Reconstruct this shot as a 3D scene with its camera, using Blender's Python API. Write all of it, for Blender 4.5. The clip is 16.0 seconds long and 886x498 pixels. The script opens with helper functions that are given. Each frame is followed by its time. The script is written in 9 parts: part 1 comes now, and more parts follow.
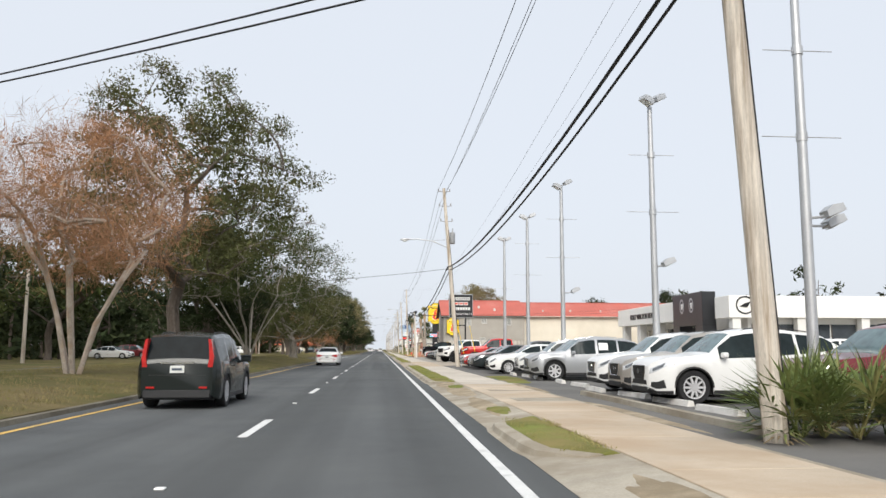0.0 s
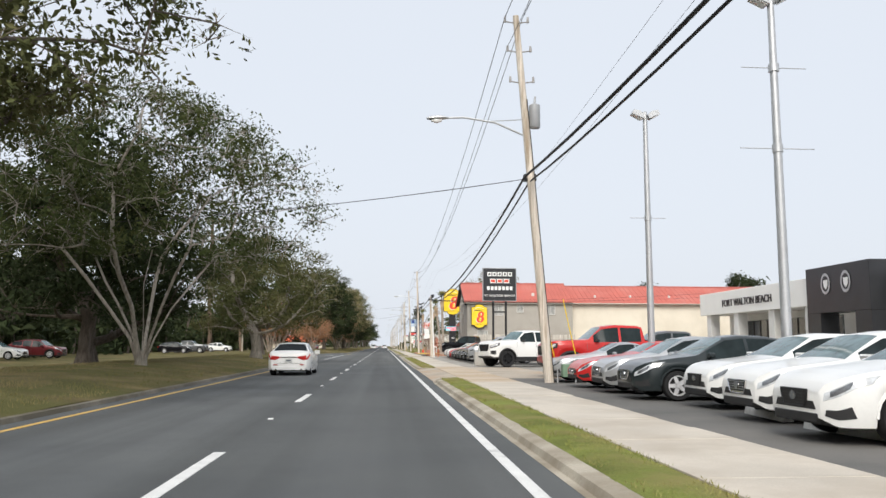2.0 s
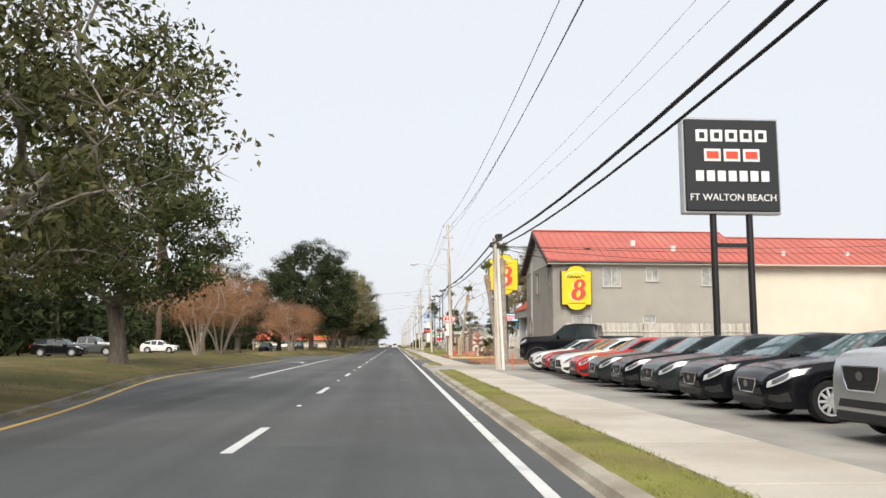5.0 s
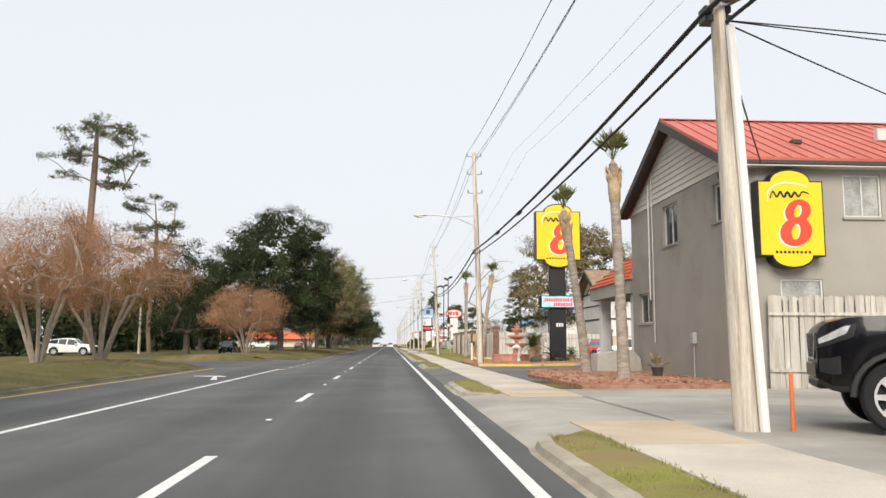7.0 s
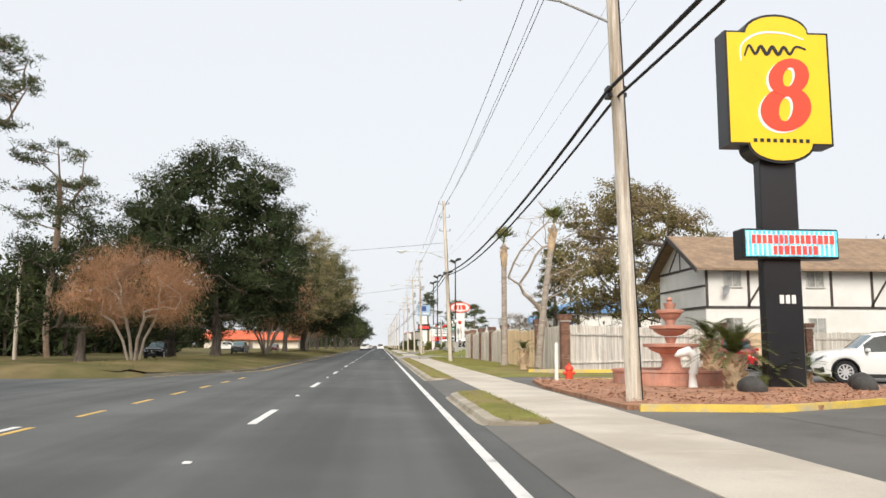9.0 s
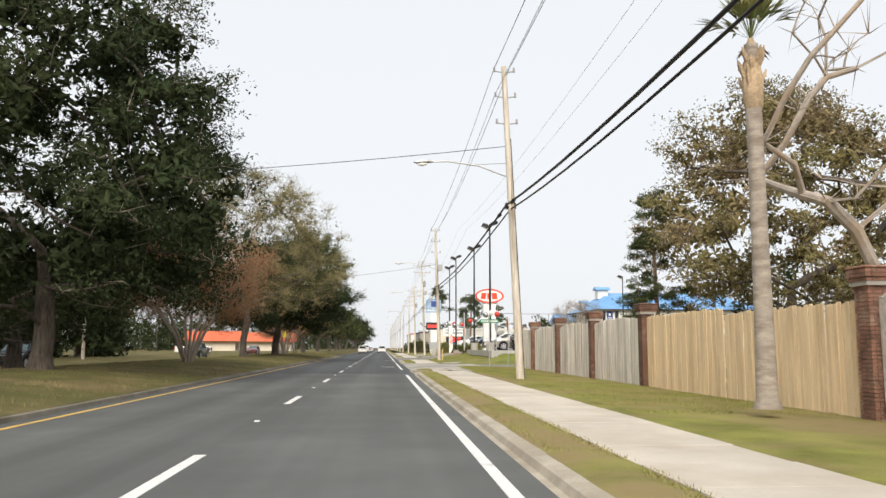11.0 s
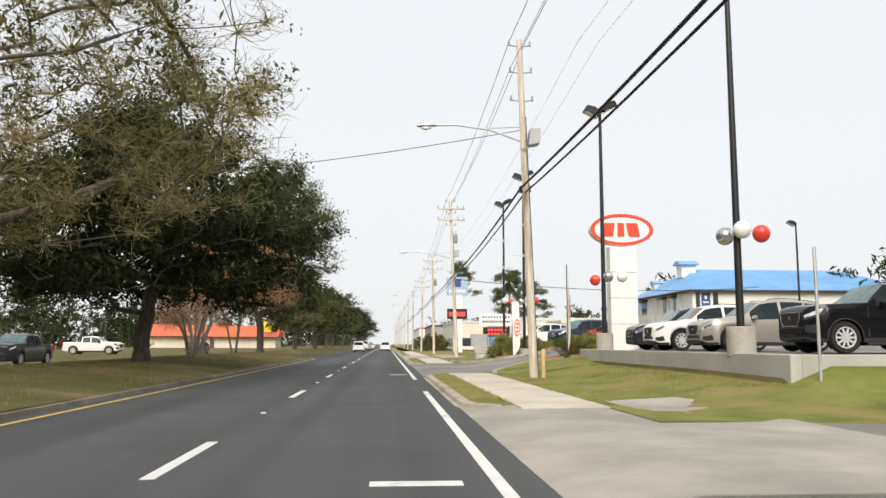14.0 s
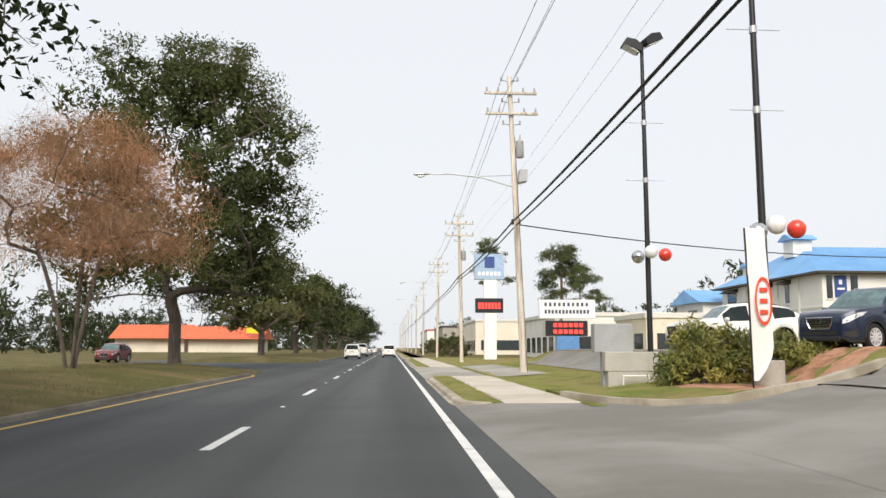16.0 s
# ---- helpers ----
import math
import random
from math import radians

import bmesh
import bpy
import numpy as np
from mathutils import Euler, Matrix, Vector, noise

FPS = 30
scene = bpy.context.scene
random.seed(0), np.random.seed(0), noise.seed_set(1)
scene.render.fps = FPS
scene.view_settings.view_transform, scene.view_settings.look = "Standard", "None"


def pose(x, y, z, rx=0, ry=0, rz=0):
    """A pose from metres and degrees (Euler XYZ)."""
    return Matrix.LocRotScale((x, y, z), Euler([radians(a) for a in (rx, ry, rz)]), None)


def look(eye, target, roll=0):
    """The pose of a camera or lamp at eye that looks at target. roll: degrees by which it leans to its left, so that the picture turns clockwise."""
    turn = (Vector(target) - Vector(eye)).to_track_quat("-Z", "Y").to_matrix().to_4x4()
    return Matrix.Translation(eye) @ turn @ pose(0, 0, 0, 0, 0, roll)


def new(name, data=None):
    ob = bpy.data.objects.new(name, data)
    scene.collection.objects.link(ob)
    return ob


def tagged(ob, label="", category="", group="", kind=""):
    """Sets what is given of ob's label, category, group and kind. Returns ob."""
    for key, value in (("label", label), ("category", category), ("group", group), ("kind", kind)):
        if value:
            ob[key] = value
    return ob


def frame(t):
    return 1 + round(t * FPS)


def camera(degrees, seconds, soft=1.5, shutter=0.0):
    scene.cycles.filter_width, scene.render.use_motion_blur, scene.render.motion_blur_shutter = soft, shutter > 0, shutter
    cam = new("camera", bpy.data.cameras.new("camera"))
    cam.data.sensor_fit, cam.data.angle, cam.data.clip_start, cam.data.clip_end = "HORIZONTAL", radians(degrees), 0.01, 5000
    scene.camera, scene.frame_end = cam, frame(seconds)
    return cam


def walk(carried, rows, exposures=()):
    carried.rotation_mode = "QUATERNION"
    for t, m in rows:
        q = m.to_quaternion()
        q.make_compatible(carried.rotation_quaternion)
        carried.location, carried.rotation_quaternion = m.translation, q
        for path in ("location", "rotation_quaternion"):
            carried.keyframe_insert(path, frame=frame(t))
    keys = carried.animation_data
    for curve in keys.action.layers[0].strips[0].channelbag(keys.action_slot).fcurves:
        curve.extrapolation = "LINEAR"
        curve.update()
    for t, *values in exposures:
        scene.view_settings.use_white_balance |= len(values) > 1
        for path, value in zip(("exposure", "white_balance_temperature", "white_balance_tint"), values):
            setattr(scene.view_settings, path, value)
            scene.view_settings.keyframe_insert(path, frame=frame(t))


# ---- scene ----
cam = camera(58.0, 16.0)
PATH = [
    (0, pose(2.077, -0.440, 1.336, 97.15, -0.10, -4.48)),
    (0.5, pose(2.064, 6.603, 1.336, 97.03, -0.10, -4.48)),
    (1, pose(2.054, 14.044, 1.336, 97.00, -0.10, -4.36)),
    (1.5, pose(2.047, 21.463, 1.336, 96.97, -0.10, -4.18)),
    (2, pose(2.042, 29.169, 1.336, 96.91, -0.10, -4.20)),
    (2.5, pose(2.040, 36.724, 1.336, 96.82, -0.10, -4.01)),
    (3, pose(2.040, 44.515, 1.336, 96.75, -0.10, -3.85)),
    (3.5, pose(2.042, 52.191, 1.336, 96.72, -0.10, -3.56)),
    (4, pose(2.046, 60.087, 1.336, 96.82, -0.10, -3.38)),
    (6.5, pose(2.092, 95.977, 1.336, 96.82, -0.10, -3.67)),
    (7, pose(2.106, 102.85, 1.336, 96.78, -0.10, -3.78)),
    (7.5, pose(2.121, 110.015, 1.336, 96.80, -0.10, -4.01)),
    (8, pose(2.136, 117.226, 1.336, 96.73, -0.10, -4.11)),
    (8.5, pose(2.153, 124.705, 1.336, 96.79, -0.10, -4.29)),
    (9, pose(2.170, 132.204, 1.336, 96.88, -0.10, -4.45)),
    (11.5, pose(2.260, 171.069, 1.336, 97.04, -0.10, -4.22)),
    (12, pose(2.278, 178.772, 1.336, 96.95, -0.10, -4.12)),
    (12.5, pose(2.296, 186.760, 1.336, 96.92, -0.10, -4.13)),
    (13, pose(2.314, 194.878, 1.336, 96.91, -0.10, -4.06)),
    (13.5, pose(2.331, 202.966, 1.336, 96.77, -0.10, -4.08)),
    (14, pose(2.347, 211.127, 1.336, 96.78, -0.10, -4.04)),
    (14.5, pose(2.363, 219.621, 1.336, 96.97, -0.10, -3.91)),
    (15, pose(2.377, 228.305, 1.336, 96.99, -0.10, -4.01)),
    (15.5, pose(2.391, 236.185, 1.336, 97.02, -0.10, -3.85)),
    (16, pose(2.403, 245.118, 1.336, 97.04, -0.10, -3.74)),
]
# stops, white balance
LIGHT = [(0, 0.08, 6400, 10), (2.0, 0.08, 6400, 10), (4.0, 0.15, 6550, 10), (6.5, 0.19, 6700, 10), (9.0, 0.20, 6720, 10), (12.5, 0.25, 6840, 10), (14.0, 0.22, 6850, 10), (16.0, 0.20, 6750, 10)]
walk(cam, PATH, LIGHT)

# ---------- world and sun: bright haze, sun behind the camera ----------
world = bpy.data.worlds.new("sky")
scene.world = world
world.use_nodes = True
wn, wl = world.node_tree.nodes, world.node_tree.links
bg = wn["Background"]
sky = wn.new("ShaderNodeTexSky")
sky.sky_type = 'NISHITA'
sky.sun_disc = False
sky.sun_elevation = radians(38)
sky.sun_rotation = radians(190)
sky.air_density, sky.dust_density, sky.ozone_density = 1.0, 6.0, 1.0
haze = wn.new("ShaderNodeMix")
haze.data_type = 'RGBA'
haze.inputs["Factor"].default_value = 0.86
haze.inputs[7].default_value = (6.9, 7.25, 7.75, 1)
wl.new(sky.outputs["Color"], haze.inputs[6])
wl.new(haze.outputs[2], bg.inputs["Color"])
bg.inputs["Strength"].default_value = 0.12

sun = new("sun", bpy.data.lights.new("sun", 'SUN'))
sun.data.energy, sun.data.angle, sun.data.color = 2.9, radians(34), (1.0, 0.95, 0.87)
sun.matrix_world = look((0, 0, 30), (6.0, 35.4, 2.0))


# ---------- mesh helpers ----------
def mesh_ob(name, bm, material, parent=None, label="", smooth=False, sharp=False):
    me = bpy.data.meshes.new(name)
    bm.to_mesh(me)
    bm.free()
    if smooth:
        me.polygons.foreach_set("use_smooth", [True] * len(me.polygons))
        if sharp:
            me.set_sharp_from_angle(angle=radians(38))
    for m in (material if isinstance(material, (list, tuple)) else [material]):
        me.materials.append(m)
    ob = new(name, me)
    if parent is not None:
        ob.parent = parent
    if label:
        ob["label"] = label
    return ob


def part(name, bm, material, parent, label="", smooth=False):
    return mesh_ob(name, bm, material, parent, label, smooth, smooth)


def thing(name, x, y, z, label, category, group="", turn=0.0, kind=""):
    ob = new(name)
    ob.empty_display_size = 0.2
    ob.matrix_world = pose(x, y, z, 0, 0, turn)
    return tagged(ob, label, category, group, kind)


def structure(name, bm, material, label, category="", smooth=False):
    return tagged(mesh_ob(name, bm, material, None, "", smooth, smooth), label, category or name.split("_")[0], "", "structure")


def add_box(bm, x0, x1, y0, y1, z0, z1, bevel=0.0, mat=0):
    r = bmesh.ops.create_cube(bm, size=1.0)
    vs = r["verts"]
    for v in vs:
        v.co = Vector(((x0 + x1) / 2 + v.co.x * (x1 - x0), (y0 + y1) / 2 + v.co.y * (y1 - y0), (z0 + z1) / 2 + v.co.z * (z1 - z0)))
    fs = {f for v in vs for f in v.link_faces}
    for f in fs:
        f.material_index = mat
    if bevel:
        es = list({e for v in vs for e in v.link_edges})
        bmesh.ops.bevel(bm, geom=es, offset=bevel, segments=1, affect='EDGES')
    return vs


def box(x0, x1, y0, y1, z0, z1, bevel=0.0):
    bm = bmesh.new()
    add_box(bm, x0, x1, y0, y1, z0, z1, bevel)
    return bm


def add_ring_tube(bm, pts, radii, sides=8, cap=True, mat=0):
    """A tube through pts with a radius at each."""
    rings, ref = [], None
    n = len(pts)
    pts = [Vector(p) for p in pts]
    for i, p in enumerate(pts):
        d = (pts[min(i + 1, n - 1)] - pts[max(i - 1, 0)]).normalized()
        if ref is None:
            ref = d.orthogonal().normalized()
        ref = (ref - d * ref.dot(d)).normalized()
        side = d.cross(ref)
        r = radii[i] if isinstance(radii, (list, tuple)) else radii
        rings.append([bm.verts.new(p + (ref * math.cos(a) + side * math.sin(a)) * r) for a in (2 * math.pi * k / sides for k in range(sides))])
    for a, b in zip(rings, rings[1:]):
        for k in range(sides):
            f = bm.faces.new((a[k], a[(k + 1) % sides], b[(k + 1) % sides], b[k]))
            f.material_index = mat
    if cap:
        bm.faces.new(rings[0][::-1]).material_index = mat
        bm.faces.new(rings[-1]).material_index = mat
    return rings


def tube(pts, radii, sides=8):
    bm = bmesh.new()
    add_ring_tube(bm, pts, radii, sides)
    return bm


def add_prism(bm, outline, axis, a, b, mat=0):
    """A flat outline of (u, v), pushed along an axis from a to b. axis x: (y, z); y: (x, z); z: (x, y)."""
    def at(u, v, w):
        return {"x": (w, u, v), "y": (u, w, v), "z": (u, v, w)}[axis]
    lo = [bm.verts.new(at(u, v, a)) for u, v in outline]
    hi = [bm.verts.new(at(u, v, b)) for u, v in outline]
    n = len(outline)
    fs = [bm.faces.new(lo[::-1]), bm.faces.new(hi)]
    fs += [bm.faces.new((lo[i], lo[(i + 1) % n], hi[(i + 1) % n], hi[i])) for i in range(n)]
    for f in fs:
        f.material_index = mat
    return fs


def prism(outline, axis, a, b):
    bm = bmesh.new()
    add_prism(bm, outline, axis, a, b)
    bmesh.ops.recalc_face_normals(bm, faces=bm.faces)
    return bm


def ellipse(cx, cy, rx, ry, n=28, a0=0.0, a1=2 * math.pi):
    return [(cx + rx * math.cos(a0 + (a1 - a0) * k / n), cy + ry * math.sin(a0 + (a1 - a0) * k / n)) for k in range(n)]


def grid_sheet(xs, ys, height):
    """A sheet over xs and ys with z from height(x, y)."""
    bm = bmesh.new()
    vs = [[bm.verts.new((x, y, height(x, y))) for y in ys] for x in xs]
    for a, b in zip(vs, vs[1:]):
        for k in range(len(ys) - 1):
            bm.faces.new((a[k], b[k], b[k + 1], a[k + 1]))
    return bm


def steps(a, b, d):
    n = max(1, int(math.ceil((b - a) / d)))
    return [a + (b - a) * k / n for k in range(n + 1)]


# ---------- materials ----------
MATS = {}


def mat(name, color, rough=0.7, metal=0.0, vary=0.15, scale=4.0, fine=60.0, bump=0.15, second=None, spread=0.5, coat=0.0, emit=0.0, rand=0.0, stretch=None, spec=0.5, world=False, streak=0.0):
    """A painted or natural surface: a base colour that wanders at a large and a small scale, with a fine relief.
    second: a stain colour that comes through in patches. rand: how far whole objects differ."""
    if name in MATS:
        return MATS[name]
    m = bpy.data.materials.new(name)
    m.use_nodes = True
    n, l = m.node_tree.nodes, m.node_tree.links
    b = n["Principled BSDF"]
    b.inputs["Roughness"].default_value = rough
    b.inputs["Metallic"].default_value = metal
    b.inputs["Coat Weight"].default_value = coat
    b.inputs["Specular IOR Level"].default_value = spec
    co = n.new("ShaderNodeNewGeometry" if world else "ShaderNodeTexCoord")
    src = co.outputs["Position" if world else "Object"]
    if stretch:
        mp = n.new("ShaderNodeMapping")
        mp.inputs["Scale"].default_value = stretch
        l.new(src, mp.inputs["Vector"])
        src = mp.outputs["Vector"]
    big = n.new("ShaderNodeTexNoise")
    big.inputs["Scale"].default_value, big.inputs["Detail"].default_value = scale, 6
    small = n.new("ShaderNodeTexNoise")
    small.inputs["Scale"].default_value, small.inputs["Detail"].default_value = fine, 4
    l.new(src, big.inputs["Vector"]), l.new(src, small.inputs["Vector"])
    both = n.new("ShaderNodeMath")
    both.operation = 'ADD'
    half = n.new("ShaderNodeMath")
    half.operation = 'MULTIPLY'
    half.inputs[1].default_value = 0.6
    l.new(small.outputs["Fac"], half.inputs[0])
    l.new(big.outputs["Fac"], both.inputs[0]), l.new(half.outputs[0], both.inputs[1])
    ramp = n.new("ShaderNodeValToRGB")
    e = ramp.color_ramp.elements
    e[0].position, e[1].position = 0.55, 1.05
    e[0].color = (*[c * (1 - vary) for c in color], 1)
    e[1].color = (*[min(1.0, c * (1 + vary)) for c in color], 1)
    l.new(both.outputs[0], ramp.inputs["Fac"])
    out = ramp.outputs["Color"]
    if second:
        patch = n.new("ShaderNodeTexNoise")
        patch.inputs["Scale"].default_value, patch.inputs["Detail"].default_value = scale * 0.45, 8
        patch.inputs["Roughness"].default_value = 0.65
        l.new(src, patch.inputs["Vector"])
        r2 = n.new("ShaderNodeValToRGB")
        r2.color_ramp.elements[0].position, r2.color_ramp.elements[1].position = 0.62 - spread * 0.25, 0.70 - spread * 0.12
        l.new(patch.outputs["Fac"], r2.inputs["Fac"])
        mx = n.new("ShaderNodeMix")
        mx.data_type = 'RGBA'
        l.new(r2.outputs["Color"], mx.inputs["Factor"])
        l.new(out, mx.inputs[6])
        mx.inputs[7].default_value = (*second, 1)
        out = mx.outputs[2]
    if streak:
        # long dark wear and oil streaks along the lanes
        mp = n.new("ShaderNodeMapping")
        mp.inputs["Scale"].default_value = (0.85, 0.012, 1)
        l.new(co.outputs[0] if world else co.outputs["Object"], mp.inputs["Vector"])
        ns = n.new("ShaderNodeTexNoise")
        ns.inputs["Scale"].default_value, ns.inputs["Detail"].default_value = 1.0, 3
        l.new(mp.outputs["Vector"], ns.inputs["Vector"])
        r3 = n.new("ShaderNodeMapRange")
        r3.inputs["From Min"].default_value, r3.inputs["From Max"].default_value = 0.38, 0.62
        r3.inputs["To Min"].default_value, r3.inputs["To Max"].default_value = 1 - streak, 1 + streak
        l.new(ns.outputs["Fac"], r3.inputs["Value"])
        h3 = n.new("ShaderNodeHueSaturation")
        l.new(r3.outputs["Result"], h3.inputs["Value"])
        l.new(out, h3.inputs["Color"])
        out = h3.outputs["Color"]
    if rand:
        info = n.new("ShaderNodeObjectInfo")
        hs = n.new("ShaderNodeHueSaturation")
        mr = n.new("ShaderNodeMapRange")
        mr.inputs["To Min"].default_value, mr.inputs["To Max"].default_value = 1 - rand, 1 + rand
        l.new(info.outputs["Random"], mr.inputs["Value"])
        l.new(mr.outputs["Result"], hs.inputs["Value"])
        l.new(out, hs.inputs["Color"])
        out = hs.outputs["Color"]
    l.new(out, b.inputs["Base Color"])
    if emit:
        l.new(out, b.inputs["Emission Color"])
        b.inputs["Emission Strength"].default_value = emit
    if bump:
        bp = n.new("ShaderNodeBump")
        bp.inputs["Strength"].default_value, bp.inputs["Distance"].default_value = bump, 0.02
        l.new(small.outputs["Fac"], bp.inputs["Height"])
        l.new(bp.outputs["Normal"], b.inputs["Normal"])
    MATS[name] = m
    return m


M_ASPHALT = mat("asphalt", (0.085, 0.090, 0.092), 0.88, vary=0.18, scale=0.35, fine=90, bump=0.35, second=(0.105, 0.110, 0.110), spread=0.9, spec=0.25, streak=0.16)
M_LOT = mat("lot_asphalt", (0.13, 0.128, 0.122), 0.92, vary=0.2, scale=0.5, fine=70, bump=0.3, second=(0.18, 0.172, 0.16), spread=0.9, spec=0.2)
M_LOTPALE = mat("lot_concrete", (0.25, 0.241, 0.222), 0.92, vary=0.18, scale=0.5, fine=70, bump=0.3, second=(0.19, 0.18, 0.162), spread=0.8, spec=0.2)
M_DRIVE = mat("drive_concrete", (0.37, 0.347, 0.305), 0.9, vary=0.16, scale=0.6, fine=60, bump=0.2, second=(0.27, 0.25, 0.22), spread=0.8)
M_RUST = mat("stained_concrete", (0.40, 0.345, 0.275), 0.9, vary=0.18, scale=0.5, fine=50, bump=0.2, second=(0.43, 0.30, 0.195), spread=0.55)
M_WALK = mat("sidewalk_concrete", (0.52, 0.47, 0.40), 0.9, vary=0.14, scale=0.7, fine=55, bump=0.25, second=(0.44, 0.385, 0.315), spread=0.6, rand=0.02, world=True)
M_WALKTAN = mat("sandy_sidewalk_concrete", (0.49, 0.405, 0.305), 0.9, vary=0.14, scale=0.7, fine=55, bump=0.25, second=(0.43, 0.325, 0.22), spread=0.7, rand=0.03, world=True)
M_CURB = mat("curb_concrete", (0.40, 0.36, 0.29), 0.9, vary=0.2, scale=1.2, fine=40, bump=0.3, second=(0.27, 0.23, 0.17), spread=0.8)
M_MEDCURB = mat("dark_curb_concrete", (0.20, 0.18, 0.14), 0.9, vary=0.25, scale=1.2, fine=40, bump=0.3, second=(0.12, 0.105, 0.075), spread=0.8)
M_GRASS = mat("grass", (0.20, 0.20, 0.055), 0.95, vary=0.4, scale=0.8, fine=45, bump=0.8, second=(0.26, 0.20, 0.10), spread=0.8, spec=0.1)
M_GREEN = mat("green_grass", (0.155, 0.178, 0.045), 0.95, vary=0.4, scale=0.9, fine=45, bump=0.8, second=(0.25, 0.205, 0.085), spread=0.7, spec=0.1)
M_DRY = mat("dry_grass", (0.155, 0.122, 0.060), 0.95, vary=0.4, scale=0.6, fine=40, bump=0.8, second=(0.10, 0.098, 0.036), spread=0.9, spec=0.1)
# carriageway asphalt, a tone paler from y 86 to 205
M_ASPHALTPALE = mat("pale_asphalt", (0.112, 0.116, 0.114), 0.9, vary=0.18, scale=0.35, fine=90, bump=0.35, second=(0.095, 0.098, 0.096), spread=0.8, spec=0.25, streak=0.16)
# whiter than white_wall: sunlight missing on the showroom front is put into the colour
M_FASCIA = mat("white_fascia", (0.86, 0.85, 0.81), 0.7, vary=0.03, scale=0.5, fine=50, bump=0.05)
# carriageway asphalt, a tone darker past y 205
M_ASPHALTDARK = mat("dark_asphalt", (0.072, 0.076, 0.079), 0.88, vary=0.18, scale=0.35, fine=90, bump=0.35, second=(0.080, 0.084, 0.086), spread=0.9, spec=0.25, streak=0.16)
M_BANK = mat("paved_bank", (0.47, 0.46, 0.43), 0.92, vary=0.15, scale=0.5, fine=60, bump=0.25, second=(0.36, 0.35, 0.33), spread=0.7, spec=0.2)
M_MULCH = mat("red_mulch", (0.37, 0.20, 0.125), 0.95, vary=0.5, scale=3.0, fine=40, bump=1.0, second=(0.45, 0.26, 0.18), spread=0.6, spec=0.1)
M_WHITE_LINE = mat("white_paint_line", (0.68, 0.68, 0.66), 0.7, vary=0.12, scale=2.0, fine=50, bump=0.2, second=(0.42, 0.42, 0.41), spread=0.25)
M_YELLOW_LINE = mat("yellow_paint_line", (0.62, 0.40, 0.10), 0.7, vary=0.15, scale=2.0, fine=50, bump=0.2, second=(0.40, 0.30, 0.13), spread=0.4)
M_POLE = mat("weathered_pole_wood", (0.63, 0.57, 0.49), 0.9, vary=0.28, scale=2.5, fine=30, bump=0.6, stretch=(6, 6, 0.35), second=(0.36, 0.29, 0.215), spread=0.6, rand=0.12)
M_GALV = mat("galvanised_steel", (0.50, 0.51, 0.52), 0.45, 0.6, vary=0.1, scale=2, fine=30, bump=0.03)
M_BLACKMETAL = mat("black_metal", (0.018, 0.018, 0.02), 0.45, 0.2, vary=0.2, scale=2, fine=30, bump=0.04)
M_WIRE = mat("black_cable", (0.012, 0.012, 0.013), 0.6, vary=0.2, scale=3, fine=20, bump=0.0)
M_WIREGREY = mat("grey_wire", (0.20, 0.20, 0.21), 0.5, 0.3, vary=0.1, scale=3, fine=20, bump=0.0)
M_GREYWALL = mat("grey_painted_brick", (0.335, 0.315, 0.28), 0.85, vary=0.06, scale=0.8, fine=40, bump=0.15, second=(0.27, 0.255, 0.225), spread=0.5, rand=0.05, world=True)
M_STUCCO = mat("taupe_stucco", (0.37, 0.345, 0.305), 0.9, vary=0.06, scale=0.6, fine=60, bump=0.2, second=(0.335, 0.31, 0.27), spread=0.5)
M_CREAM = mat("cream_wall", (0.72, 0.66, 0.55), 0.85, vary=0.05, scale=0.4, fine=50, bump=0.1, second=(0.66, 0.60, 0.49), spread=0.6)
M_REDROOF = mat("red_metal_roof", (0.47, 0.115, 0.082), 0.5, vary=0.12, scale=0.5, fine=20, bump=0.05, second=(0.52, 0.17, 0.13), spread=0.6)
M_ORANGEROOF = mat("orange_tile_roof", (0.62, 0.13, 0.05), 0.6, vary=0.12, scale=0.8, fine=30, bump=0.1, second=(0.50, 0.10, 0.05), spread=0.5)
M_BLUEROOF = mat("blue_metal_roof", (0.14, 0.34, 0.62), 0.5, vary=0.1, scale=0.5, fine=20, bump=0.05, second=(0.19, 0.40, 0.66), spread=0.6)
M_WHITEWALL = mat("white_wall", (0.74, 0.73, 0.70), 0.8, vary=0.05, scale=0.5, fine=50, bump=0.1, second=(0.66, 0.65, 0.61), spread=0.5)
M_SIDING = mat("beige_siding", (0.55, 0.52, 0.46), 0.8, vary=0.06, scale=0.8, fine=40, bump=0.08, rand=0.04)
M_DARKTRIM = mat("dark_brown_trim", (0.06, 0.05, 0.045), 0.7, vary=0.2, scale=2, fine=30, bump=0.1)
M_BLACKPANEL = mat("black_sign_panel", (0.02, 0.021, 0.024), 0.35, vary=0.15, scale=1, fine=20, bump=0.02)
M_YELLOW = mat("yellow_sign_face", (0.86, 0.60, 0.02), 0.35, vary=0.04, scale=1, fine=20, bump=0.0)
M_RED = mat("red_sign_face", (0.74, 0.075, 0.035), 0.35, vary=0.04, scale=1, fine=20, bump=0.0)
M_WHITESIGN = mat("white_sign_face", (0.82, 0.82, 0.80), 0.4, vary=0.04, scale=1, fine=20, bump=0.0)
M_FENCE = mat("weathered_fence_wood", (0.72, 0.665, 0.59), 0.9, vary=0.25, scale=1.5, fine=25, bump=0.5, stretch=(5, 5, 0.4), second=(0.44, 0.385, 0.32), spread=0.4, rand=0.14, world=True)
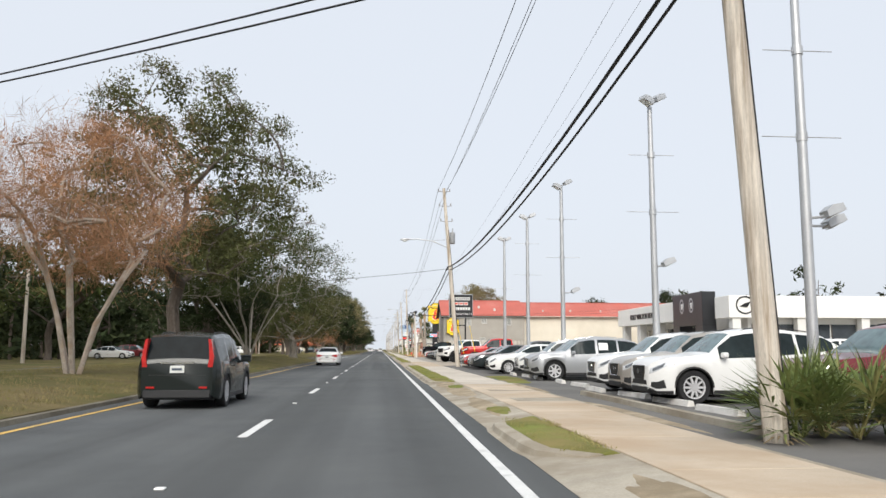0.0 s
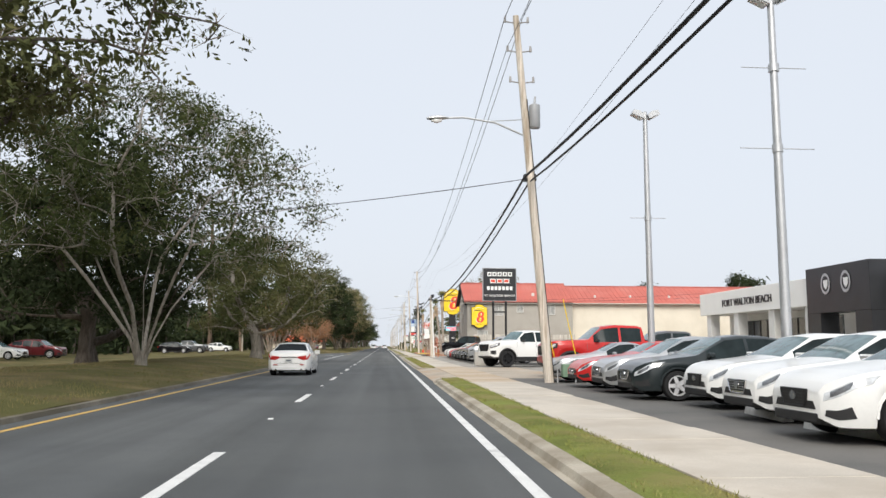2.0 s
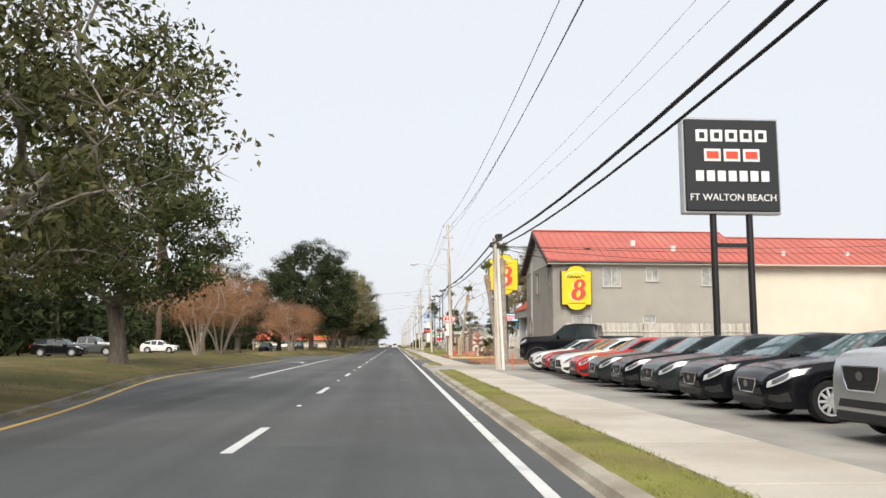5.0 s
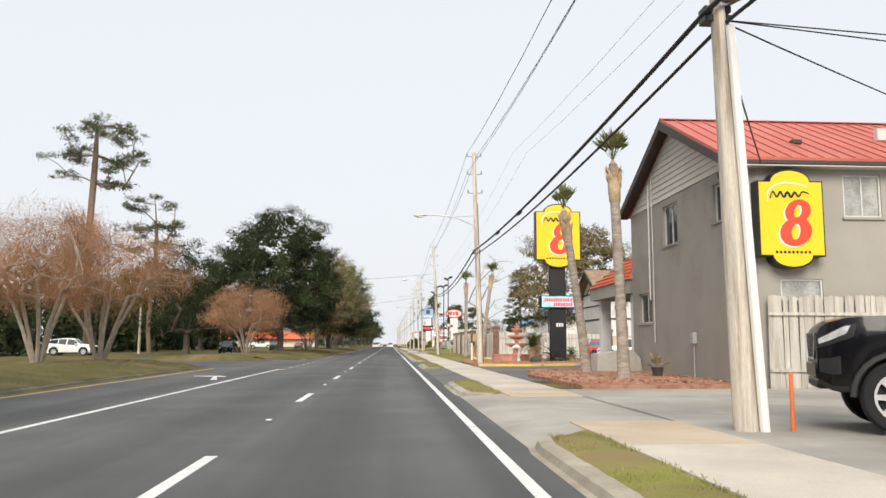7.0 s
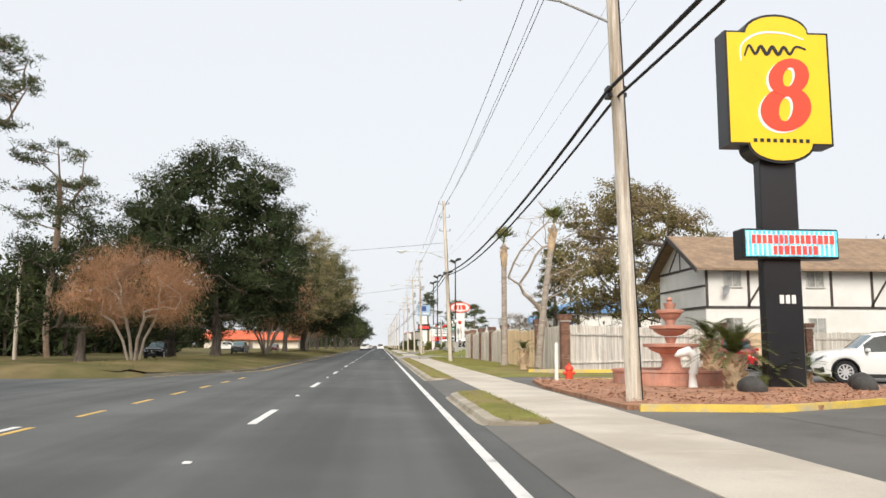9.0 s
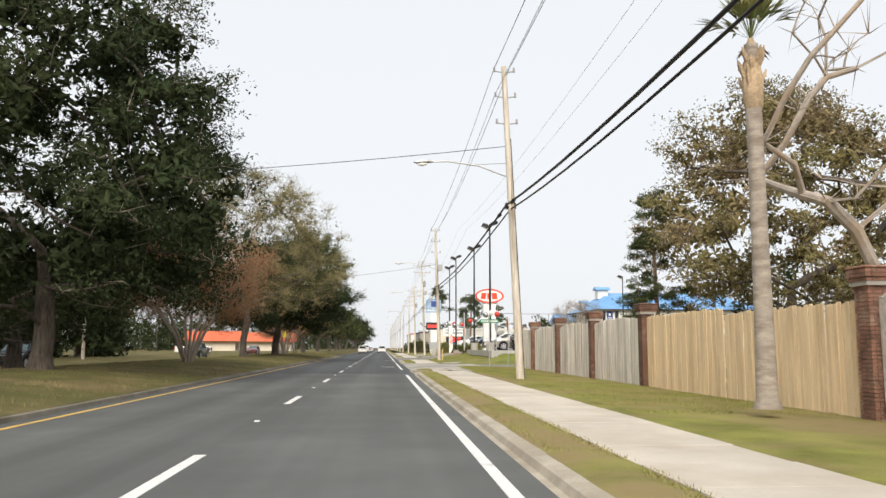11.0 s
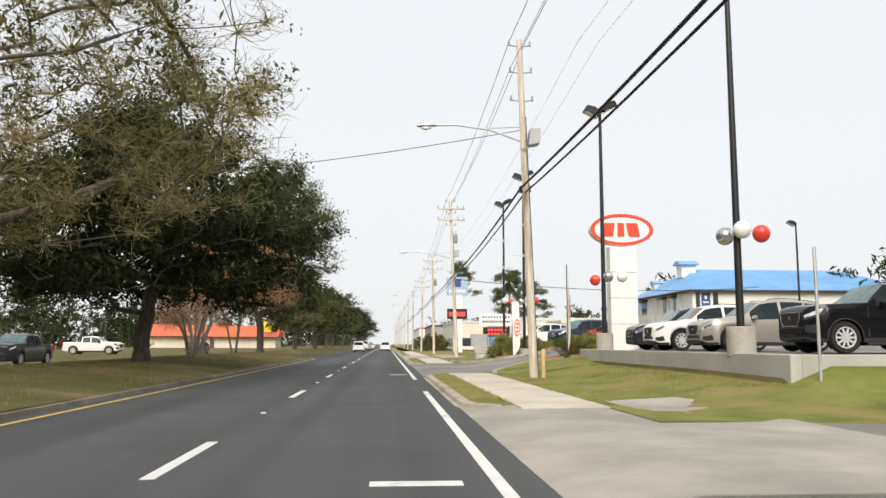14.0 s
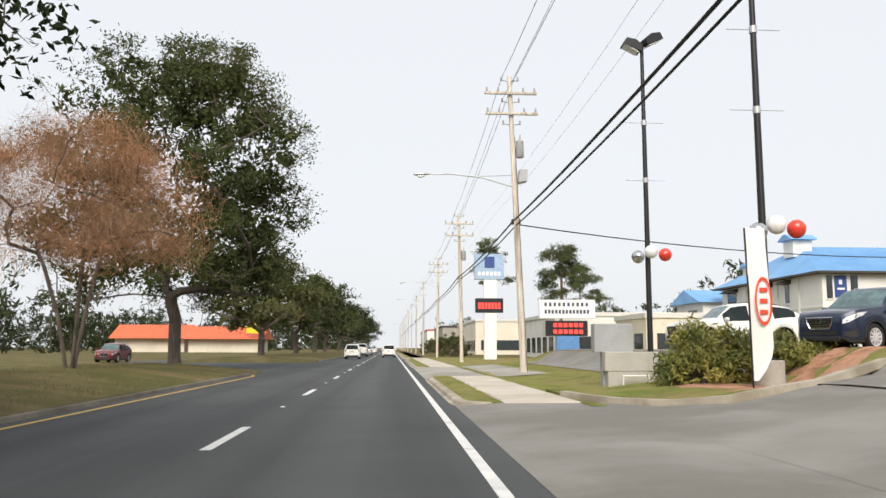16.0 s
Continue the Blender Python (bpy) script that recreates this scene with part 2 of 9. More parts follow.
M_NEWFENCE = mat("new_fence_wood", (0.84, 0.64, 0.40), 0.85, vary=0.15, scale=1.5, fine=25, bump=0.4, stretch=(5, 5, 0.4), second=(0.68, 0.49, 0.28), spread=0.4, rand=0.08, world=True)
M_BRICK = mat("brown_brick", (0.175, 0.088, 0.060), 0.9, vary=0.55, scale=5, fine=50, bump=0.4, second=(0.30, 0.20, 0.15), spread=0.35, rand=0.35, world=True)
M_MORTAR = mat("mortar", (0.36, 0.33, 0.29), 0.95, vary=0.15, scale=5, fine=60, bump=0.3)
M_CONC = mat("plain_concrete", (0.46, 0.44, 0.40), 0.9, vary=0.12, scale=1.5, fine=50, bump=0.2, second=(0.36, 0.33, 0.29), spread=0.5)
M_WINDOW = mat("dark_window_glass", (0.035, 0.042, 0.048), 0.08, vary=0.2, scale=1, fine=8, bump=0.0, spec=0.8)
M_FRAME = mat("window_frame_white", (0.62, 0.61, 0.58), 0.6, vary=0.05, scale=3, fine=30, bump=0.03)

# ---------- ground ----------
def smooth01(a):
    a = max(0.0, min(1.0, a))
    return a * a * (3 - 2 * a)


def median_edge(y):
    """x of the median's right edge: a turn bay opens before the crossing at y 148 to 166."""
    return -4.35 - 3.5 * smooth01((y - 84) / 28.0) * (1 - smooth01((y - 166) / 10.0))


def verge(x, y):
    """Height of the land right of the curb."""
    kia = smooth01((y - 223.3) / 4.7) * (1 - smooth01((y - 300) / 14.0))
    fence = smooth01((y - 165) / 10.0) * (1 - smooth01((y - 226) / 8.0))
    z = 0.10
    drive = smooth01((y - 245.5) / 2.5) * (1 - smooth01((y - 260.3) / 2.2))
    bank = 0.40 * smooth01((x - 7.6) / 3.4) + 0.56 * smooth01((x - 11.05) / 0.2) * smooth01((y - 228.05) / 0.2)
    ramp = 0.96 * max(0.0, min(1.0, (x - 7.4) / 6.5))
    north = 0.20 * smooth01((x - 7.9) / 2.0) + 0.92 * smooth01((x - 12.0) / 2.2)
    past = smooth01((y - 260.3) / 2.2)
    z += kia * (past * north + (1 - past) * (drive * ramp + (1 - drive) * bank))
    z -= 0.06 * fence * smooth01((x - 7.6) / 3.0)
    return z


def land(x, y):
    edge = median_edge(y)
    if edge - 0.1 < x < 4.95:
        return -0.08
    if x >= 4.95:
        return verge(x, y)
    if x > -17.0:
        if 147.5 < y < 166.5 or 288 < y < 318:
            return -0.08
        u = (edge - x) / (17.0 + edge)
        return 0.10 + 0.42 * math.sin(math.pi * u) + 0.03 * noise.noise(Vector((x * 0.4, y * 0.4, 0)))
    if x > -26.0:
        return -0.08
    return 0.12 + 0.05 * noise.noise(Vector((x * 0.1, y * 0.1, 0)))


xs = [-1800, -700, -300, -150, -90, -60, -45, -35, -30, -26.01, -26, -17.01, -17] + steps(-16.5, -4.5, 0.75)[0:] + [-4.36, -4.34, 0, 4.42, 4.93, 4.96, 6, 7, 7.6, 8.2, 8.8, 9.4, 10, 10.6, 11.0, 11.3, 11.6, 11.9, 12.5, 13.2, 14, 18, 25, 40, 70, 120, 250, 700, 1800]
ys = [-900, -300, -120, -60] + steps(-30, 345, 1.5) + [360, 400, 460, 540, 700, 1000, 2600]
structure("ground", grid_sheet(xs, ys, land), M_DRY, "dry winter grass and bare ground along the road", smooth=True)

# road bed, opposite carriageway, crossings
bm = bmesh.new()
add_box(bm, -8.2, 4.30, -120, 86, -0.30, 0.0)
structure("road", bm, M_ASPHALT, "grey asphalt two-lane carriageway with a turn bay", "road")
structure("road_middle", box(-8.2, 4.30, 86, 205, -0.30, 0.0), M_ASPHALTPALE, "paler asphalt two-lane carriageway with a turn bay", "road")
structure("road_north", box(-8.2, 4.30, 205, 1200, -0.30, 0.0), M_ASPHALTDARK, "darker asphalt two-lane carriageway past the side street", "road")
structure("road_opposite", box(-25.9, -17.1, -120, 1200, -0.3, 0.004), M_ASPHALT, "grey asphalt opposite carriageway beyond the median", "road")
structure("road_crossing", box(-17.1, -8.2, 147.6, 166.4, -0.3, 0.002), M_ASPHALT, "grey asphalt crossing through the median", "road")
structure("road_crossing_far", box(-17.1, -8.2, 288.5, 317.5, -0.3, 0.002), M_ASPHALT, "grey asphalt crossing through the median", "road")


def median_island(name, ys):
    """Grass island of the median, with its curb: fills from the road's edge inwards, over the road bed."""
    bm = bmesh.new()
    rows = []
    for y in ys:
        near = min(y - ys[0], ys[-1] - y)
        nose = 0.0 if near > 3 else 1.6 * (1 - math.sqrt(max(0.0, 1 - (1 - near / 3.0) ** 2)))
        e = median_edge(y) - nose
        rows.append([bm.verts.new(p) for p in ((e, y, -0.02), (e - 0.03, y, 0.09), (e - 0.14, y, 0.105))])
    for a, b in zip(rows, rows[1:]):
        for k in range(2):
            bm.faces.new((a[k], b[k], b[k + 1], a[k + 1]))
    structure(name + "_curb", bm, M_MEDCURB, "worn concrete curb of the grassy median", "curb", True)
    bm = bmesh.new()
    rows = []
    for y in ys:
        near = min(y - ys[0], ys[-1] - y)
        nose = 0.0 if near > 3 else 1.6 * (1 - math.sqrt(max(0.0, 1 - (1 - near / 3.0) ** 2)))
        e = median_edge(y) - nose - 0.13
        row = []
        for u in steps(0, 1, 0.09):
            x = e + (-8.6 - e) * u
            row.append(bm.verts.new((x, y, max(0.10, land(min(x, median_edge(y) - 0.12), y) + 0.045 * u))))
        rows.append(row)
    for a, b in zip(rows, rows[1:]):
        for k in range(len(a) - 1):
            bm.faces.new((a[k], a[k + 1], b[k + 1], b[k]))
    structure(name + "_grass", bm, M_DRY, "dry brown-green grass of the median", "grass", True)


median_island("median_south", steps(-60, 147.5, 1.5))
median_island("median_middle", steps(166.5, 288, 1.5))
median_island("median_north", steps(318, 700, 6))


# lane marks
def mark(name, x0, x1, y0, y1, m, label):
    return structure(name, box(x0, x1, y0, y1, -0.02, 0.006), m, label, "road marking")


dash = box(-0.075, 0.075, 0, 3.05, -0.02, 0.006)
dash_me = bpy.data.meshes.new("lane_dash")
dash.to_mesh(dash_me)
dash.free()
dash_me.materials.append(M_WHITE_LINE)
for k in range(-3, 60):
    ob = new("lane_dash", dash_me)
    ob.location = (0, 12.19 * k, 0)
    tagged(ob, "white painted lane dash on the asphalt", "road marking", "lane dashes", "structure")
for a, b in ((-60, 202.9), (212.5, 234.0), (241.5, 640)):
    mark("edge_line", 3.39, 3.53, a, b, M_WHITE_LINE, "white painted edge line of the carriageway")
mark("turn_line", -3.78, -3.64, 108, 146, M_WHITE_LINE, "white painted line beside the turn bay")
structure("turn_arrow", prism([(-4.3, 133.4), (-4.9, 136.3), (-4.5, 136.2), (-4.9, 137.1), (-6.0, 137.0), (-5.4, 136.5), (-5.05, 136.4), (-4.55, 133.4)], "z", -0.01, 0.007), M_WHITE_LINE, "worn white turn arrow painted in the bay", "road marking")
mark("crosswalk_mark", 2.2, 3.1, 218.9, 219.15, M_WHITE_LINE, "faded white bar painted across the lane")
bm = bmesh.new()
ys = steps(-60, 147, 1.5)
rows = []
for y in ys:
    e = median_edge(y) + 0.42
    rows.append([bm.verts.new((e, y, 0.006)), bm.verts.new((e + 0.13, y, 0.006))])
for a, b in zip(rows, rows[1:]):
    bm.faces.new((a[0], a[1], b[1], b[0]))
structure("yellow_line", bm, M_YELLOW_LINE, "yellow painted line beside the median", "road marking")
bm = bmesh.new()
rows = []
for y in steps(167, 289, 1.5):
    e = median_edge(y) + 0.36 - 1.5 * smooth01((y - 283) / 6.0)
    rows.append([bm.verts.new((e, y, 0.006)), bm.verts.new((e + 0.13, y, 0.006))])
for a, b in zip(rows, rows[1:]):
    bm.faces.new((a[0], a[1], b[1], b[0]))
structure("yellow_line_north", bm, M_YELLOW_LINE, "yellow painted line beside the median", "road marking")
for k in range(7):
    mark("yellow_dash", -3.5, -3.38, 144.5 + 3.4 * k, 145.9 + 3.4 * k, M_YELLOW_LINE, "yellow painted dash across the median opening")
# raised markers between the dashes
rm = bmesh.new()
add_box(rm, -0.05, 0.05, -0.05, 0.05, 0.0, 0.022, 0.008)
rm_me = bpy.data.meshes.new("road_marker")
rm.to_mesh(rm_me)
rm.free()
rm_me.materials.append(M_WHITESIGN)
for k in range(-2, 40):
    ob = new("road_marker", rm_me)
    ob.location = (0, 12.19 * k + 7.6, 0)
    tagged(ob, "small white raised reflective road marker", "road marker", "road markers")
structure("manhole_cover", prism(ellipse(2.9, 246.4, 0.42, 0.42, 20), "z", -0.02, 0.008), M_CURB, "pale round manhole cover in the lane", "manhole cover")

# ---------- right-hand verge: curb, grass strips, sidewalk ----------
STRIPS = ((-30, 4), (9, 14), (30, 60), (74, 114), (123, 130), (145, 154), (162, 203.8), (206, 209.8), (227.5, 244.2), (263.3, 279.8), (297, 330), (338, 380), (390, 470))


def strip_island(y0, y1):
    n = max(6, int((y1 - y0) / 0.6))
    r = min(1.2, (y1 - y0) * 0.3)
    curb, grass = bmesh.new(), bmesh.new()
    crow, grow = [], []
    for k in range(n + 1):
        y = y0 + (y1 - y0) * k / n
        near = min(y - y0, y1 - y)
        off = 0.0 if near > r else 0.55 * (1 - math.sqrt(max(0.0, 1 - (1 - near / r) ** 2)))
        wob = 0.025 * noise.noise(Vector((y * 0.9, 3.1, 0)))
        crow.append([curb.verts.new(p) for p in ((3.84 + off, y, 0.003), (3.93 + off, y, 0.008), (3.97 + off, y, 0.088), (4.02 + off, y, 0.105), (4.16 + off + wob, y, 0.118), (4.19 + off, y, 0.02))])
        far = 4.95 + 0.06 * noise.noise(Vector((y * 0.7, 9.1, 0)))
        grow.append([grass.verts.new((a + (far - a) * u, y, 0.115 + 0.035 * math.sin(math.pi * u) + 0.02 * noise.noise(Vector((y * 2.0, u * 3, 0))))) for a in (4.15 + off,) for u in (0, 0.2, 0.4, 0.6, 0.8, 1.0)])
    for rows, bm in ((crow, curb), (grow, grass)):
        for a, b in zip(rows, rows[1:]):
            for k in range(len(a) - 1):
                bm.faces.new((a[k], a[k + 1], b[k + 1], b[k]))
    for e_ in (0, -1):
        curb.faces.new(crow[e_]), grass.faces.new(grow[e_] + [grass.verts.new((grow[e_][-1].co.x, grow[e_][-1].co.y, 0.0)), grass.verts.new((grow[e_][0].co.x, grow[e_][0].co.y, 0.0))])
    structure("curb_right", curb, M_CURB, "worn tan concrete curb and gutter", "curb", True)
    structure("verge_strip", grass, M_GREEN if y0 < 50 or 226 < y0 < 300 else M_GRASS, "strip of short grass between curb and sidewalk", "grass", True)


for a, b in STRIPS:
    strip_island(a, b)

# drives and aprons between the strips
def apron(name, y0, y1, x1, m, z=0.115, label="worn concrete driveway apron"):
    bm = bmesh.new()
    rows = []
    for y in steps(y0 - 0.75, y1 + 0.75, 0.7):
        rows.append([bm.verts.new((x, y, zz)) for x, zz in ((3.90, 0.006), (4.22, 0.040), (4.96, z), (6.80, z + 0.004), (x1, max(z, verge(x1, y)) + 0.006))])
    for a, b in zip(rows, rows[1:]):
        for k in range(len(a) - 1):
            bm.faces.new((a[k], a[k + 1], b[k + 1], b[k]))
    structure(name, bm, m, label, "driveway", True)


M_RUSTIRON = mat("rusty_iron", (0.17, 0.135, 0.105), 0.8, 0.3, vary=0.3, scale=4, fine=50, bump=0.4, second=(0.24, 0.17, 0.12), spread=0.5)
M_TARCRACK = mat("crack_dirt", (0.055, 0.048, 0.04), 0.95, vary=0.3, scale=6, fine=60, bump=0.2)
apron("driveway_a", 4, 9, 5.3, M_CURB, 0.128)
apron("driveway_b", 14, 30, 5.3, M_CURB, 0.128)
apron("driveway_dealer", 60, 74, 9.5, M_RUST, 0.128, label="orange-stained concrete driveway of the car lot")
apron("driveway_motel", 114, 123, 9.5, M_DRIVE, label="cracked concrete driveway")
apron("driveway_motel_in", 130, 145, 6.9, M_LOT, label="grey asphalt driveway of the motel")
apron("driveway_motel_out", 154, 162, 6.9, M_LOT, label="concrete driveway of the motel")
apron("driveway_gap", 203.8, 206, 5.3, M_CURB)
apron("side_street_mouth", 217.4, 227.5, 9.0, M_DRIVE, label="pale concrete mouth of a side street")
apron("side_street_ramp", 209.8, 216.9, 6.82, M_DRIVE, label="pale concrete ramp at a side street")
structure("sidewalk_corner", prism([(6.60, 203.0), (6.90, 204.6), (7.0, 207.5), (6.86, 210.6), (7.05, 213.0), (7.4, 215.4), (7.75, 217.0), (6.60, 217.0)], "z", 0.05, 0.139), M_DRIVE, "worn concrete edge widening to the side street", "sidewalk")
structure("manhole_cover", prism(ellipse(5.67, 206.5, 0.40, 0.40, 24), "z", 0.10, 0.146), M_RUSTIRON, "dark brown iron manhole cover in the sidewalk", "manhole cover")
for pts in ([(5.73, 209.43), (5.86, 209.1), (6.0, 208.62), (6.0, 208.2), (6.05, 207.9), (5.97, 207.1)], [(5.68, 204.57), (5.74, 204.8), (5.70, 205.1), (5.73, 205.55), (5.95, 205.66), (6.15, 205.82), (6.4, 206.2), (6.78, 206.56)]):
    bm = bmesh.new()
    add_ring_tube(bm, [(x, y, 0.134) for x, y in pts], [0.006] + [0.02] * (len(pts) - 2) + [0.006], 4)
    structure("sidewalk_crack", bm, M_TARCRACK, "dark open crack across the sidewalk", "crack")
apron("driveway_lot", 244.2, 263.3, 9.2, M_LOTPALE, label="pale concrete driveway up to the car lot")
apron("driveway_next", 279.8, 297, 10.0, M_DRIVE, label="pale concrete driveway")

# sidewalk slabs
walk_floor = structure("sidewalk", box(4.92, 6.68, -40, 470, -0.1, 0.10), M_CURB, "bed of the tan concrete sidewalk", "sidewalk")
slab = bmesh.new()
add_box(slab, 4.935, 6.670, 0.006, 1.514, 0.08, 0.135, 0.006)
slab_me = bpy.data.meshes.new("slab")
slab.to_mesh(slab_me)
slab.free()
slab_me.materials.append(M_WALK)
sandy_me = slab_me.copy()
sandy_me.materials[0] = M_WALKTAN
rng = random.Random(4)
for k in range(-10, 225):
    if any(a - 0.9 < 1.52 * k < b - 0.7 for a, b in ((115, 122), (210.5, 227), (245, 262.5), (280.5, 296.5))):
        continue
    ob = new("slab", sandy_me if 1.52 * k < 27 or 56 < 1.52 * k < 76 or 112 < 1.52 * k < 124 else slab_me)
    ob.parent = walk_floor
    ob.matrix_world = pose(0, 1.52 * k, 0.003 * rng.random(), rng.uniform(-0.08, 0.08), rng.uniform(-0.05, 0.05), 0)

# car lots and yards
def sheet(name, x0, x1, y0, y1, m, label, dz=0.03, category="pavement"):
    return structure(name, grid_sheet(steps(x0, x1, 1.2), steps(y0, y1, 1.2), lambda x, y: verge(x, y) + dz), m, label, category, True)


sheet("lot_middle", 6.64, 75, 66, 119, M_DRIVE, "pale worn concrete of the dealer's car lot", 0.031)
sheet("lot_south", 6.64, 75, -30, 66, M_LOT, "worn grey asphalt of the dealer's car lot", 0.031)
sheet("drive_motel", 6.64, 60, 119, 124.5, M_DRIVE, "cracked pale concrete drive beside the motel", 0.03)
sheet("yard_motel_drive", 6.64, 9.0, 129, 163, M_LOT, "dark asphalt of the motel drive", 0.026)
sheet("yard_motel_back", 12.0, 60, 163, 182, M_LOT, "dark asphalt behind the motel forecourt", 0.03)
sheet("yard_motel", 9.0, 60, 129, 163, M_LOT, "dark asphalt of the motel forecourt", 0.03)
sheet("lot_kia", 11.32, 75, 228.3, 300, M_LOTPALE, "grey asphalt of the raised car lot", 0.04)
bm = bmesh.new()
add_box(bm, 11.08, 11.34, 228.02, 247.0, 0.2, 1.12, 0.015)
add_box(bm, 11.34, 40.0, 228.02, 228.28, 0.2, 1.12, 0.015)
structure("retaining_wall", bm, M_BANK, "low grey concrete retaining wall of the raised lot", "wall")
sheet("side_street", 9.0, 90, 217.0, 223.6, M_LOTPALE, "pale grey side street", 0.03)
sheet("lawn_fence", 6.64, 12, 163, 217.0, M_GRASS, "short yellow-green lawn between sidewalk and fence", 0.03, "lawn")
sheet("lawn_lot_south", 11.0, 45, 223.6, 228.2, M_GREEN, "short green lawn below the retaining wall", 0.03, "lawn")
sheet("lawn_lot", 6.64, 11.0, 223.6, 246, M_GREEN, "short green lawn sloping up to the car lot", 0.03, "lawn")
sheet("lawn_north", 6.64, 40, 300, 345, M_GRASS, "short green lawn beyond the car lot", 0.03, "lawn")
sheet("lawn_lot_north", 6.64, 11.0, 261.9, 300, M_GREEN, "short green lawn in front of the car lot", 0.03, "lawn")
sheet("lot_entry", 6.64, 11.0, 246, 261.6, M_LOTPALE, "grey paved entry of the car lot", 0.021)
sheet("lot_entry_upper", 10.9, 24.0, 247.2, 261.8, M_LOTPALE, "grey paved entry rising into the car lot", 0.055)


# bare dirt and weeds beside the sidewalk
M_DIRT = mat("sandy_dirt", (0.39, 0.325, 0.235), 0.95, vary=0.35, scale=1.5, fine=45, bump=0.7, second=(0.27, 0.22, 0.15), spread=0.8, spec=0.1, world=True)


def ground_patch(name, x, y, rx, ry, m, label, seed, lift=0.008):
    """An uneven-edged patch lying on the verge."""
    def level(px):
        if px < 4.96:
            return 0.006 + max(0.0, px - 3.9) * 0.115
        return 0.138 if px < 6.7 else 0.134
    bm = bmesh.new()
    rings = []
    for f in (0.0001, 0.3, 0.6, 0.85, 1.0):
        ring = []
        for k in range(40):
            a = 2 * math.pi * k / 40
            w = 1 + 0.45 * noise.noise(Vector((math.cos(a) * 1.6, math.sin(a) * 1.6, seed))) + 0.2 * noise.noise(Vector((math.cos(a) * 5, math.sin(a) * 5, seed)))
            px, py = x + rx * f * w * math.cos(a), y + ry * f * w * math.sin(a)
            ring.append(bm.verts.new((px, py, level(px) + (lift + 0.012 * (1 - f) if f < 1 else -0.01))))
        rings.append(ring)
    for a, b in zip(rings, rings[1:]):
        for k in range(40):
            bm.faces.new((a[k], b[k], b[(k + 1) % 40], a[(k + 1) % 40]))
    return structure(name, bm, m, label, "ground patch", True)


for k, (x, y, rx, ry) in enumerate(((4.5, 18.0, 0.30, 2.6), (4.55, 24.5, 0.36, 3.4), (4.45, 28.6, 0.32, 1.6), (4.6, 6.0, 0.28, 1.6), (4.5, 204.9, 0.3, 0.7), (6.85, 14.5, 0.17, 3.4), (6.85, 25.5, 0.17, 3.2))):
    ground_patch("dirt_patch", x, y, rx, ry, M_DIRT, "bare sandy dirt beside the sidewalk", k)
for k, (x, y, rx, ry) in enumerate(((7.35, 33.2, 0.62, 3.4), (7.2, 29.4, 0.45, 1.4), (4.55, 16.4, 0.22, 1.0), (4.6, 26.6, 0.25, 1.3))):
    ground_patch("weed_patch", x, y, rx, ry, M_GREEN, "patch of short weeds and grass", 30 + k, 0.014)


# ---------- utility poles ----------
def utility_pole(x, y, h, r0, r1, lean, label, group="utility poles"):
    t = thing("utility_pole", x, y, verge(x, y) - 0.05 if x > 4.4 else 0.0, label, "utility pole", group)
    lx, ly = lean
    pts = [(lx * u * h, ly * u * h, u * h) for u in (0, 0.15, 0.35, 0.6, 0.8, 1.0)]
    part("shaft", tube(pts, [r0 + (r1 - r0) * u for u in (0, 0.15, 0.35, 0.6, 0.8, 1.0)], 14), M_POLE, t, smooth=True)
    return t

# ---------- trees ----------
M_BARK = mat("oak_bark", (0.085, 0.068, 0.055), 0.95, vary=0.35, scale=3, fine=25, bump=0.9, stretch=(4, 4, 0.8), second=(0.14, 0.118, 0.098), spread=0.5)
M_PALEBARK = mat("pale_smooth_bark", (0.36, 0.31, 0.26), 0.8, vary=0.25, scale=4, fine=20, bump=0.2, second=(0.34, 0.26, 0.19), spread=0.6)
M_LEAF = mat("oak_leaf", (0.050, 0.066, 0.022), 0.8, vary=0.55, scale=0.6, fine=5, bump=0.0, second=(0.085, 0.092, 0.035), spread=0.6, spec=0.12)
M_LEAFDARK = mat("dark_oak_leaf", (0.030, 0.042, 0.018), 0.8, vary=0.5, scale=0.5, fine=5, bump=0.0, second=(0.055, 0.066, 0.028), spread=0.5, spec=0.12)
M_LEAFOLIVE = mat("olive_leaf", (0.082, 0.090, 0.035), 0.8, vary=0.45, scale=0.6, fine=5, bump=0.0, second=(0.115, 0.108, 0.048), spread=0.7, spec=0.12)
M_LEAFTAN = mat("tan_oak_leaf", (0.175, 0.152, 0.065), 0.8, vary=0.45, scale=0.5, fine=5, bump=0.0, second=(0.26, 0.195, 0.115), spread=0.7, spec=0.12)
M_TWIG = mat("brown_twig", (0.36, 0.195, 0.105), 0.85, vary=0.35, scale=0.8, fine=8, bump=0.0, second=(0.25, 0.155, 0.10), spread=0.6, spec=0.2)
M_TWIGOLIVE = mat("olive_twig", (0.25, 0.205, 0.105), 0.85, vary=0.35, scale=0.8, fine=8, bump=0.0, second=(0.20, 0.18, 0.08), spread=0.6, spec=0.2)
M_TWIGGREY = mat("grey_twig", (0.24, 0.20, 0.16), 0.85, vary=0.3, scale=0.8, fine=8, bump=0.0, spec=0.2)
M_GREYBARK = mat("pale_grey_bark", (0.30, 0.27, 0.23), 0.9, vary=0.3, scale=3, fine=20, bump=0.5, stretch=(4, 4, 0.8), second=(0.19, 0.165, 0.135), spread=0.6)
M_NEEDLE = mat("pine_needle", (0.055, 0.075, 0.024), 0.6, vary=0.45, scale=0.7, fine=5, bump=0.0, second=(0.105, 0.105, 0.04), spread=0.5, spec=0.3)
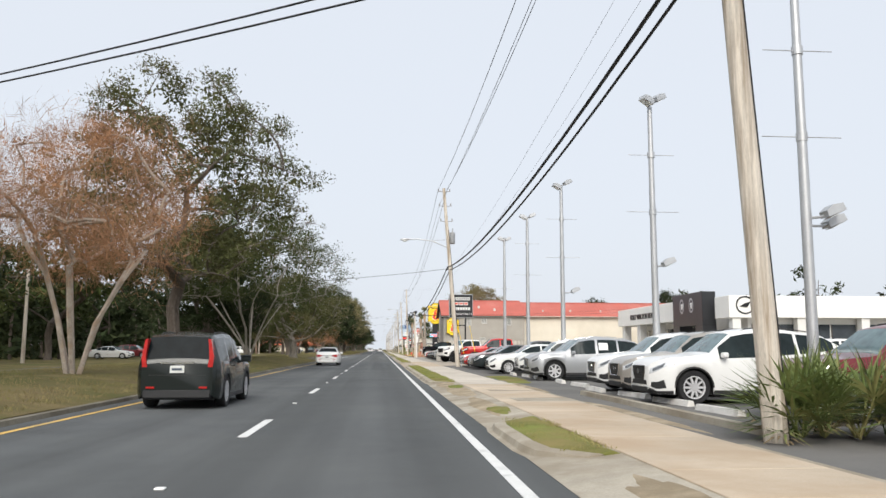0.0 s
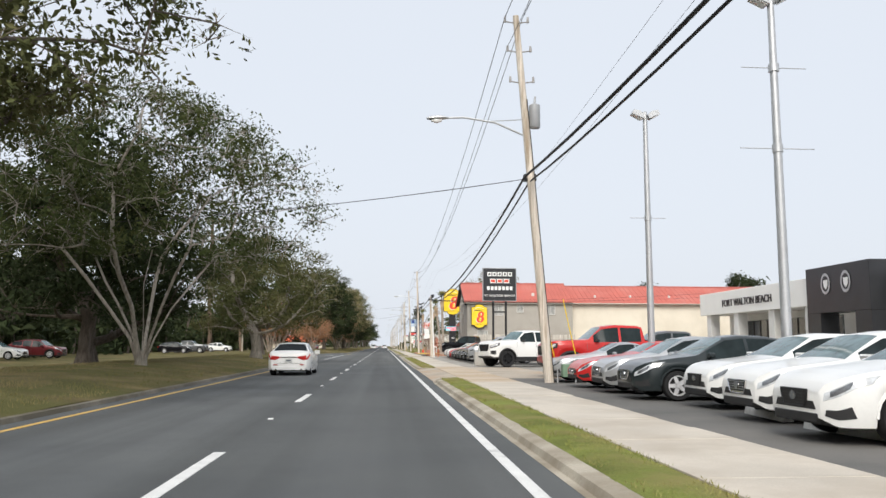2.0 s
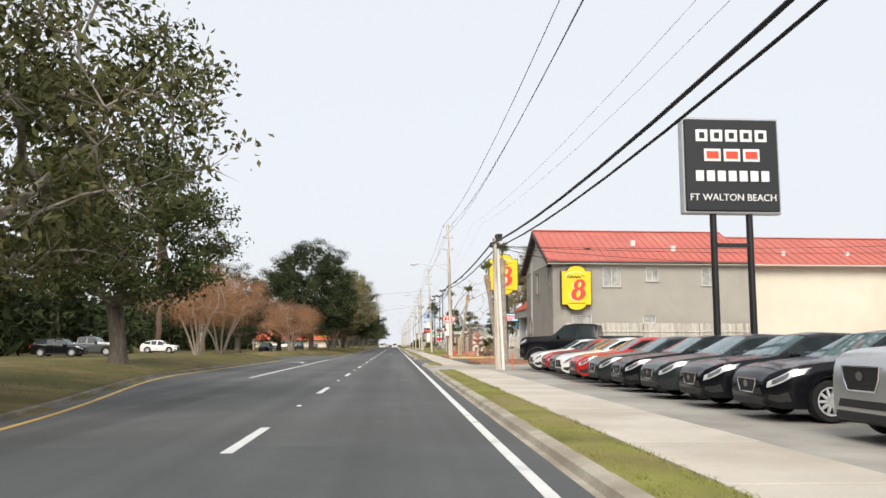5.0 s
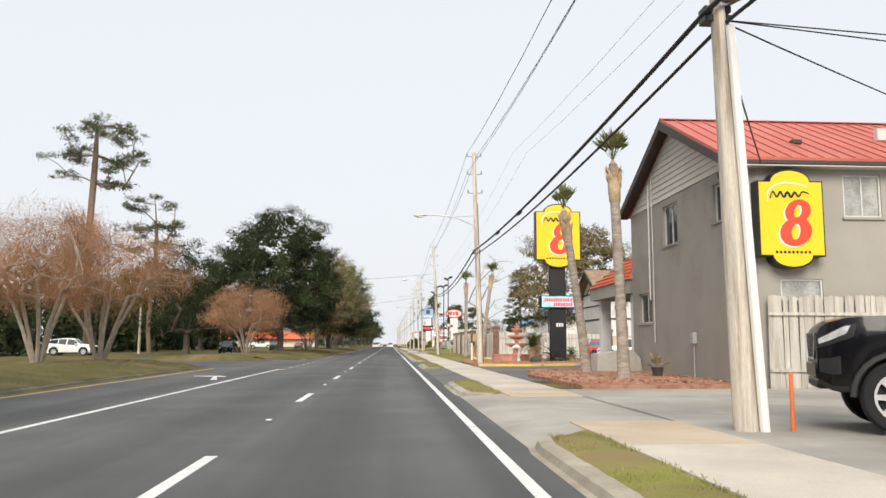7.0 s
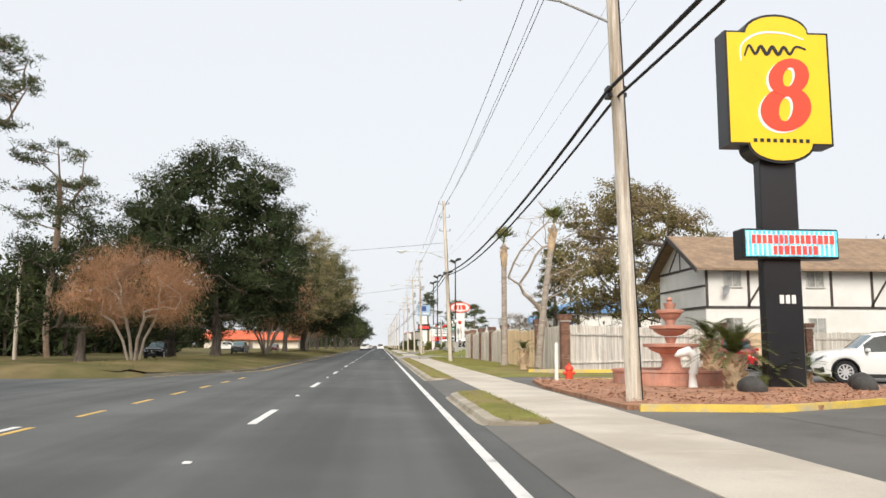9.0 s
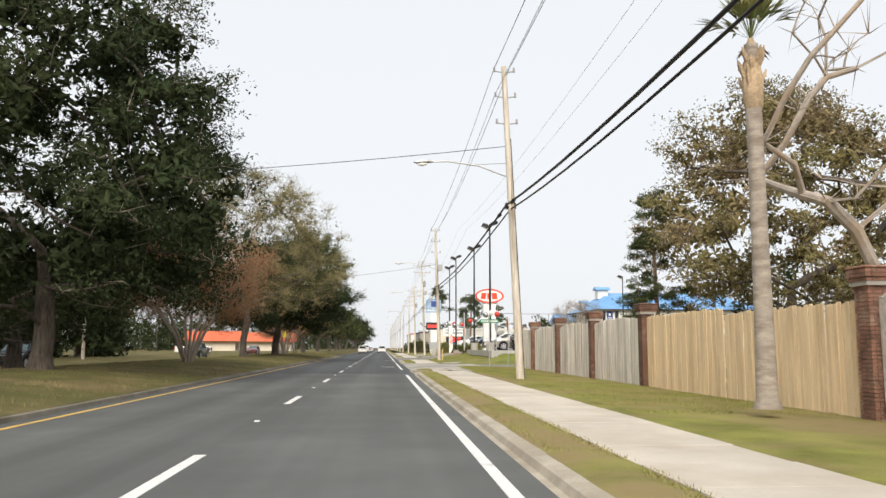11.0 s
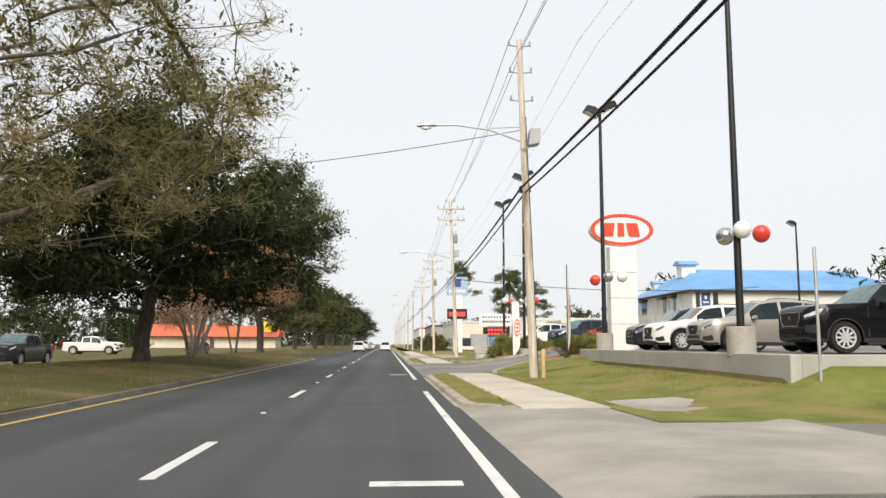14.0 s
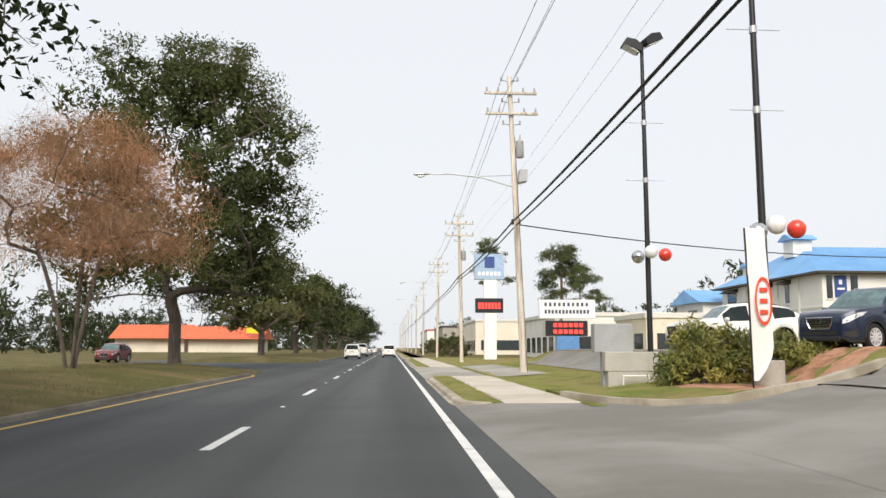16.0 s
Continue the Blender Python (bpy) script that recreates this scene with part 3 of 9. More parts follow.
M_PINEBARK = mat("pine_bark", (0.20, 0.14, 0.10), 0.95, vary=0.35, scale=3, fine=25, bump=0.9, stretch=(4, 4, 1.2))


def cards_mesh(centers, axes_u, axes_v, material, name, parent, label="", single=False):
    """Small leaf blades, each a bent pair of faces (far ones a single face), as one mesh."""
    n = len(centers)
    c, u, v = np.asarray(centers), np.asarray(axes_u), np.asarray(axes_v)
    w = np.cross(u, v)
    w /= np.linalg.norm(w, axis=1, keepdims=True) + 1e-9
    bend = np.linalg.norm(v, axis=1, keepdims=True) * 0.35
    verts = np.empty((n, 4, 3))
    verts[:, 0], verts[:, 1], verts[:, 2], verts[:, 3] = c - u, c - v + w * bend, c + u, c + v + w * bend
    me = bpy.data.meshes.new(name)
    k = np.arange(n) * 4
    if single:
        verts = np.stack([c - u, c + v * 1.4 - u * 0.2, c + u], 1)
        tris = (np.arange(n) * 3)[:, None] + np.arange(3)
    else:
        tris = np.stack([k, k + 1, k + 2, k, k + 2, k + 3], 1).reshape(-1, 3)
    me.from_pydata(verts.reshape(-1, 3).tolist(), [], tris.tolist())
    me.materials.append(material)
    ob = new(name, me)
    ob.parent = parent
    if label:
        ob["label"] = label
    return ob


def limbs_to(nodes, targets, bm, r_trunk, rs, sides=6, droop=0.0, tip=0.018):
    """Grow bent limbs from the nearest node of the skeleton to each target; thickness follows what each limb carries."""
    pos = [Vector(p) for p, _ in nodes]
    par = [q for _, q in nodes]
    leaf_nodes = []
    for t in targets:
        t = Vector(t)
        best = min(range(len(pos)), key=lambda i: (pos[i] - t).length + 0.35 * max(0.0, pos[i].z - t.z) * 2)
        a = pos[best]
        d = (t - a).length
        seg = max(2, int(d / 1.1) + 1)
        prev = best
        side = Vector((rs.uniform(-1, 1), rs.uniform(-1, 1), rs.uniform(-0.4, 0.9))) * d * 0.13
        for k in range(1, seg + 1):
            u = k / seg
            p = a.lerp(t, u) + side * math.sin(math.pi * u) + Vector((0, 0, -droop * d * u * u))
            pos.append(p), par.append(prev)
            prev = len(pos) - 1
        leaf_nodes.append(prev)
    load = [0.0] * len(pos)
    for i in leaf_nodes:
        j = i
        while j is not None and j >= 0:
            load[j] += 1.0
            j = par[j]
    top = max(load)
    rad = [max(tip, r_trunk * (w / top) ** 0.60) for w in load]
    children = {}
    for i, p in enumerate(par):
        if p is not None and p >= 0:
            children.setdefault(p, []).append(i)
    # chains
    starts = [i for i, p in enumerate(par) if p is None or p < 0]
    stack = [(None, s) for s in starts]
    while stack:
        frm, i = stack.pop()
        chain = ([frm] if frm is not None else []) + [i]
        while True:
            ch = children.get(chain[-1], [])
            if not ch:
                break
            ch = sorted(ch, key=lambda c: -rad[c])
            for c in ch[1:]:
                stack.append((chain[-1], c))
            chain.append(ch[0])
        if len(chain) > 1:
            rr = [rad[c] for c in chain]
            if frm is not None:
                rr[0] = min(rr[0], rr[1] * 1.25)
            add_ring_tube(bm, [pos[c] for c in chain], rr, sides if max(rr) > 0.06 else 4, cap=False)
    return [pos[i] for i in leaf_nodes]


def crown_points(rs, n, h0, h1, r, belly=0.32, taper=2.3):
    """Points through a lumpy crown between heights h0 and h1, widest at its belly, more of them near the outside."""
    out = []
    lumps = [(rs.uniform(0, 6.28), rs.uniform(0.1, 0.9), rs.uniform(0.74, 1.16)) for _ in range(9)]
    while len(out) < n:
        u, az = rs.uniform(0, 1), rs.uniform(0, 6.283)
        if u > belly:
            prof = math.sqrt(max(0.0, 1 - ((u - belly) / (1 - belly)) ** taper))
        else:
            prof = 0.62 + 0.38 * math.sin(math.pi / 2 * u / belly)
        if rs.random() > 0.25 + 0.75 * prof:
            continue
        k = 1.0
        for la, lu, ls in lumps:
            near = math.cos(az - la) * (1 - abs(u - lu) * 1.6)
            if near > 0.45:
                k *= ls ** ((near - 0.45) * 1.8)
        rho = rs.uniform(0.16, 1.0) ** 0.55
        out.append(Vector((math.cos(az) * r * prof * rho * k, math.sin(az) * r * prof * rho * k, h0 + (h1 - h0) * u * (0.86 + 0.14 * min(1.1, k)))))
    return out


def leaf_cloud(rs, tips, per, spread, size, squash=0.7, up=0.2):
    nr = np.random.RandomState(rs.randrange(1 << 30))
    tips = np.asarray([tuple(t) for t in tips])
    n = len(tips) * per
    base = np.repeat(tips, per, axis=0)
    off = nr.normal(0, 1, (n, 3))
    far = np.where(nr.uniform(0, 1, (n, 1)) < 0.07, 1.35, 1.0)
    off *= 1.6 * far * nr.uniform(0, 1, (n, 1)) ** 0.48 / (np.linalg.norm(off, axis=1, keepdims=True) + 1e-9)
    one = nr.uniform(0.6, 1.4, (len(tips), 1)) * nr.uniform(0.75, 1.25, (len(tips), 3))
    off *= np.repeat(one, per, axis=0)
    off *= np.array([spread, spread, spread * squash])
    c = base + off
    d = nr.normal(0, 1, (n, 3))
    d[:, 2] += up
    d /= np.linalg.norm(d, axis=1, keepdims=True)
    e = np.cross(d, nr.normal(0, 1, (n, 3)))
    e /= np.linalg.norm(e, axis=1, keepdims=True) + 1e-9
    s = size * nr.uniform(0.6, 1.3, (n, 1))
    return c, d * s, e * s * 0.42


def sprays(rs, tips, k, reach, squash=0.62):
    """From each branch end a few short shoots: their starts and ends."""
    nr = np.random.RandomState(rs.randrange(1 << 30))
    a = np.repeat(np.asarray([tuple(t) for t in tips]), k, axis=0)
    d = nr.normal(0, 1, a.shape)
    d /= np.linalg.norm(d, axis=1, keepdims=True) + 1e-9
    d *= reach * nr.uniform(0.3, 1.0, (len(a), 1)) * np.repeat(nr.uniform(0.7, 1.3, (len(tips), 1)), k, axis=0)
    d[:, 2] = d[:, 2] * squash + 0.12 * reach
    return a, a + d


def shoot_mesh(a, b, r, material, name, parent, label=""):
    """Slender tapering shoots, each a three-sided spike, as one mesh."""
    n = len(a)
    d = b - a
    u = np.cross(d, np.array([0.31, 0.52, 0.79]))
    u /= np.linalg.norm(u, axis=1, keepdims=True) + 1e-9
    w = np.cross(d, u)
    w /= np.linalg.norm(w, axis=1, keepdims=True) + 1e-9
    verts = np.stack([a + u * r, a - u * r * 0.5 + w * r * 0.87, a - u * r * 0.5 - w * r * 0.87, b], 1)
    k = np.arange(n) * 4
    tris = np.stack([k, k + 1, k + 3, k + 1, k + 2, k + 3, k + 2, k, k + 3], 1).reshape(-1, 3)
    me = bpy.data.meshes.new(name)
    me.from_pydata(verts.reshape(-1, 3).tolist(), [], tris.tolist())
    me.materials.append(material)
    ob = new(name, me)
    ob.parent = parent
    ob["kind"] = "stuff"
    if label:
        ob["label"] = label
    return ob


def leaf_clumps(rs, ends, per, radius, size, flat=0.7):
    """Leaves gathered tightly round the ends of shoots."""
    nr = np.random.RandomState(rs.randrange(1 << 30))
    n = len(ends) * per
    c = np.repeat(ends, per, axis=0)
    own = np.repeat(nr.uniform(0.6, 1.35, (len(ends), 1)), per, axis=0)
    c = c + nr.normal(0, 1, (n, 3)) * own * np.array([radius, radius, radius * flat])
    d = nr.normal(0, 1, (n, 3))
    d /= np.linalg.norm(d, axis=1, keepdims=True)
    e = np.cross(d, nr.normal(0, 1, (n, 3)))
    e /= np.linalg.norm(e, axis=1, keepdims=True) + 1e-9
    s = size * nr.uniform(0.6, 1.3, (n, 1))
    return c, d * s, e * s * 0.45


def oak(x, y, z, h, r, seed, label, leaf=None, bark=None, clusters=95, per=120, size=0.17, spread=0.62, fork=0.26, trunk=0.36, bare=0.0, category="tree", group="street trees", crown_low=0.30, twigs=10, inner=18, belly=0.32, taper=2.3, twig=None, stems=1):
    rs = random.Random(seed)
    t = thing("oak_tree", x, y, z, label, category, group, turn=rs.uniform(0, 360))
    bm = bmesh.new()
    hf = h * fork
    base = [((0, 0, -0.2), None), ((rs.uniform(-.1, .1), rs.uniform(-.1, .1), hf * 0.35), 0), ((rs.uniform(-.25, .25), rs.uniform(-.25, .25), hf * 0.7), 1), ((rs.uniform(-.4, .4), rs.uniform(-.4, .4), hf), 2)]
    for k in range(stems - 1):
        # further stems rise from the foot and lean outwards
        a, prev = 6.283 * (k + rs.uniform(-.25, .25)) / (stems - 1), 0
        for u in (0.25, 0.5, 0.75, 1.0):
            reach = r * 0.42 * u ** 1.3
            base.append(((math.cos(a) * reach + rs.uniform(-.12, .12), math.sin(a) * reach + rs.uniform(-.12, .12), h * 0.40 * u), prev))
            prev = len(base) - 1
    targets = sorted(crown_points(rs, clusters, h * crown_low, h * 0.96, r, belly, taper), key=lambda p: (p - Vector((0, 0, hf))).length)
    first = targets[::max(1, len(targets) // 12)]
    rest = [p for p in targets if p not in first]
    tips = limbs_to(base, first + rest, bm, trunk, rs, 8)
    # root flare
    add_ring_tube(bm, [(0, 0, -0.25), (0, 0, 0.15), (0, 0, 0.7)], [trunk * 1.7, trunk * 1.3, trunk * 0.98], 10, cap=False)
    part("trunk", bm, bark or M_BARK, t, smooth=True)
    leafy = [p for p in tips if rs.random() >= bare]
    far = size > 0.2
    a, b = sprays(rs, tips, max(2, twigs // 3), 1.15, 0.8)
    shoot_mesh(a, b, 0.016 if not far else 0.03, twig or M_TWIGGREY, "twig_growth", t)
    if twigs > 40:
        a, b = sprays(rs, b, 2, 0.75, 0.8)
        shoot_mesh(a, b, 0.010, twig or M_TWIGGREY, "fine_twig_growth", t)
    if leafy:
        # foliage in small clumps round the branch ends and between neighbours
        links = []
        for p in leafy:
            for q in sorted(leafy, key=lambda q: (q - p).length)[1:2]:
                links.append(p.lerp(q, rs.uniform(0.3, 0.6)))
        a, b = sprays(rs, leafy + links, 7 if not far else 4, spread * 1.6)
        c, u, v = leaf_clumps(rs, b, max(5, int(per * (0.092 if not far else 0.18))), 0.23 if not far else 0.34, size * 0.62)
        cards_mesh(c, u, v, leaf or M_LEAF, "crown", t, "crown of small evergreen leaves")
        if inner:
            mid = Vector((0, 0, h * (crown_low + 0.96) / 2))
            c, u, v = leaf_cloud(rs, [p.lerp(mid, 0.16) for p in leafy], inner * 2 if not far else inner, spread * (1.0 if inner > 20 else 0.8), 0.23 if inner > 20 and not far else 0.17 if not far else size * 1.6)
            cards_mesh(c, u, v, leaf or M_LEAF, "inner_foliage", t)["kind"] = "stuff"
    return t


def myrtle(x, y, z, h, r, seed, label, twig=None, stems=6, clusters=46, per=95, size=0.34, bark=None, group="crape myrtles", width=0.045):
    """A many-stemmed ornamental tree in winter: smooth stems fanning out into a dense head of brown twigs."""
    rs = random.Random(seed)
    t = thing("crape_myrtle", x, y, z, label, "tree", group, turn=rs.uniform(0, 360))
    tips = []
    pts = crown_points(rs, clusters, h * 0.42, h * 0.95, r)
    for k in range(stems):
        a = 2 * math.pi * (k + rs.uniform(-.3, .3)) / stems
        b = Vector((math.cos(a), math.sin(a), 0))
        foot, mid = b * rs.uniform(0.08, 0.25), b * r * rs.uniform(0.25, 0.4) + Vector((0, 0, h * rs.uniform(0.36, 0.48)))
        base = [((foot.x, foot.y, -0.1), None), (tuple(foot.lerp(mid, 0.4) + Vector((rs.uniform(-.1, .1), rs.uniform(-.1, .1), h * 0.05))), 0), (tuple(mid), 1)]
        mine = [p for p in pts if min(range(stems), key=lambda j: abs(math.remainder(math.atan2(p.y, p.x) - 2 * math.pi * j / stems, 2 * math.pi))) == k]
        if mine:
            bm = bmesh.new()
            tips += limbs_to(base, sorted(mine, key=lambda p: (p - mid).length), bm, 0.085 * min(1.0, h / 7.0), rs, 6, tip=0.010)
            part("stem", bm, bark or M_PALEBARK, t, smooth=True)
    c, u, v = leaf_cloud(rs, tips, int(per * 1.8), r * 0.19, size, 0.8, 0.9)
    cards_mesh(c, u, v * width, twig or M_TWIG, "twig_head", t, "dense head of bare reddish-brown twigs")["kind"] = "stuff"
    c, u, v = leaf_cloud(rs, tips, per // 5, r * 0.19, 0.07, 0.8, 0.2)
    cards_mesh(c, u, v, twig or M_TWIG, "seed_growth", t, "dry brown seed heads")["kind"] = "stuff"
    return t


def pine(x, y, z, h, r, seed, label, clusters=26, per=170, bare_to=0.62, size=0.22, group="pine trees", spread=0.75):
    rs = random.Random(seed)
    t = thing("pine_tree", x, y, z, label, "tree", group, turn=rs.uniform(0, 360))
    bm = bmesh.new()
    base = [((0, 0, -0.2), None)]
    for k in range(1, 9):
        base.append(((0.012 * h * math.sin(k * 0.8 + seed), 0.010 * h * math.cos(k * 0.6 + seed), h * 0.96 * k / 8), k - 1))
    pts = []
    for k in range(clusters):
        u = rs.uniform(0, 1)
        a = rs.uniform(0, 6.28)
        if bare_to > 0.6:
            u = round(u * 2.4) / 2.4 + rs.uniform(-0.12, 0.12)
            rr = r * (1 - 0.35 * abs(u - 0.55)) * rs.uniform(0.3, 1.0)
        else:
            rr = r * (1 - 0.6 * u) * rs.uniform(0.35, 1.0)
        pts.append(Vector((math.cos(a) * rr, math.sin(a) * rr, h * (bare_to + (0.98 - bare_to) * u))))
    tips = limbs_to(base, pts + [Vector((0, 0, h))], bm, 0.014 * h, rs, 7, tip=0.02)
    part("trunk", bm, M_PINEBARK, t, smooth=True)
    a, b = sprays(rs, tips, 6, spread * 1.25, 0.42)
    shoot_mesh(a, b, 0.03, M_PINEBARK, "twig_growth", t)
    c, u, v = leaf_clumps(rs, b, max(10, per // 4), spread * 0.30, size * 0.85, 0.55)
    cards_mesh(c, u, v * 0.4, M_NEEDLE, "crown", t, "open clumps of dark green needles")
    return t


def wood_patch(name, x0, x1, y0, y1, n, h, seed, label, leaf):
    """A far wood: trunks and crowns that nobody could count, as one mesh each."""
    rs = random.Random(seed)
    t = thing(name, 0, 0, 0, label, "trees", kind="stuff")
    bm = bmesh.new()
    tips = []
    for k in range(n):
        x, y, hh = rs.uniform(x0, x1), rs.uniform(y0, y1), h * rs.uniform(0.7, 1.15)
        add_ring_tube(bm, [(x, y, 0), (x + rs.uniform(-.4, .4), y, hh * 0.5), (x + rs.uniform(-.8, .8), y, hh * 0.85)], [0.2, 0.15, 0.06], 5, cap=False)
        for _ in range(16):
            a, q = rs.uniform(0, 6.28), rs.uniform(0.1, 1) ** 0.5
            tips.append(Vector((x + math.cos(a) * q * hh * 0.3, y + math.sin(a) * q * hh * 0.3, hh * rs.uniform(0.03, 1.0))))
    part("trunk_mass", bm, M_BARK, t, smooth=True)["kind"] = "stuff"
    c, u, v = leaf_cloud(rs, tips, 22, 1.1, 0.72, 0.75, 0.1)
    cards_mesh(c, u, v, leaf, "crown_mass", t, "", True)["kind"] = "stuff"
    return t


def med(x, y):
    return max(0.14, land(min(x, median_edge(y) - 0.5), y)) - 0.05


# median, from south to north
myrtle(-8.3, 28, med(-8.3, 28), 9.0, 4.6, 1, "bare crape myrtle with a broad reddish-brown head in the median", clusters=70, per=150)
myrtle(-11.5, 20, med(-11.5, 20), 8.0, 4.0, 14, "bare crape myrtle with reddish-brown twigs in the median")
oak(-9.7, 46.5, med(-10, 46), 17.9, 7.7, 2, "tall live oak with an open, thinly leaved crown in the median", M_LEAFOLIVE, clusters=240, per=125, size=0.15, bare=0.08, spread=0.62, crown_low=0.26, inner=14, twigs=22)
oak(-8.3, 64.5, med(-8, 64), 12.6, 7.8, 3, "live oak with pale forked stems in the median", M_LEAF, M_GREYBARK, clusters=230, per=110, size=0.13, crown_low=0.36, fork=0.40, trunk=0.20, inner=4, twigs=30, twig=M_GREYBARK, stems=7)
oak(-12.6, 70.0, med(-12, 70), 12.5, 6.0, 4, "dense dark live oak behind others in the median", M_LEAFDARK, clusters=120, per=130, size=0.15, crown_low=0.18, inner=24)
oak(-14.5, 76, med(-14, 76), 12.0, 7.0, 36, "dark live oak in the median", M_LEAFDARK, clusters=120, per=110, crown_low=0.14)
oak(-7.6, 91.0, med(-9, 91), 9.6, 6.4, 5, "green live oak with a rounded open crown in the median", M_LEAFOLIVE, M_GREYBARK, clusters=200, per=110, bare=0.08, size=0.15, crown_low=0.2, inner=8, twigs=20)
oak(-10.6, 113, med(-10.6, 113), 11.0, 5.0, 35, "green live oak in the median", M_LEAF, clusters=150, per=100, crown_low=0.24)
myrtle(-13.0, 146, med(-13, 146), 7.3, 4.2, 6, "bare brown crape myrtle with pale stems in the median", clusters=60, per=140)
myrtle(-13.4, 139.5, med(-13, 139), 7.0, 4.0, 7, "bare brown crape myrtle with pale stems in the median", clusters=56, per=140)
myrtle(-10.7, 175.5, med(-10.7, 175.5), 5.7, 3.7, 8, "small rounded crape myrtle with bare tan twigs in the median", clusters=60, per=150)
oak(-10.1, 193.6, med(-10, 193), 16.7, 8.9, 9, "large dense dark live oak in the median", M_LEAFDARK, clusters=260, per=190, size=0.125, crown_low=0.12, inner=34, belly=0.25, taper=2.0)
oak(-16.5, 206, med(-14, 206), 13.0, 8.4, 10, "large dense dark live oak in the median", M_LEAFDARK, clusters=170, per=120, crown_low=0.10)
oak(-21.5, 198, 0.1, 13.5, 7.0, 37, "dark live oak beside the opposite carriageway", M_LEAFDARK, clusters=120, per=110, crown_low=0.12)
myrtle(-8.6, 209.5, med(-8.6, 209.5), 7.6, 5.4, 11, "broad many-stemmed crape myrtle with bare russet twigs in the median", clusters=100, per=210, stems=8)
oak(-9.7, 234, med(-9.7, 233), 16.6, 10.6, 12, "tall live oak with a thin, half-bare crown in the median", M_LEAFOLIVE, clusters=420, per=50, size=0.13, bare=0.38, spread=0.6, crown_low=0.24, trunk=0.30, inner=3, twigs=80, twig=M_TWIGOLIVE)
oak(-9.0, 249.5, med(-9, 247), 12.8, 8.8, 13, "spreading dark live oak in the median", M_LEAFDARK, clusters=260, per=190, size=0.125, crown_low=0.2, inner=36, belly=0.25, taper=1.9)
myrtle(-9.4, 261, med(-9.4, 261), 5.8, 3.2, 15, "many-stemmed bare crape myrtle in the median", clusters=40, per=90, stems=8)
myrtle(-10.5, 267, med(-10.5, 267), 5.4, 3.0, 16, "many-stemmed bare crape myrtle in the median", clusters=40, per=90, stems=8)
myrtle(-9.8, 277, med(-9.8, 277), 9.8, 4.7, 18, "tall bare brown tree with a dense twiggy head in the median", clusters=80, per=190, stems=3, bark=M_BARK)
oak(-10.4, 294, 0.1, 20.9, 9.9, 19, "tall live oak with an uneven green crown in the median", M_LEAF, clusters=360, per=105, size=0.16, spread=0.62, crown_low=0.17, fork=0.2, inner=24, belly=0.22)
for k, (x, y, h, r, m) in enumerate(((-11, 330, 11, 7, M_LEAFOLIVE), (-10, 352, 12, 8, M_LEAF), (-10, 378, 13, 8, M_LEAFDARK), (-10.5, 405, 12, 8, M_LEAF), (-10, 440, 13, 9, M_LEAFDARK), (-9.5, 480, 13, 9, M_LEAFDARK), (-9.5, 530, 14, 10, M_LEAFDARK), (-9, 590, 15, 10, M_LEAFDARK))):
    oak(x, y, 0.1, h, r, 40 + k, "dark green live oak in the far median", m, clusters=80, per=52, size=0.28, spread=0.8)
# beyond the opposite carriageway
pine(-35.5, 205, 0, 30, 6.5, 21, "tall longleaf pine with a flat open crown", clusters=44, per=130, bare_to=0.72, size=0.27, spread=1.15)
pine(-30, 213, 0, 21, 5.0, 22, "longleaf pine with an open crown", clusters=26, per=120, bare_to=0.66, size=0.26, spread=1.1)
pine(-48, 190, 0, 26, 5.5, 23, "tall longleaf pine behind the trees", clusters=26, per=120, bare_to=0.7, size=0.26, spread=1.1)
for k, (x, y, h, r) in enumerate(((-31, 40, 14, 8), (-34, 62, 15, 9), (-33, 88, 15, 9), (-36, 112, 14, 9), (-33, 225, 14, 9), (-31, 246, 13, 8), (-36, 268, 14, 9))):
    oak(x, y, 0.05, h, r, 60 + k, "dark evergreen oak beyond the opposite carriageway", M_LEAFDARK if k % 2 else M_LEAF, clusters=80, per=56, size=0.30, spread=0.8, group="trees across the road")
wood_patch("wood_edge_west", -52, -34, -25, 290, 130, 10, 70, "dark undergrowth and small trees beyond the far side", M_LEAFDARK)
wood_patch("far_wood_west", -95, -46, -20, 190, 110, 15, 71, "dark wood of pines and oaks beyond the far side", M_LEAFDARK)
wood_patch("far_wood_northwest", -130, -60, 215, 420, 70, 14, 72, "dark wood beyond the shops on the far side", M_LEAFDARK)
wood_patch("far_wood_end", -60, -14, 620, 900, 60, 15, 73, "hazy dark trees at the far end of the road", M_LEAFDARK)
wood_patch("far_wood_east", 60, 130, 120, 520, 70, 15, 74, "dark trees behind the buildings", M_LEAFDARK)

# ---------- vehicles ----------
def paint(name, color, metal=0.0, rough=0.28, coat=0.45, spec=0.35):
    return mat("car_paint_" + name, color, rough, metal, vary=0.03, scale=1.0, fine=30, bump=0.0, coat=coat, spec=spec)


P_WHITE = paint("white", (0.78, 0.78, 0.76))
P_PEARL = paint("pearl", (0.70, 0.69, 0.65), 0.1)
P_SILVER = paint("silver", (0.46, 0.47, 0.48), 0.6, 0.32)
P_CHAMPAGNE = paint("champagne", (0.42, 0.39, 0.35), 0.5, 0.32)
P_NAVY = paint("navy", (0.018, 0.026, 0.055), 0.3)
P_BLACK = paint("black", (0.006, 0.006, 0.008), 0.0, 0.22, 0.22, 0.2)
P_DARKGREEN = paint("dark_green", (0.012, 0.016, 0.015), 0.1, 0.25, 0.3, 0.25)
P_CHARCOAL = paint("charcoal", (0.022, 0.029, 0.031), 0.2)
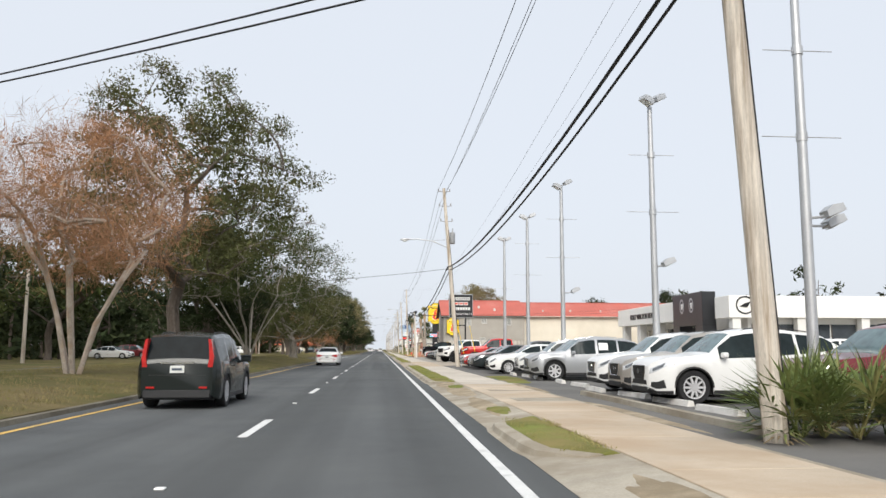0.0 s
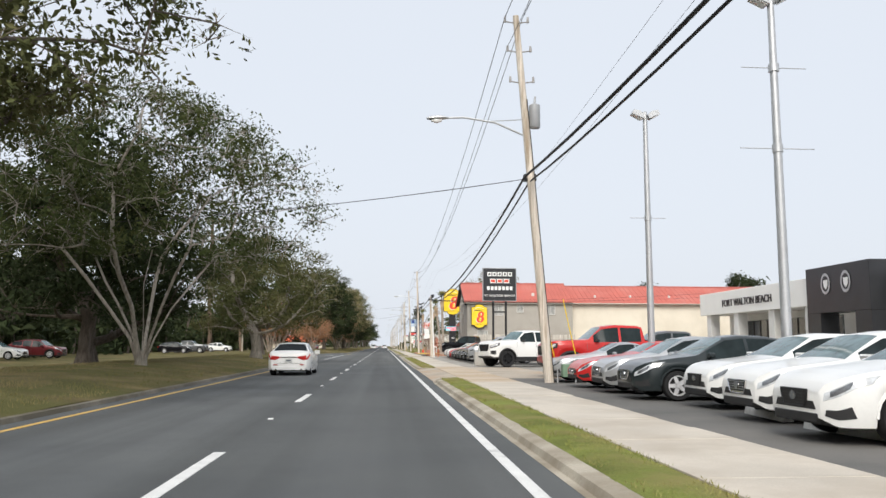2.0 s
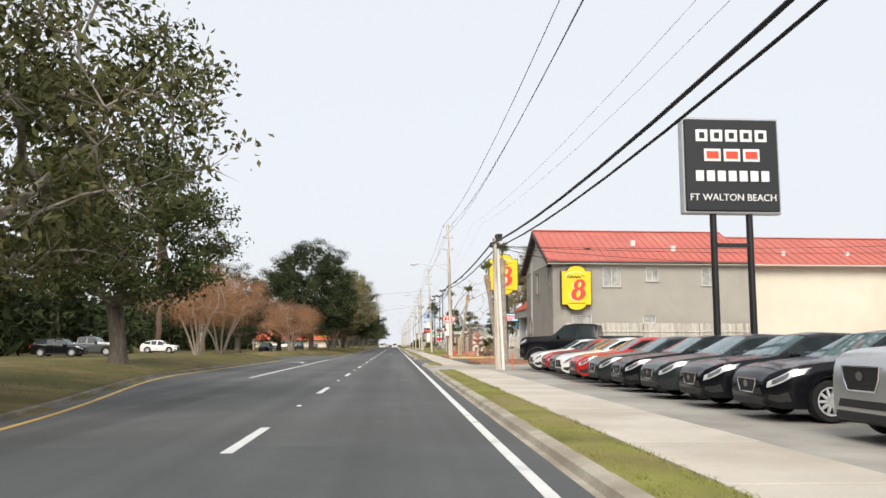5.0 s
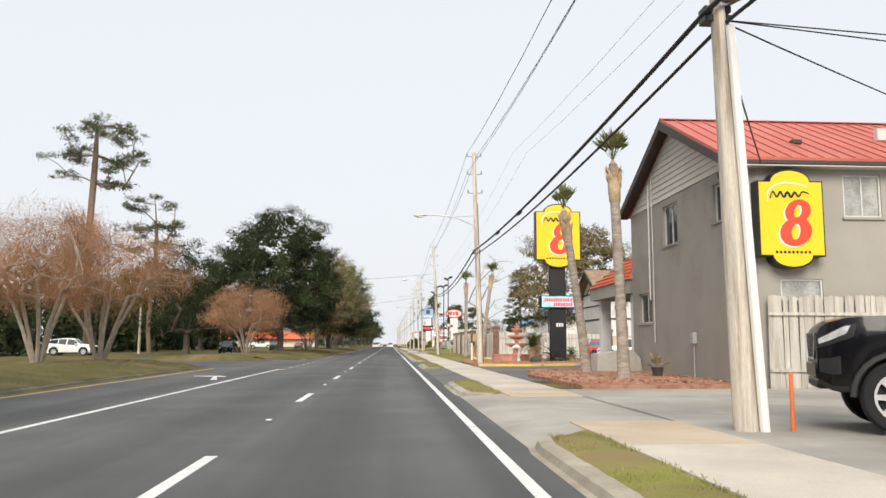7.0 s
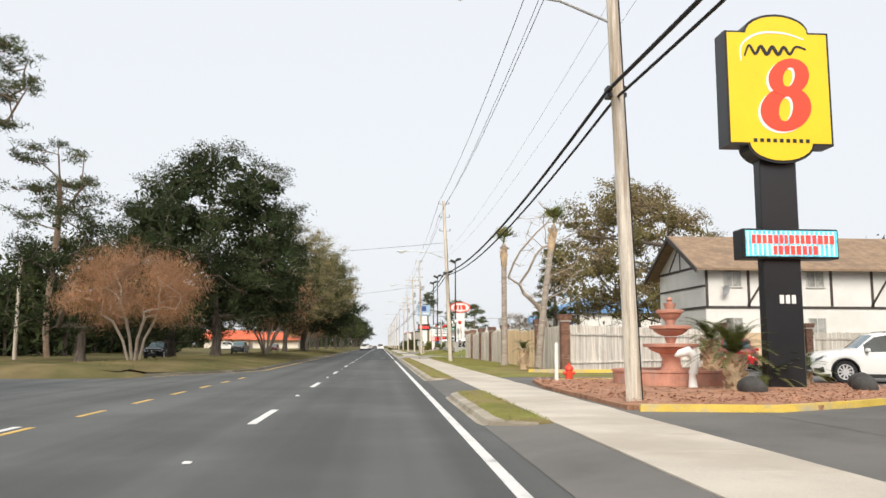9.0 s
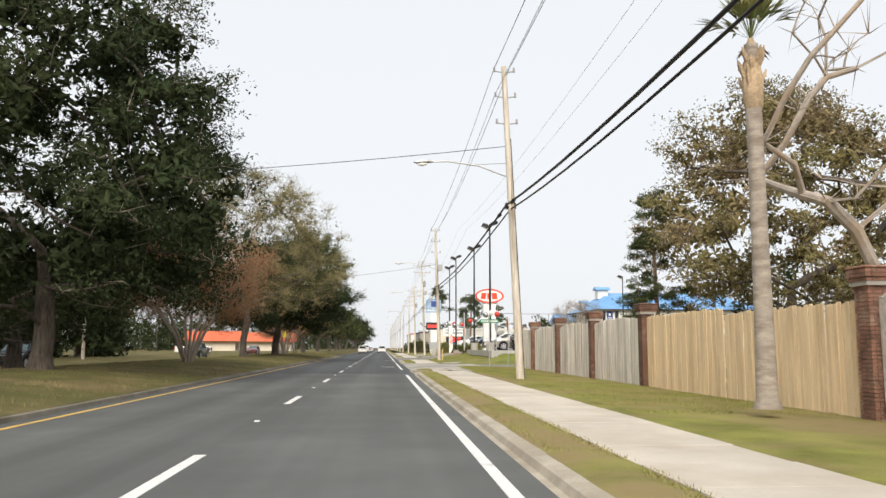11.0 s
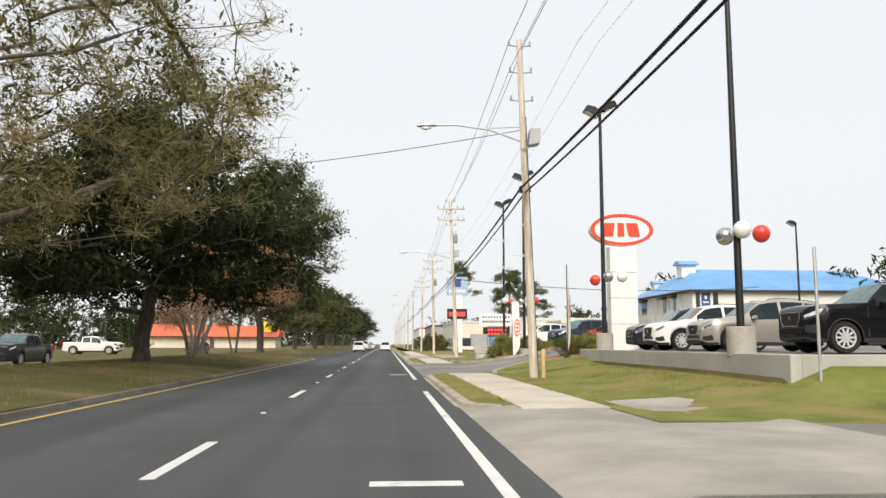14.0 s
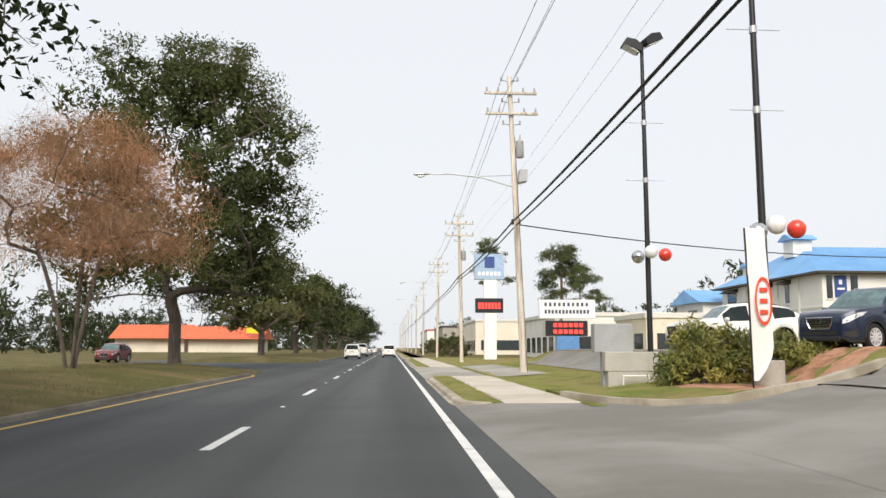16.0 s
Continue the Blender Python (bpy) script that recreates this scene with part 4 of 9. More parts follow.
P_GREY = paint("grey", (0.13, 0.135, 0.14), 0.5)
P_RED = paint("red", (0.50, 0.020, 0.018), 0.1)
P_MAROON = paint("maroon", (0.15, 0.018, 0.022), 0.2)
M_CARGLASS = mat("car_glass", (0.020, 0.028, 0.030), 0.08, vary=0.3, scale=1.2, fine=5, bump=0.0, spec=0.12)
# paler than the side glass: the sky's reflection is put into this colour
M_WINDSHIELD = mat("windshield_glass", (0.10, 0.16, 0.17), 0.05, vary=0.4, scale=1.2, fine=5, bump=0.0, spec=0.4)
M_REARGLASS = mat("tinted_rear_glass", (0.010, 0.013, 0.015), 0.10, vary=0.3, scale=1.2, fine=5, bump=0.0, spec=0.03)
M_TYRE = mat("tyre_rubber", (0.014, 0.014, 0.015), 0.85, vary=0.2, scale=5, fine=50, bump=0.2)
M_RIM = mat("alloy_rim", (0.62, 0.62, 0.63), 0.38, 0.25, vary=0.06, scale=4, fine=30, bump=0.0)
M_BLACKRIM = mat("black_rim", (0.015, 0.015, 0.016), 0.35, 0.4, vary=0.1, scale=4, fine=30, bump=0.0)
M_CHROME = mat("chrome", (0.66, 0.66, 0.67), 0.12, 1.0, vary=0.03, scale=4, fine=30, bump=0.0)
M_PLASTIC = mat("black_plastic", (0.018, 0.018, 0.019), 0.6, vary=0.15, scale=5, fine=60, bump=0.1)
M_SEAM = mat("door_gap", (0.10, 0.10, 0.10), 0.8, vary=0.1, scale=5, fine=40, bump=0.0)
M_HEADLAMP = mat("headlamp_lens", (0.62, 0.64, 0.66), 0.10, 0.2, vary=0.25, scale=9, fine=30, bump=0.0, spec=0.9)
M_LAMPBOWL = mat("lamp_bowl", (0.20, 0.21, 0.22), 0.12, 0.6, vary=0.5, scale=14, fine=40, bump=0.0)
M_TAILLAMP = mat("tail_lamp_lens", (0.42, 0.020, 0.018), 0.15, vary=0.2, scale=9, fine=30, bump=0.0)
M_PLATE = mat("number_plate", (0.62, 0.63, 0.60), 0.5, vary=0.1, scale=9, fine=30, bump=0.0)
M_BAR = mat("dark_bar", (0.05, 0.07, 0.10), 0.5, vary=0.1, scale=9, fine=30, bump=0.0)


def interp(table, s):
    for (a, va), (b, vb) in zip(table, table[1:]):
        if s <= b:
            u = (s - a) / (b - a) if b > a else 0.0
            return va + (vb - va) * max(0.0, min(1.0, u))
    return table[-1][1]


# top outline from the tail (0) to the nose (1), as parts of the height; belt line; window stations
SHAPES = {
    "suv": dict(L=4.75, W=1.88, H=1.68, wheel=0.37, base=2.80, front=0.93,
                top=[(0, .57), (.012, .63), (.035, .665), (.06, .73), (.15, .905), (.20, .94), (.34, .99), (.45, 1.0), (.53, .985), (.60, .945), (.715, .68), (.76, .655), (.89, .62), (.955, .585), (.985, .545), (1, .485)],
                belt=[(0, .53), (.05, .68), (.16, .69), (.28, .655), (.5, .61), (.75, .59), (.93, .56), (1, .45)],
                glass=(.115, .285, .30, .455, .475, .675), screen=(.605, .715), back=(.062, .148), roof_w=.72),
    "boxy": dict(L=4.60, W=1.85, H=1.72, wheel=0.36, base=2.70, front=0.90,
                 top=[(0, .60), (.012, .66), (.05, .93), (.10, .965), (.30, 1.0), (.52, .99), (.60, .95), (.715, .68), (.76, .655), (.89, .62), (.955, .585), (.985, .545), (1, .485)],
                 belt=[(0, .56), (.06, .62), (.5, .60), (.75, .59), (.93, .56), (1, .45)],
                 glass=(.06, .28, .30, .455, .475, .675), screen=(.605, .715), back=(.010, .055), roof_w=.78),
    "sedan": dict(L=4.80, W=1.83, H=1.45, wheel=0.33, base=2.78, front=0.93,
                  top=[(0, .50), (.015, .66), (.05, .725), (.15, .745), (.30, .96), (.36, .99), (.48, 1.0), (.56, .965), (.705, .70), (.75, .675), (.89, .62), (.955, .57), (.985, .515), (1, .44)],
                  belt=[(0, .50), (.05, .66), (.2, .68), (.5, .655), (.75, .625), (.93, .56), (1, .41)],
                  glass=(.20, .30, .31, .455, .47, .66), screen=(.565, .705), back=(.155, .295), roof_w=.70),
    "pickup": dict(L=5.85, W=2.03, H=1.92, wheel=0.42, base=3.70, front=0.97,
                   top=[(0, .62), (.008, .68), (.335, .68), (.337, .70), (.346, .955), (.375, .985), (.53, 1.0), (.62, .96), (.715, .71), (.745, .70), (.93, .68), (.972, .655), (.99, .62), (1, .56)],
                   belt=[(0, .60), (.335, .66), (.5, .65), (.74, .645), (.94, .63), (1, .53)],
                   glass=(.36, .495, .51, .51, .51, .68), screen=(.622, .713), back=(.338, .346), roof_w=.76),
    "coupe": dict(L=4.73, W=1.83, H=1.33, wheel=0.33, base=2.72, front=0.95,
                  top=[(0, .48), (.02, .66), (.08, .73), (.26, .77), (.36, .97), (.42, 1.0), (.50, .98), (.60, .80), (.63, .74), (.80, .67), (.92, .59), (.975, .51), (1, .40)],
                  belt=[(0, .46), (.08, .66), (.5, .68), (.75, .64), (.93, .56), (1, .38)],
                  glass=(.30, .38, .39, .39, .39, .60), screen=(.505, .61), back=(.265, .345), roof_w=.68),
}


def wheel_parts(owner, x, y, r, w, side, rim_mat, spokes=10):
    """One wheel about the y axis at (x, y, r). side: +1 or -1, the side that faces out."""
    prof = [(r * 0.66, -w / 2), (r * 0.93, -w / 2), (r, -w * 0.33), (r, w * 0.33), (r * 0.93, w / 2), (r * 0.66, w / 2 - 0.012)]
    bm = bmesh.new()
    n = 24
    rings = [[bm.verts.new((x + a * math.cos(t), y + b * side, r + a * math.sin(t))) for a, b in prof] for t in (2 * math.pi * k / n for k in range(n))]
    for k in range(n):
        a, b = rings[k], rings[(k + 1) % n]
        for j in range(len(prof) - 1):
            bm.faces.new((a[j], a[j + 1], b[j + 1], b[j]))
    bmesh.ops.recalc_face_normals(bm, faces=bm.faces)
    wh = part("wheel", bm, M_TYRE, owner, "black rubber tyre", True)
    bm = bmesh.new()
    yo = y + side * (w / 2 - 0.03)
    # barrel, lip, spokes, hub
    for rad0, rad1, y0, y1 in ((r * 0.68, r * 0.61, yo + side * 0.022, yo + side * 0.018), (r * 0.61, r * 0.58, yo + side * 0.018, yo - side * 0.10)):
        va = [bm.verts.new((x + rad0 * math.cos(t), y0, r + rad0 * math.sin(t))) for t in (2 * math.pi * k / n for k in range(n))]
        vb = [bm.verts.new((x + rad1 * math.cos(t), y1, r + rad1 * math.sin(t))) for t in (2 * math.pi * k / n for k in range(n))]
        for k in range(n):
            bm.faces.new((va[k], va[(k + 1) % n], vb[(k + 1) % n], vb[k]))
    for k in range(spokes):
        t = 2 * math.pi * k / spokes
        d, e = Vector((math.cos(t), 0, math.sin(t))), Vector((-math.sin(t), 0, math.cos(t)))
        c = Vector((x, yo + side * 0.004, r))
        w0, w1 = r * 0.075 * 10 / spokes, r * 0.055 * 10 / spokes
        vs = [c + d * r * 0.10 + e * w0, c + d * r * 0.10 - e * w0, c + d * r * 0.62 - e * w1, c + d * r * 0.62 + e * w1]
        top = [bm.verts.new(p + Vector((0, side * 0.014, 0))) for p in vs]
        low = [bm.verts.new(p - Vector((0, side * 0.025, 0))) for p in vs]
        bm.faces.new(top)
        for j in range(4):
            bm.faces.new((top[j], top[(j + 1) % 4], low[(j + 1) % 4], low[j]))
    hub = [bm.verts.new((x + r * 0.15 * math.cos(t), yo + side * 0.024, r + r * 0.15 * math.sin(t))) for t in (2 * math.pi * k / 10 for k in range(10))]
    bm.faces.new(hub)
    bmesh.ops.recalc_face_normals(bm, faces=bm.faces)
    part("rim", bm, rim_mat, wh, "spoked alloy rim" if rim_mat is M_RIM else "black spoked rim")
    bm = bmesh.new()
    disc = [bm.verts.new((x + r * 0.6 * math.cos(t), yo - side * 0.06, r + r * 0.6 * math.sin(t))) for t in (2 * math.pi * k / 16 for k in range(16))]
    bm.faces.new(disc)
    part("brake_disc", bm, M_BLACKMETAL, wh)
    return wh


def vehicle(name, kind, body_paint, label, category, x, y, z, turn, group="", grille="black", rims=None, scale=(1, 1, 1), spokes=10, lift=0.0, shape=None):
    """A vehicle with its nose towards its own +x. turn: degrees from +x."""
    S = SHAPES[shape or kind]
    L, W, H = S["L"] * scale[0], S["W"] * scale[1], S["H"] * scale[2]
    r = S["wheel"] * (1 + 0.75 * lift)
    t = thing(name, x, y, z, label, category, group, turn)
    fx = L / 2 - S["front"]
    rx = fx - S["base"] * scale[0]
    clear = (0.22 if kind != "pickup" else 0.32) + lift
    ra = r * 1.17
    ss = sorted({round(a, 4) for a, _ in S["top"]} | {round(a, 4) for a, _ in S["belt"]} | set(S["glass"]) | set(S["screen"]) | set(S["back"])
                | {round((c + ra * q + L / 2) / L, 4) for c in (fx, rx) for q in (-1.001, -.96, -.85, -.65, -.35, 0, .35, .65, .85, .96, 1.001)} | {.13, .2, .25, .55, .8, .85, .9, .92, .94, .965, .975, .995})
    ss = [s for s in ss if 0 <= s <= 1]
    hr = H
    def section(s):
        px = -L / 2 + s * L
        zt, zb = interp(S["top"], s) * hr + lift, interp(S["belt"], s) * hr + lift
        zb = min(zb, zt - 0.012)
        ends = min(s, 1 - s)
        plan = 1 - 0.16 * max(0.0, 1 - s / 0.06) ** 2 - 0.34 * max(0.0, 1 - (1 - s) / 0.11) ** 2.1
        w = W / 2 * plan
        low = clear + 0.10 * max(0.0, 1 - ends / 0.03)
        for c in (fx, rx):
            if abs(px - c) < ra:
                low = max(low, r + math.sqrt(max(0.0, ra * ra - (px - c) ** 2)))
        low = min(low, zb - 0.05)
        tall = smooth01((zt - zb) / (0.30 * H))
        wr = w * (0.93 + (S["roof_w"] - 0.93) * tall)
        zm = low + (zb - low) * 0.55
        half = [(w * 0.955, low), (w * 0.99, low + (zb - low) * 0.2), (w, zm), (w * 0.985, low + (zb - low) * 0.85), (w * 0.955, zb), (w * 0.955 + (wr - w * 0.955) * 0.90, zb + (zt - zb) * 0.84 - 0.0), (wr * 0.92, zt - 0.016), (wr * 0.5, zt + 0.004), (0, zt + 0.012)]
        return px, half

    rows = []
    for s in ss:
        px, half = section(s)
        rows.append([(px, yy, zz) for yy, zz in half] + [(px, -yy, zz) for yy, zz in half[-2::-1]])

    def on_body(s, v, sd):
        px, half = section(s)
        k = min(len(half) - 2, int(v))
        a, b = half[k], half[k + 1]
        return Vector((px, sd * (a[0] + (b[0] - a[0]) * (v - k)), a[1] + (b[1] - a[1]) * (v - k)))

    def patch(name, corners, sd, m, off, owner, label="", n=7):
        """A panel that follows the body between four (station, level) corners, a little proud of it."""
        bm = bmesh.new()
        grid = []
        for i in range(n + 1):
            row = []
            for j in range(4):
                u, w_ = i / n, j / 3
                s = (corners[0][0] * (1 - w_) + corners[3][0] * w_) * (1 - u) + (corners[1][0] * (1 - w_) + corners[2][0] * w_) * u
                v = (corners[0][1] * (1 - w_) + corners[3][1] * w_) * (1 - u) + (corners[1][1] * (1 - w_) + corners[2][1] * w_) * u
                p = on_body(s, v, sd)
                nn = (on_body(min(1.0, s + 0.004), v, sd) - on_body(s - 0.004, v, sd)).cross(on_body(s, min(7.9, v + 0.05), sd) - on_body(s, max(0, v - 0.05), sd))
                nn.normalize()
                if nn.y * sd < 0:
                    nn.negate()
                row.append(bm.verts.new(p + nn * off))
            grid.append(row)
        for a, b in zip(grid, grid[1:]):
            for j in range(3):
                bm.faces.new((a[j], a[j + 1], b[j + 1], b[j]))
        rim = [e for e in bm.edges if e.is_boundary]
        r_ = bmesh.ops.extrude_edge_only(bm, edges=rim)
        cen = Vector((0, 0, r))
        for v in [g_ for g_ in r_["geom"] if isinstance(g_, bmesh.types.BMVert)]:
            v.co += (cen - v.co).normalized() * (off + 0.02)
        bmesh.ops.recalc_face_normals(bm, faces=bm.faces)
        return part(name, bm, m, owner, label, True)

    m = len(rows[0])
    body, glassy = bmesh.new(), {"windshield": bmesh.new(), "rear_window": bmesh.new(), "a": bmesh.new(), "b": bmesh.new(), "c": bmesh.new(), "d": bmesh.new(), "e": bmesh.new(), "f": bmesh.new()}
    caches = {}

    def quad(bm, i, j):
        ids = ((i, j), (i + 1, j), (i + 1, j + 1), (i, j + 1))
        cache = caches.setdefault(id(bm), {})
        vs = []
        for q in ids:
            if q not in cache:
                cache[q] = bm.verts.new(rows[q[0]][q[1]])
            vs.append(cache[q])
        try:
            bm.faces.new(vs)
        except ValueError:
            pass

    g = S["glass"]
    sides = (("a", g[0], g[1]), ("b", g[2], g[3]), ("c", g[4], g[5]))
    for i in range(len(ss) - 1):
        mid = (ss[i] + ss[i + 1]) / 2
        for j in range(m - 1):
            jj = min(j, m - 2 - j)
            where = body
            if jj == 4:
                for nm, a, b in sides:
                    if a <= mid <= b:
                        where = glassy[nm if j == jj else {"a": "d", "b": "e", "c": "f"}[nm]]
            if jj in (6, 7):
                if S["screen"][0] <= mid <= S["screen"][1]:
                    where = glassy["windshield"]
                elif S["back"][0] <= mid <= S["back"][1]:
                    where = glassy["rear_window"]
            quad(where, i, j)
    for end in (0, -1):
        body.faces.new([body.verts.new(p) for p in rows[end]])
    bmesh.ops.remove_doubles(body, verts=body.verts, dist=0.0005)
    bmesh.ops.recalc_face_normals(body, faces=body.faces)
    part("body", body, body_paint, t, smooth=True)
    for nm, gb in glassy.items():
        if not gb.faces:
            gb.free()
            continue
        bmesh.ops.recalc_face_normals(gb, faces=gb.faces)
        cen = sum((v.co for v in gb.verts), Vector()) / len(gb.verts)
        part(nm if len(nm) > 1 else "side_window", gb, M_WINDSHIELD if nm == "windshield" else M_REARGLASS if nm == "rear_window" else M_CARGLASS, t, "", True)
    # under-body and wheel wells
    bm = bmesh.new()
    add_box(bm, -L / 2 + 0.25, L / 2 - 0.25, -W * 0.40, W * 0.40, clear - 0.02, H * 0.5 + lift)
    part("chassis", bm, M_PLASTIC, t)
    rim_mat = rims or M_RIM
    for cx in (fx, rx):
        for sd in (1, -1):
            wheel_parts(t, cx, sd * (W / 2 - 0.125), r, 0.24, sd, rim_mat, spokes)
    # arch flares and sills
    for c in (fx, rx):
        for sd in (1, -1):
            bm = bmesh.new()
            pts = [(c + ra * 1.005 * math.cos(a), sd * (W / 2 - 0.012), r + ra * 1.005 * math.sin(a)) for a in (math.pi * k / 12 for k in range(13))]
            add_ring_tube(bm, pts, 0.024 if kind != "pickup" or not lift else 0.05, 5)
            part("wheel_arch", bm, M_PLASTIC if kind in ("suv", "pickup") else body_paint, t, smooth=True)
    for sd in (1, -1):
        part("sill", box(rx + ra, fx - ra, sd * W * 0.475 - 0.03, sd * W * 0.475 + 0.03, clear - 0.03, clear + 0.10, 0.02), M_PLASTIC if kind != "sedan" else body_paint, t)
        # mirror
        mx, mz = -L / 2 + (S["screen"][1] - 0.055) * L, interp(S["belt"], .66) * hr + lift + 0.07
        bm = bmesh.new()
        add_box(bm, mx - 0.06, mx + 0.07, sd * (W / 2 - 0.03) - 0.01, sd * (W / 2 + 0.15) + (0.01 if sd > 0 else -0.01), mz - 0.06, mz + 0.065, 0.03)
        part("mirror", bm, body_paint if kind != "pickup" or body_paint is P_BLACK else M_PLASTIC, t, smooth=True)
        # door handles and seams
        for u in (g[3] - 0.03 if g[3] != g[2] else g[1] - .03, g[5] - 0.20):
            hx, hz = -L / 2 + u * L, interp(S["belt"], u) * hr * 0.90 + lift
            part("door_handle", box(hx - 0.09, hx + 0.09, sd * W * 0.497 - 0.018, sd * W * 0.497 + 0.018, hz - 0.016, hz + 0.016, 0.006), M_CHROME if grille == "chrome" else body_paint, t)
        for u in (g[0] + .045, (g[3] + g[4]) / 2 if g[3] != g[2] else (g[1] + g[2]) / 2, g[5] + .045):
            sx = -L / 2 + u * L
            z0, z1 = clear + 0.14, interp(S["belt"], u) * hr + lift - 0.015
            if min(abs(sx - fx), abs(sx - rx)) > ra + 0.03:
                part("door_seam", box(sx - 0.0035, sx + 0.0035, sd * W * 0.493 - 0.012, sd * W * 0.493 + 0.0095, z0, z1), M_SEAM, t)
    # nose: grille, lamps, bumper
    zn = interp(S["top"], 1.0) * hr + lift
    gh, gw = (0.30, 0.80) if kind == "suv" else (0.36, 1.06) if kind == "pickup" else (0.21, 0.66) if kind == "sedan" else (0.17, 0.62)
    gz = zn - gh * 0.5 + 0.015
    nose = L / 2
    gm = M_CHROME if grille == "chrome" else M_PLASTIC
    bm = bmesh.new()
    add_prism(bm, [(-gw * .5, gz + gh * .5), (gw * .5, gz + gh * .5), (gw * .47, gz), (gw * .36, gz - gh * .5), (-gw * .36, gz - gh * .5), (-gw * .47, gz)], "x", nose - 0.10, nose + 0.012)
    bmesh.ops.recalc_face_normals(bm, faces=bm.faces)
    gr = part("grille", bm, M_BLACKMETAL, t, "dark grille")
    part("grille_frame", tube([(nose + 0.012, y_, z_) for y_, z_ in ((-gw * .5, gz + gh * .5), (gw * .5, gz + gh * .5), (gw * .47, gz), (gw * .36, gz - gh * .5), (-gw * .36, gz - gh * .5), (-gw * .47, gz), (-gw * .5, gz + gh * .5))], 0.014, 5), M_CHROME if grille == "chrome" or body_paint is not P_WHITE else M_PLASTIC, gr, smooth=True)
    for k in range(5):
        zz = gz - gh * .38 + gh * .76 * k / 4
        ww = gw * (.37 + .02 * k)
        part("grille_bar", box(nose + 0.004, nose + 0.022, -ww, ww, zz - 0.009, zz + 0.009), gm, gr)
    bm = bmesh.new()
    add_prism(bm, ellipse(0, gz + gh * 0.12, 0.075, 0.058, 14), "x", nose, nose + 0.032)
    part("badge", bm, M_CHROME, gr)
    for sd in (1, -1):
        if kind == "pickup":
            hl = patch("headlight", ((.998, 2.75), (.925, 2.75), (.915, 3.9), (.998, 3.9)), sd, M_PLASTIC, 0.008, t, "clear headlight in a dark bezel")
            patch("lamp_lens", ((.994, 3.0), (.94, 3.0), (.93, 3.75), (.994, 3.7)), sd, M_HEADLAMP, 0.014, hl)
            patch("fog_lamp", ((.996, 1.2), (.955, 1.2), (.955, 2.0), (.996, 2.0)), sd, M_PLASTIC, 0.008, t)
            patch("bumper_corner", ((.999, 0.02), (.905, 0.02), (.905, 0.42), (.999, 0.42)), sd, M_PLASTIC, 0.012, t, "black bumper corner")
        else:
            low_v, s_in, s_out = (2.75, .996, .872) if kind == "suv" else (2.62, .994, .865)
            hl = patch("headlight", ((s_in, low_v), (s_out + .03, low_v + .45), (s_out, 4.02), (s_in - .004, 3.92)), sd, M_HEADLAMP, 0.007, t, "clear headlight")
            patch("lamp_bowl", ((s_in - .012, low_v + .25), (.945, low_v + .4), (.935, 3.75), (s_in - .014, 3.75)), sd, M_LAMPBOWL, 0.011, hl)
            patch("fog_lamp", ((.992, 0.9), (.935, 1.0), (.945, 1.75), (.990, 1.6)), sd, M_PLASTIC, 0.006, t)
            if kind == "suv":
                patch("bumper_corner", ((.999, 0.02), (.905, 0.02), (.905, 0.55), (.999, 0.55)), sd, M_PLASTIC, 0.008, t, "black bumper corner")
    bw = W * 0.5 * 0.66 * 0.93
    part("bumper", box(nose - 0.20, nose + 0.012, -bw, bw, clear + 0.02, clear + (0.17 if kind != "pickup" else 0.14), 0.03), M_PLASTIC, t, smooth=True)
    if kind == "pickup":
        part("bumper_face", box(nose - 0.22, nose + 0.03, -bw * 1.05, bw * 1.05, clear + 0.15, clear + 0.40, 0.04), body_paint, t, smooth=True)
    if kind != "pickup":
        bm = bmesh.new()
        add_prism(bm, [(-bw * .8, clear + 0.30), (bw * .8, clear + 0.30), (bw * .9, clear + 0.20), (-bw * .9, clear + 0.20)], "x", nose - 0.1, nose + 0.006)
        bmesh.ops.recalc_face_normals(bm, faces=bm.faces)
        part("lower_intake", bm, M_PLASTIC, t)
    # tail: lamps, bumper, plate, trim
    tz = interp(S["top"], .012) * hr + lift
    for sd in (1, -1):
        bm = bmesh.new()
        if grille == "tall":
            add_prism(bm, [(sd * W * .355, tz - 0.20), (sd * W * .415, tz - 0.20), (sd * W * .425, tz + 0.02), (sd * W * .385, tz + 0.42), (sd * W * .355, tz + 0.42), (sd * W * .375, tz + 0.02)], "x", -L / 2 - 0.012, -L / 2 + 0.20)
        elif kind == "suv":
            add_box(bm, -L / 2 - 0.005, -L / 2 + 0.22, sd * W * .40 - 0.10, sd * W * .40 + 0.055, tz - 0.28, tz - 0.02, 0.03)
        elif kind == "pickup":
            add_box(bm, -L / 2 - 0.012, -L / 2 + 0.10, sd * W * .455 - 0.07, sd * W * .455 + 0.03, tz - 0.42, tz - 0.06, 0.02)
        else:
            add_prism(bm, [(sd * W * .20, tz - 0.13), (sd * W * .20, tz - 0.09), (sd * W * .415, tz - 0.03), (sd * W * .420, tz - 0.22), (sd * W * .32, tz - 0.24)], "x", -L / 2 - 0.006, -L / 2 + 0.10)
            patch("tail_wrap", ((.004, 3.0), (.055, 3.35), (.075, 4.0), (.004, 3.95)), sd, M_TAILLAMP, 0.008, t, "red tail light round the corner")
        bmesh.ops.recalc_face_normals(bm, faces=bm.faces)
        part("tail_light", bm, M_TAILLAMP, t, "red tail light")
    part("rear_bumper", box(-L / 2 - 0.02, -L / 2 + 0.22, -W * .40, W * .40, clear + 0.02, clear + 0.22, 0.03), M_PLASTIC if kind == "suv" else (M_CHROME if kind == "pickup" else body_paint), t, smooth=True)
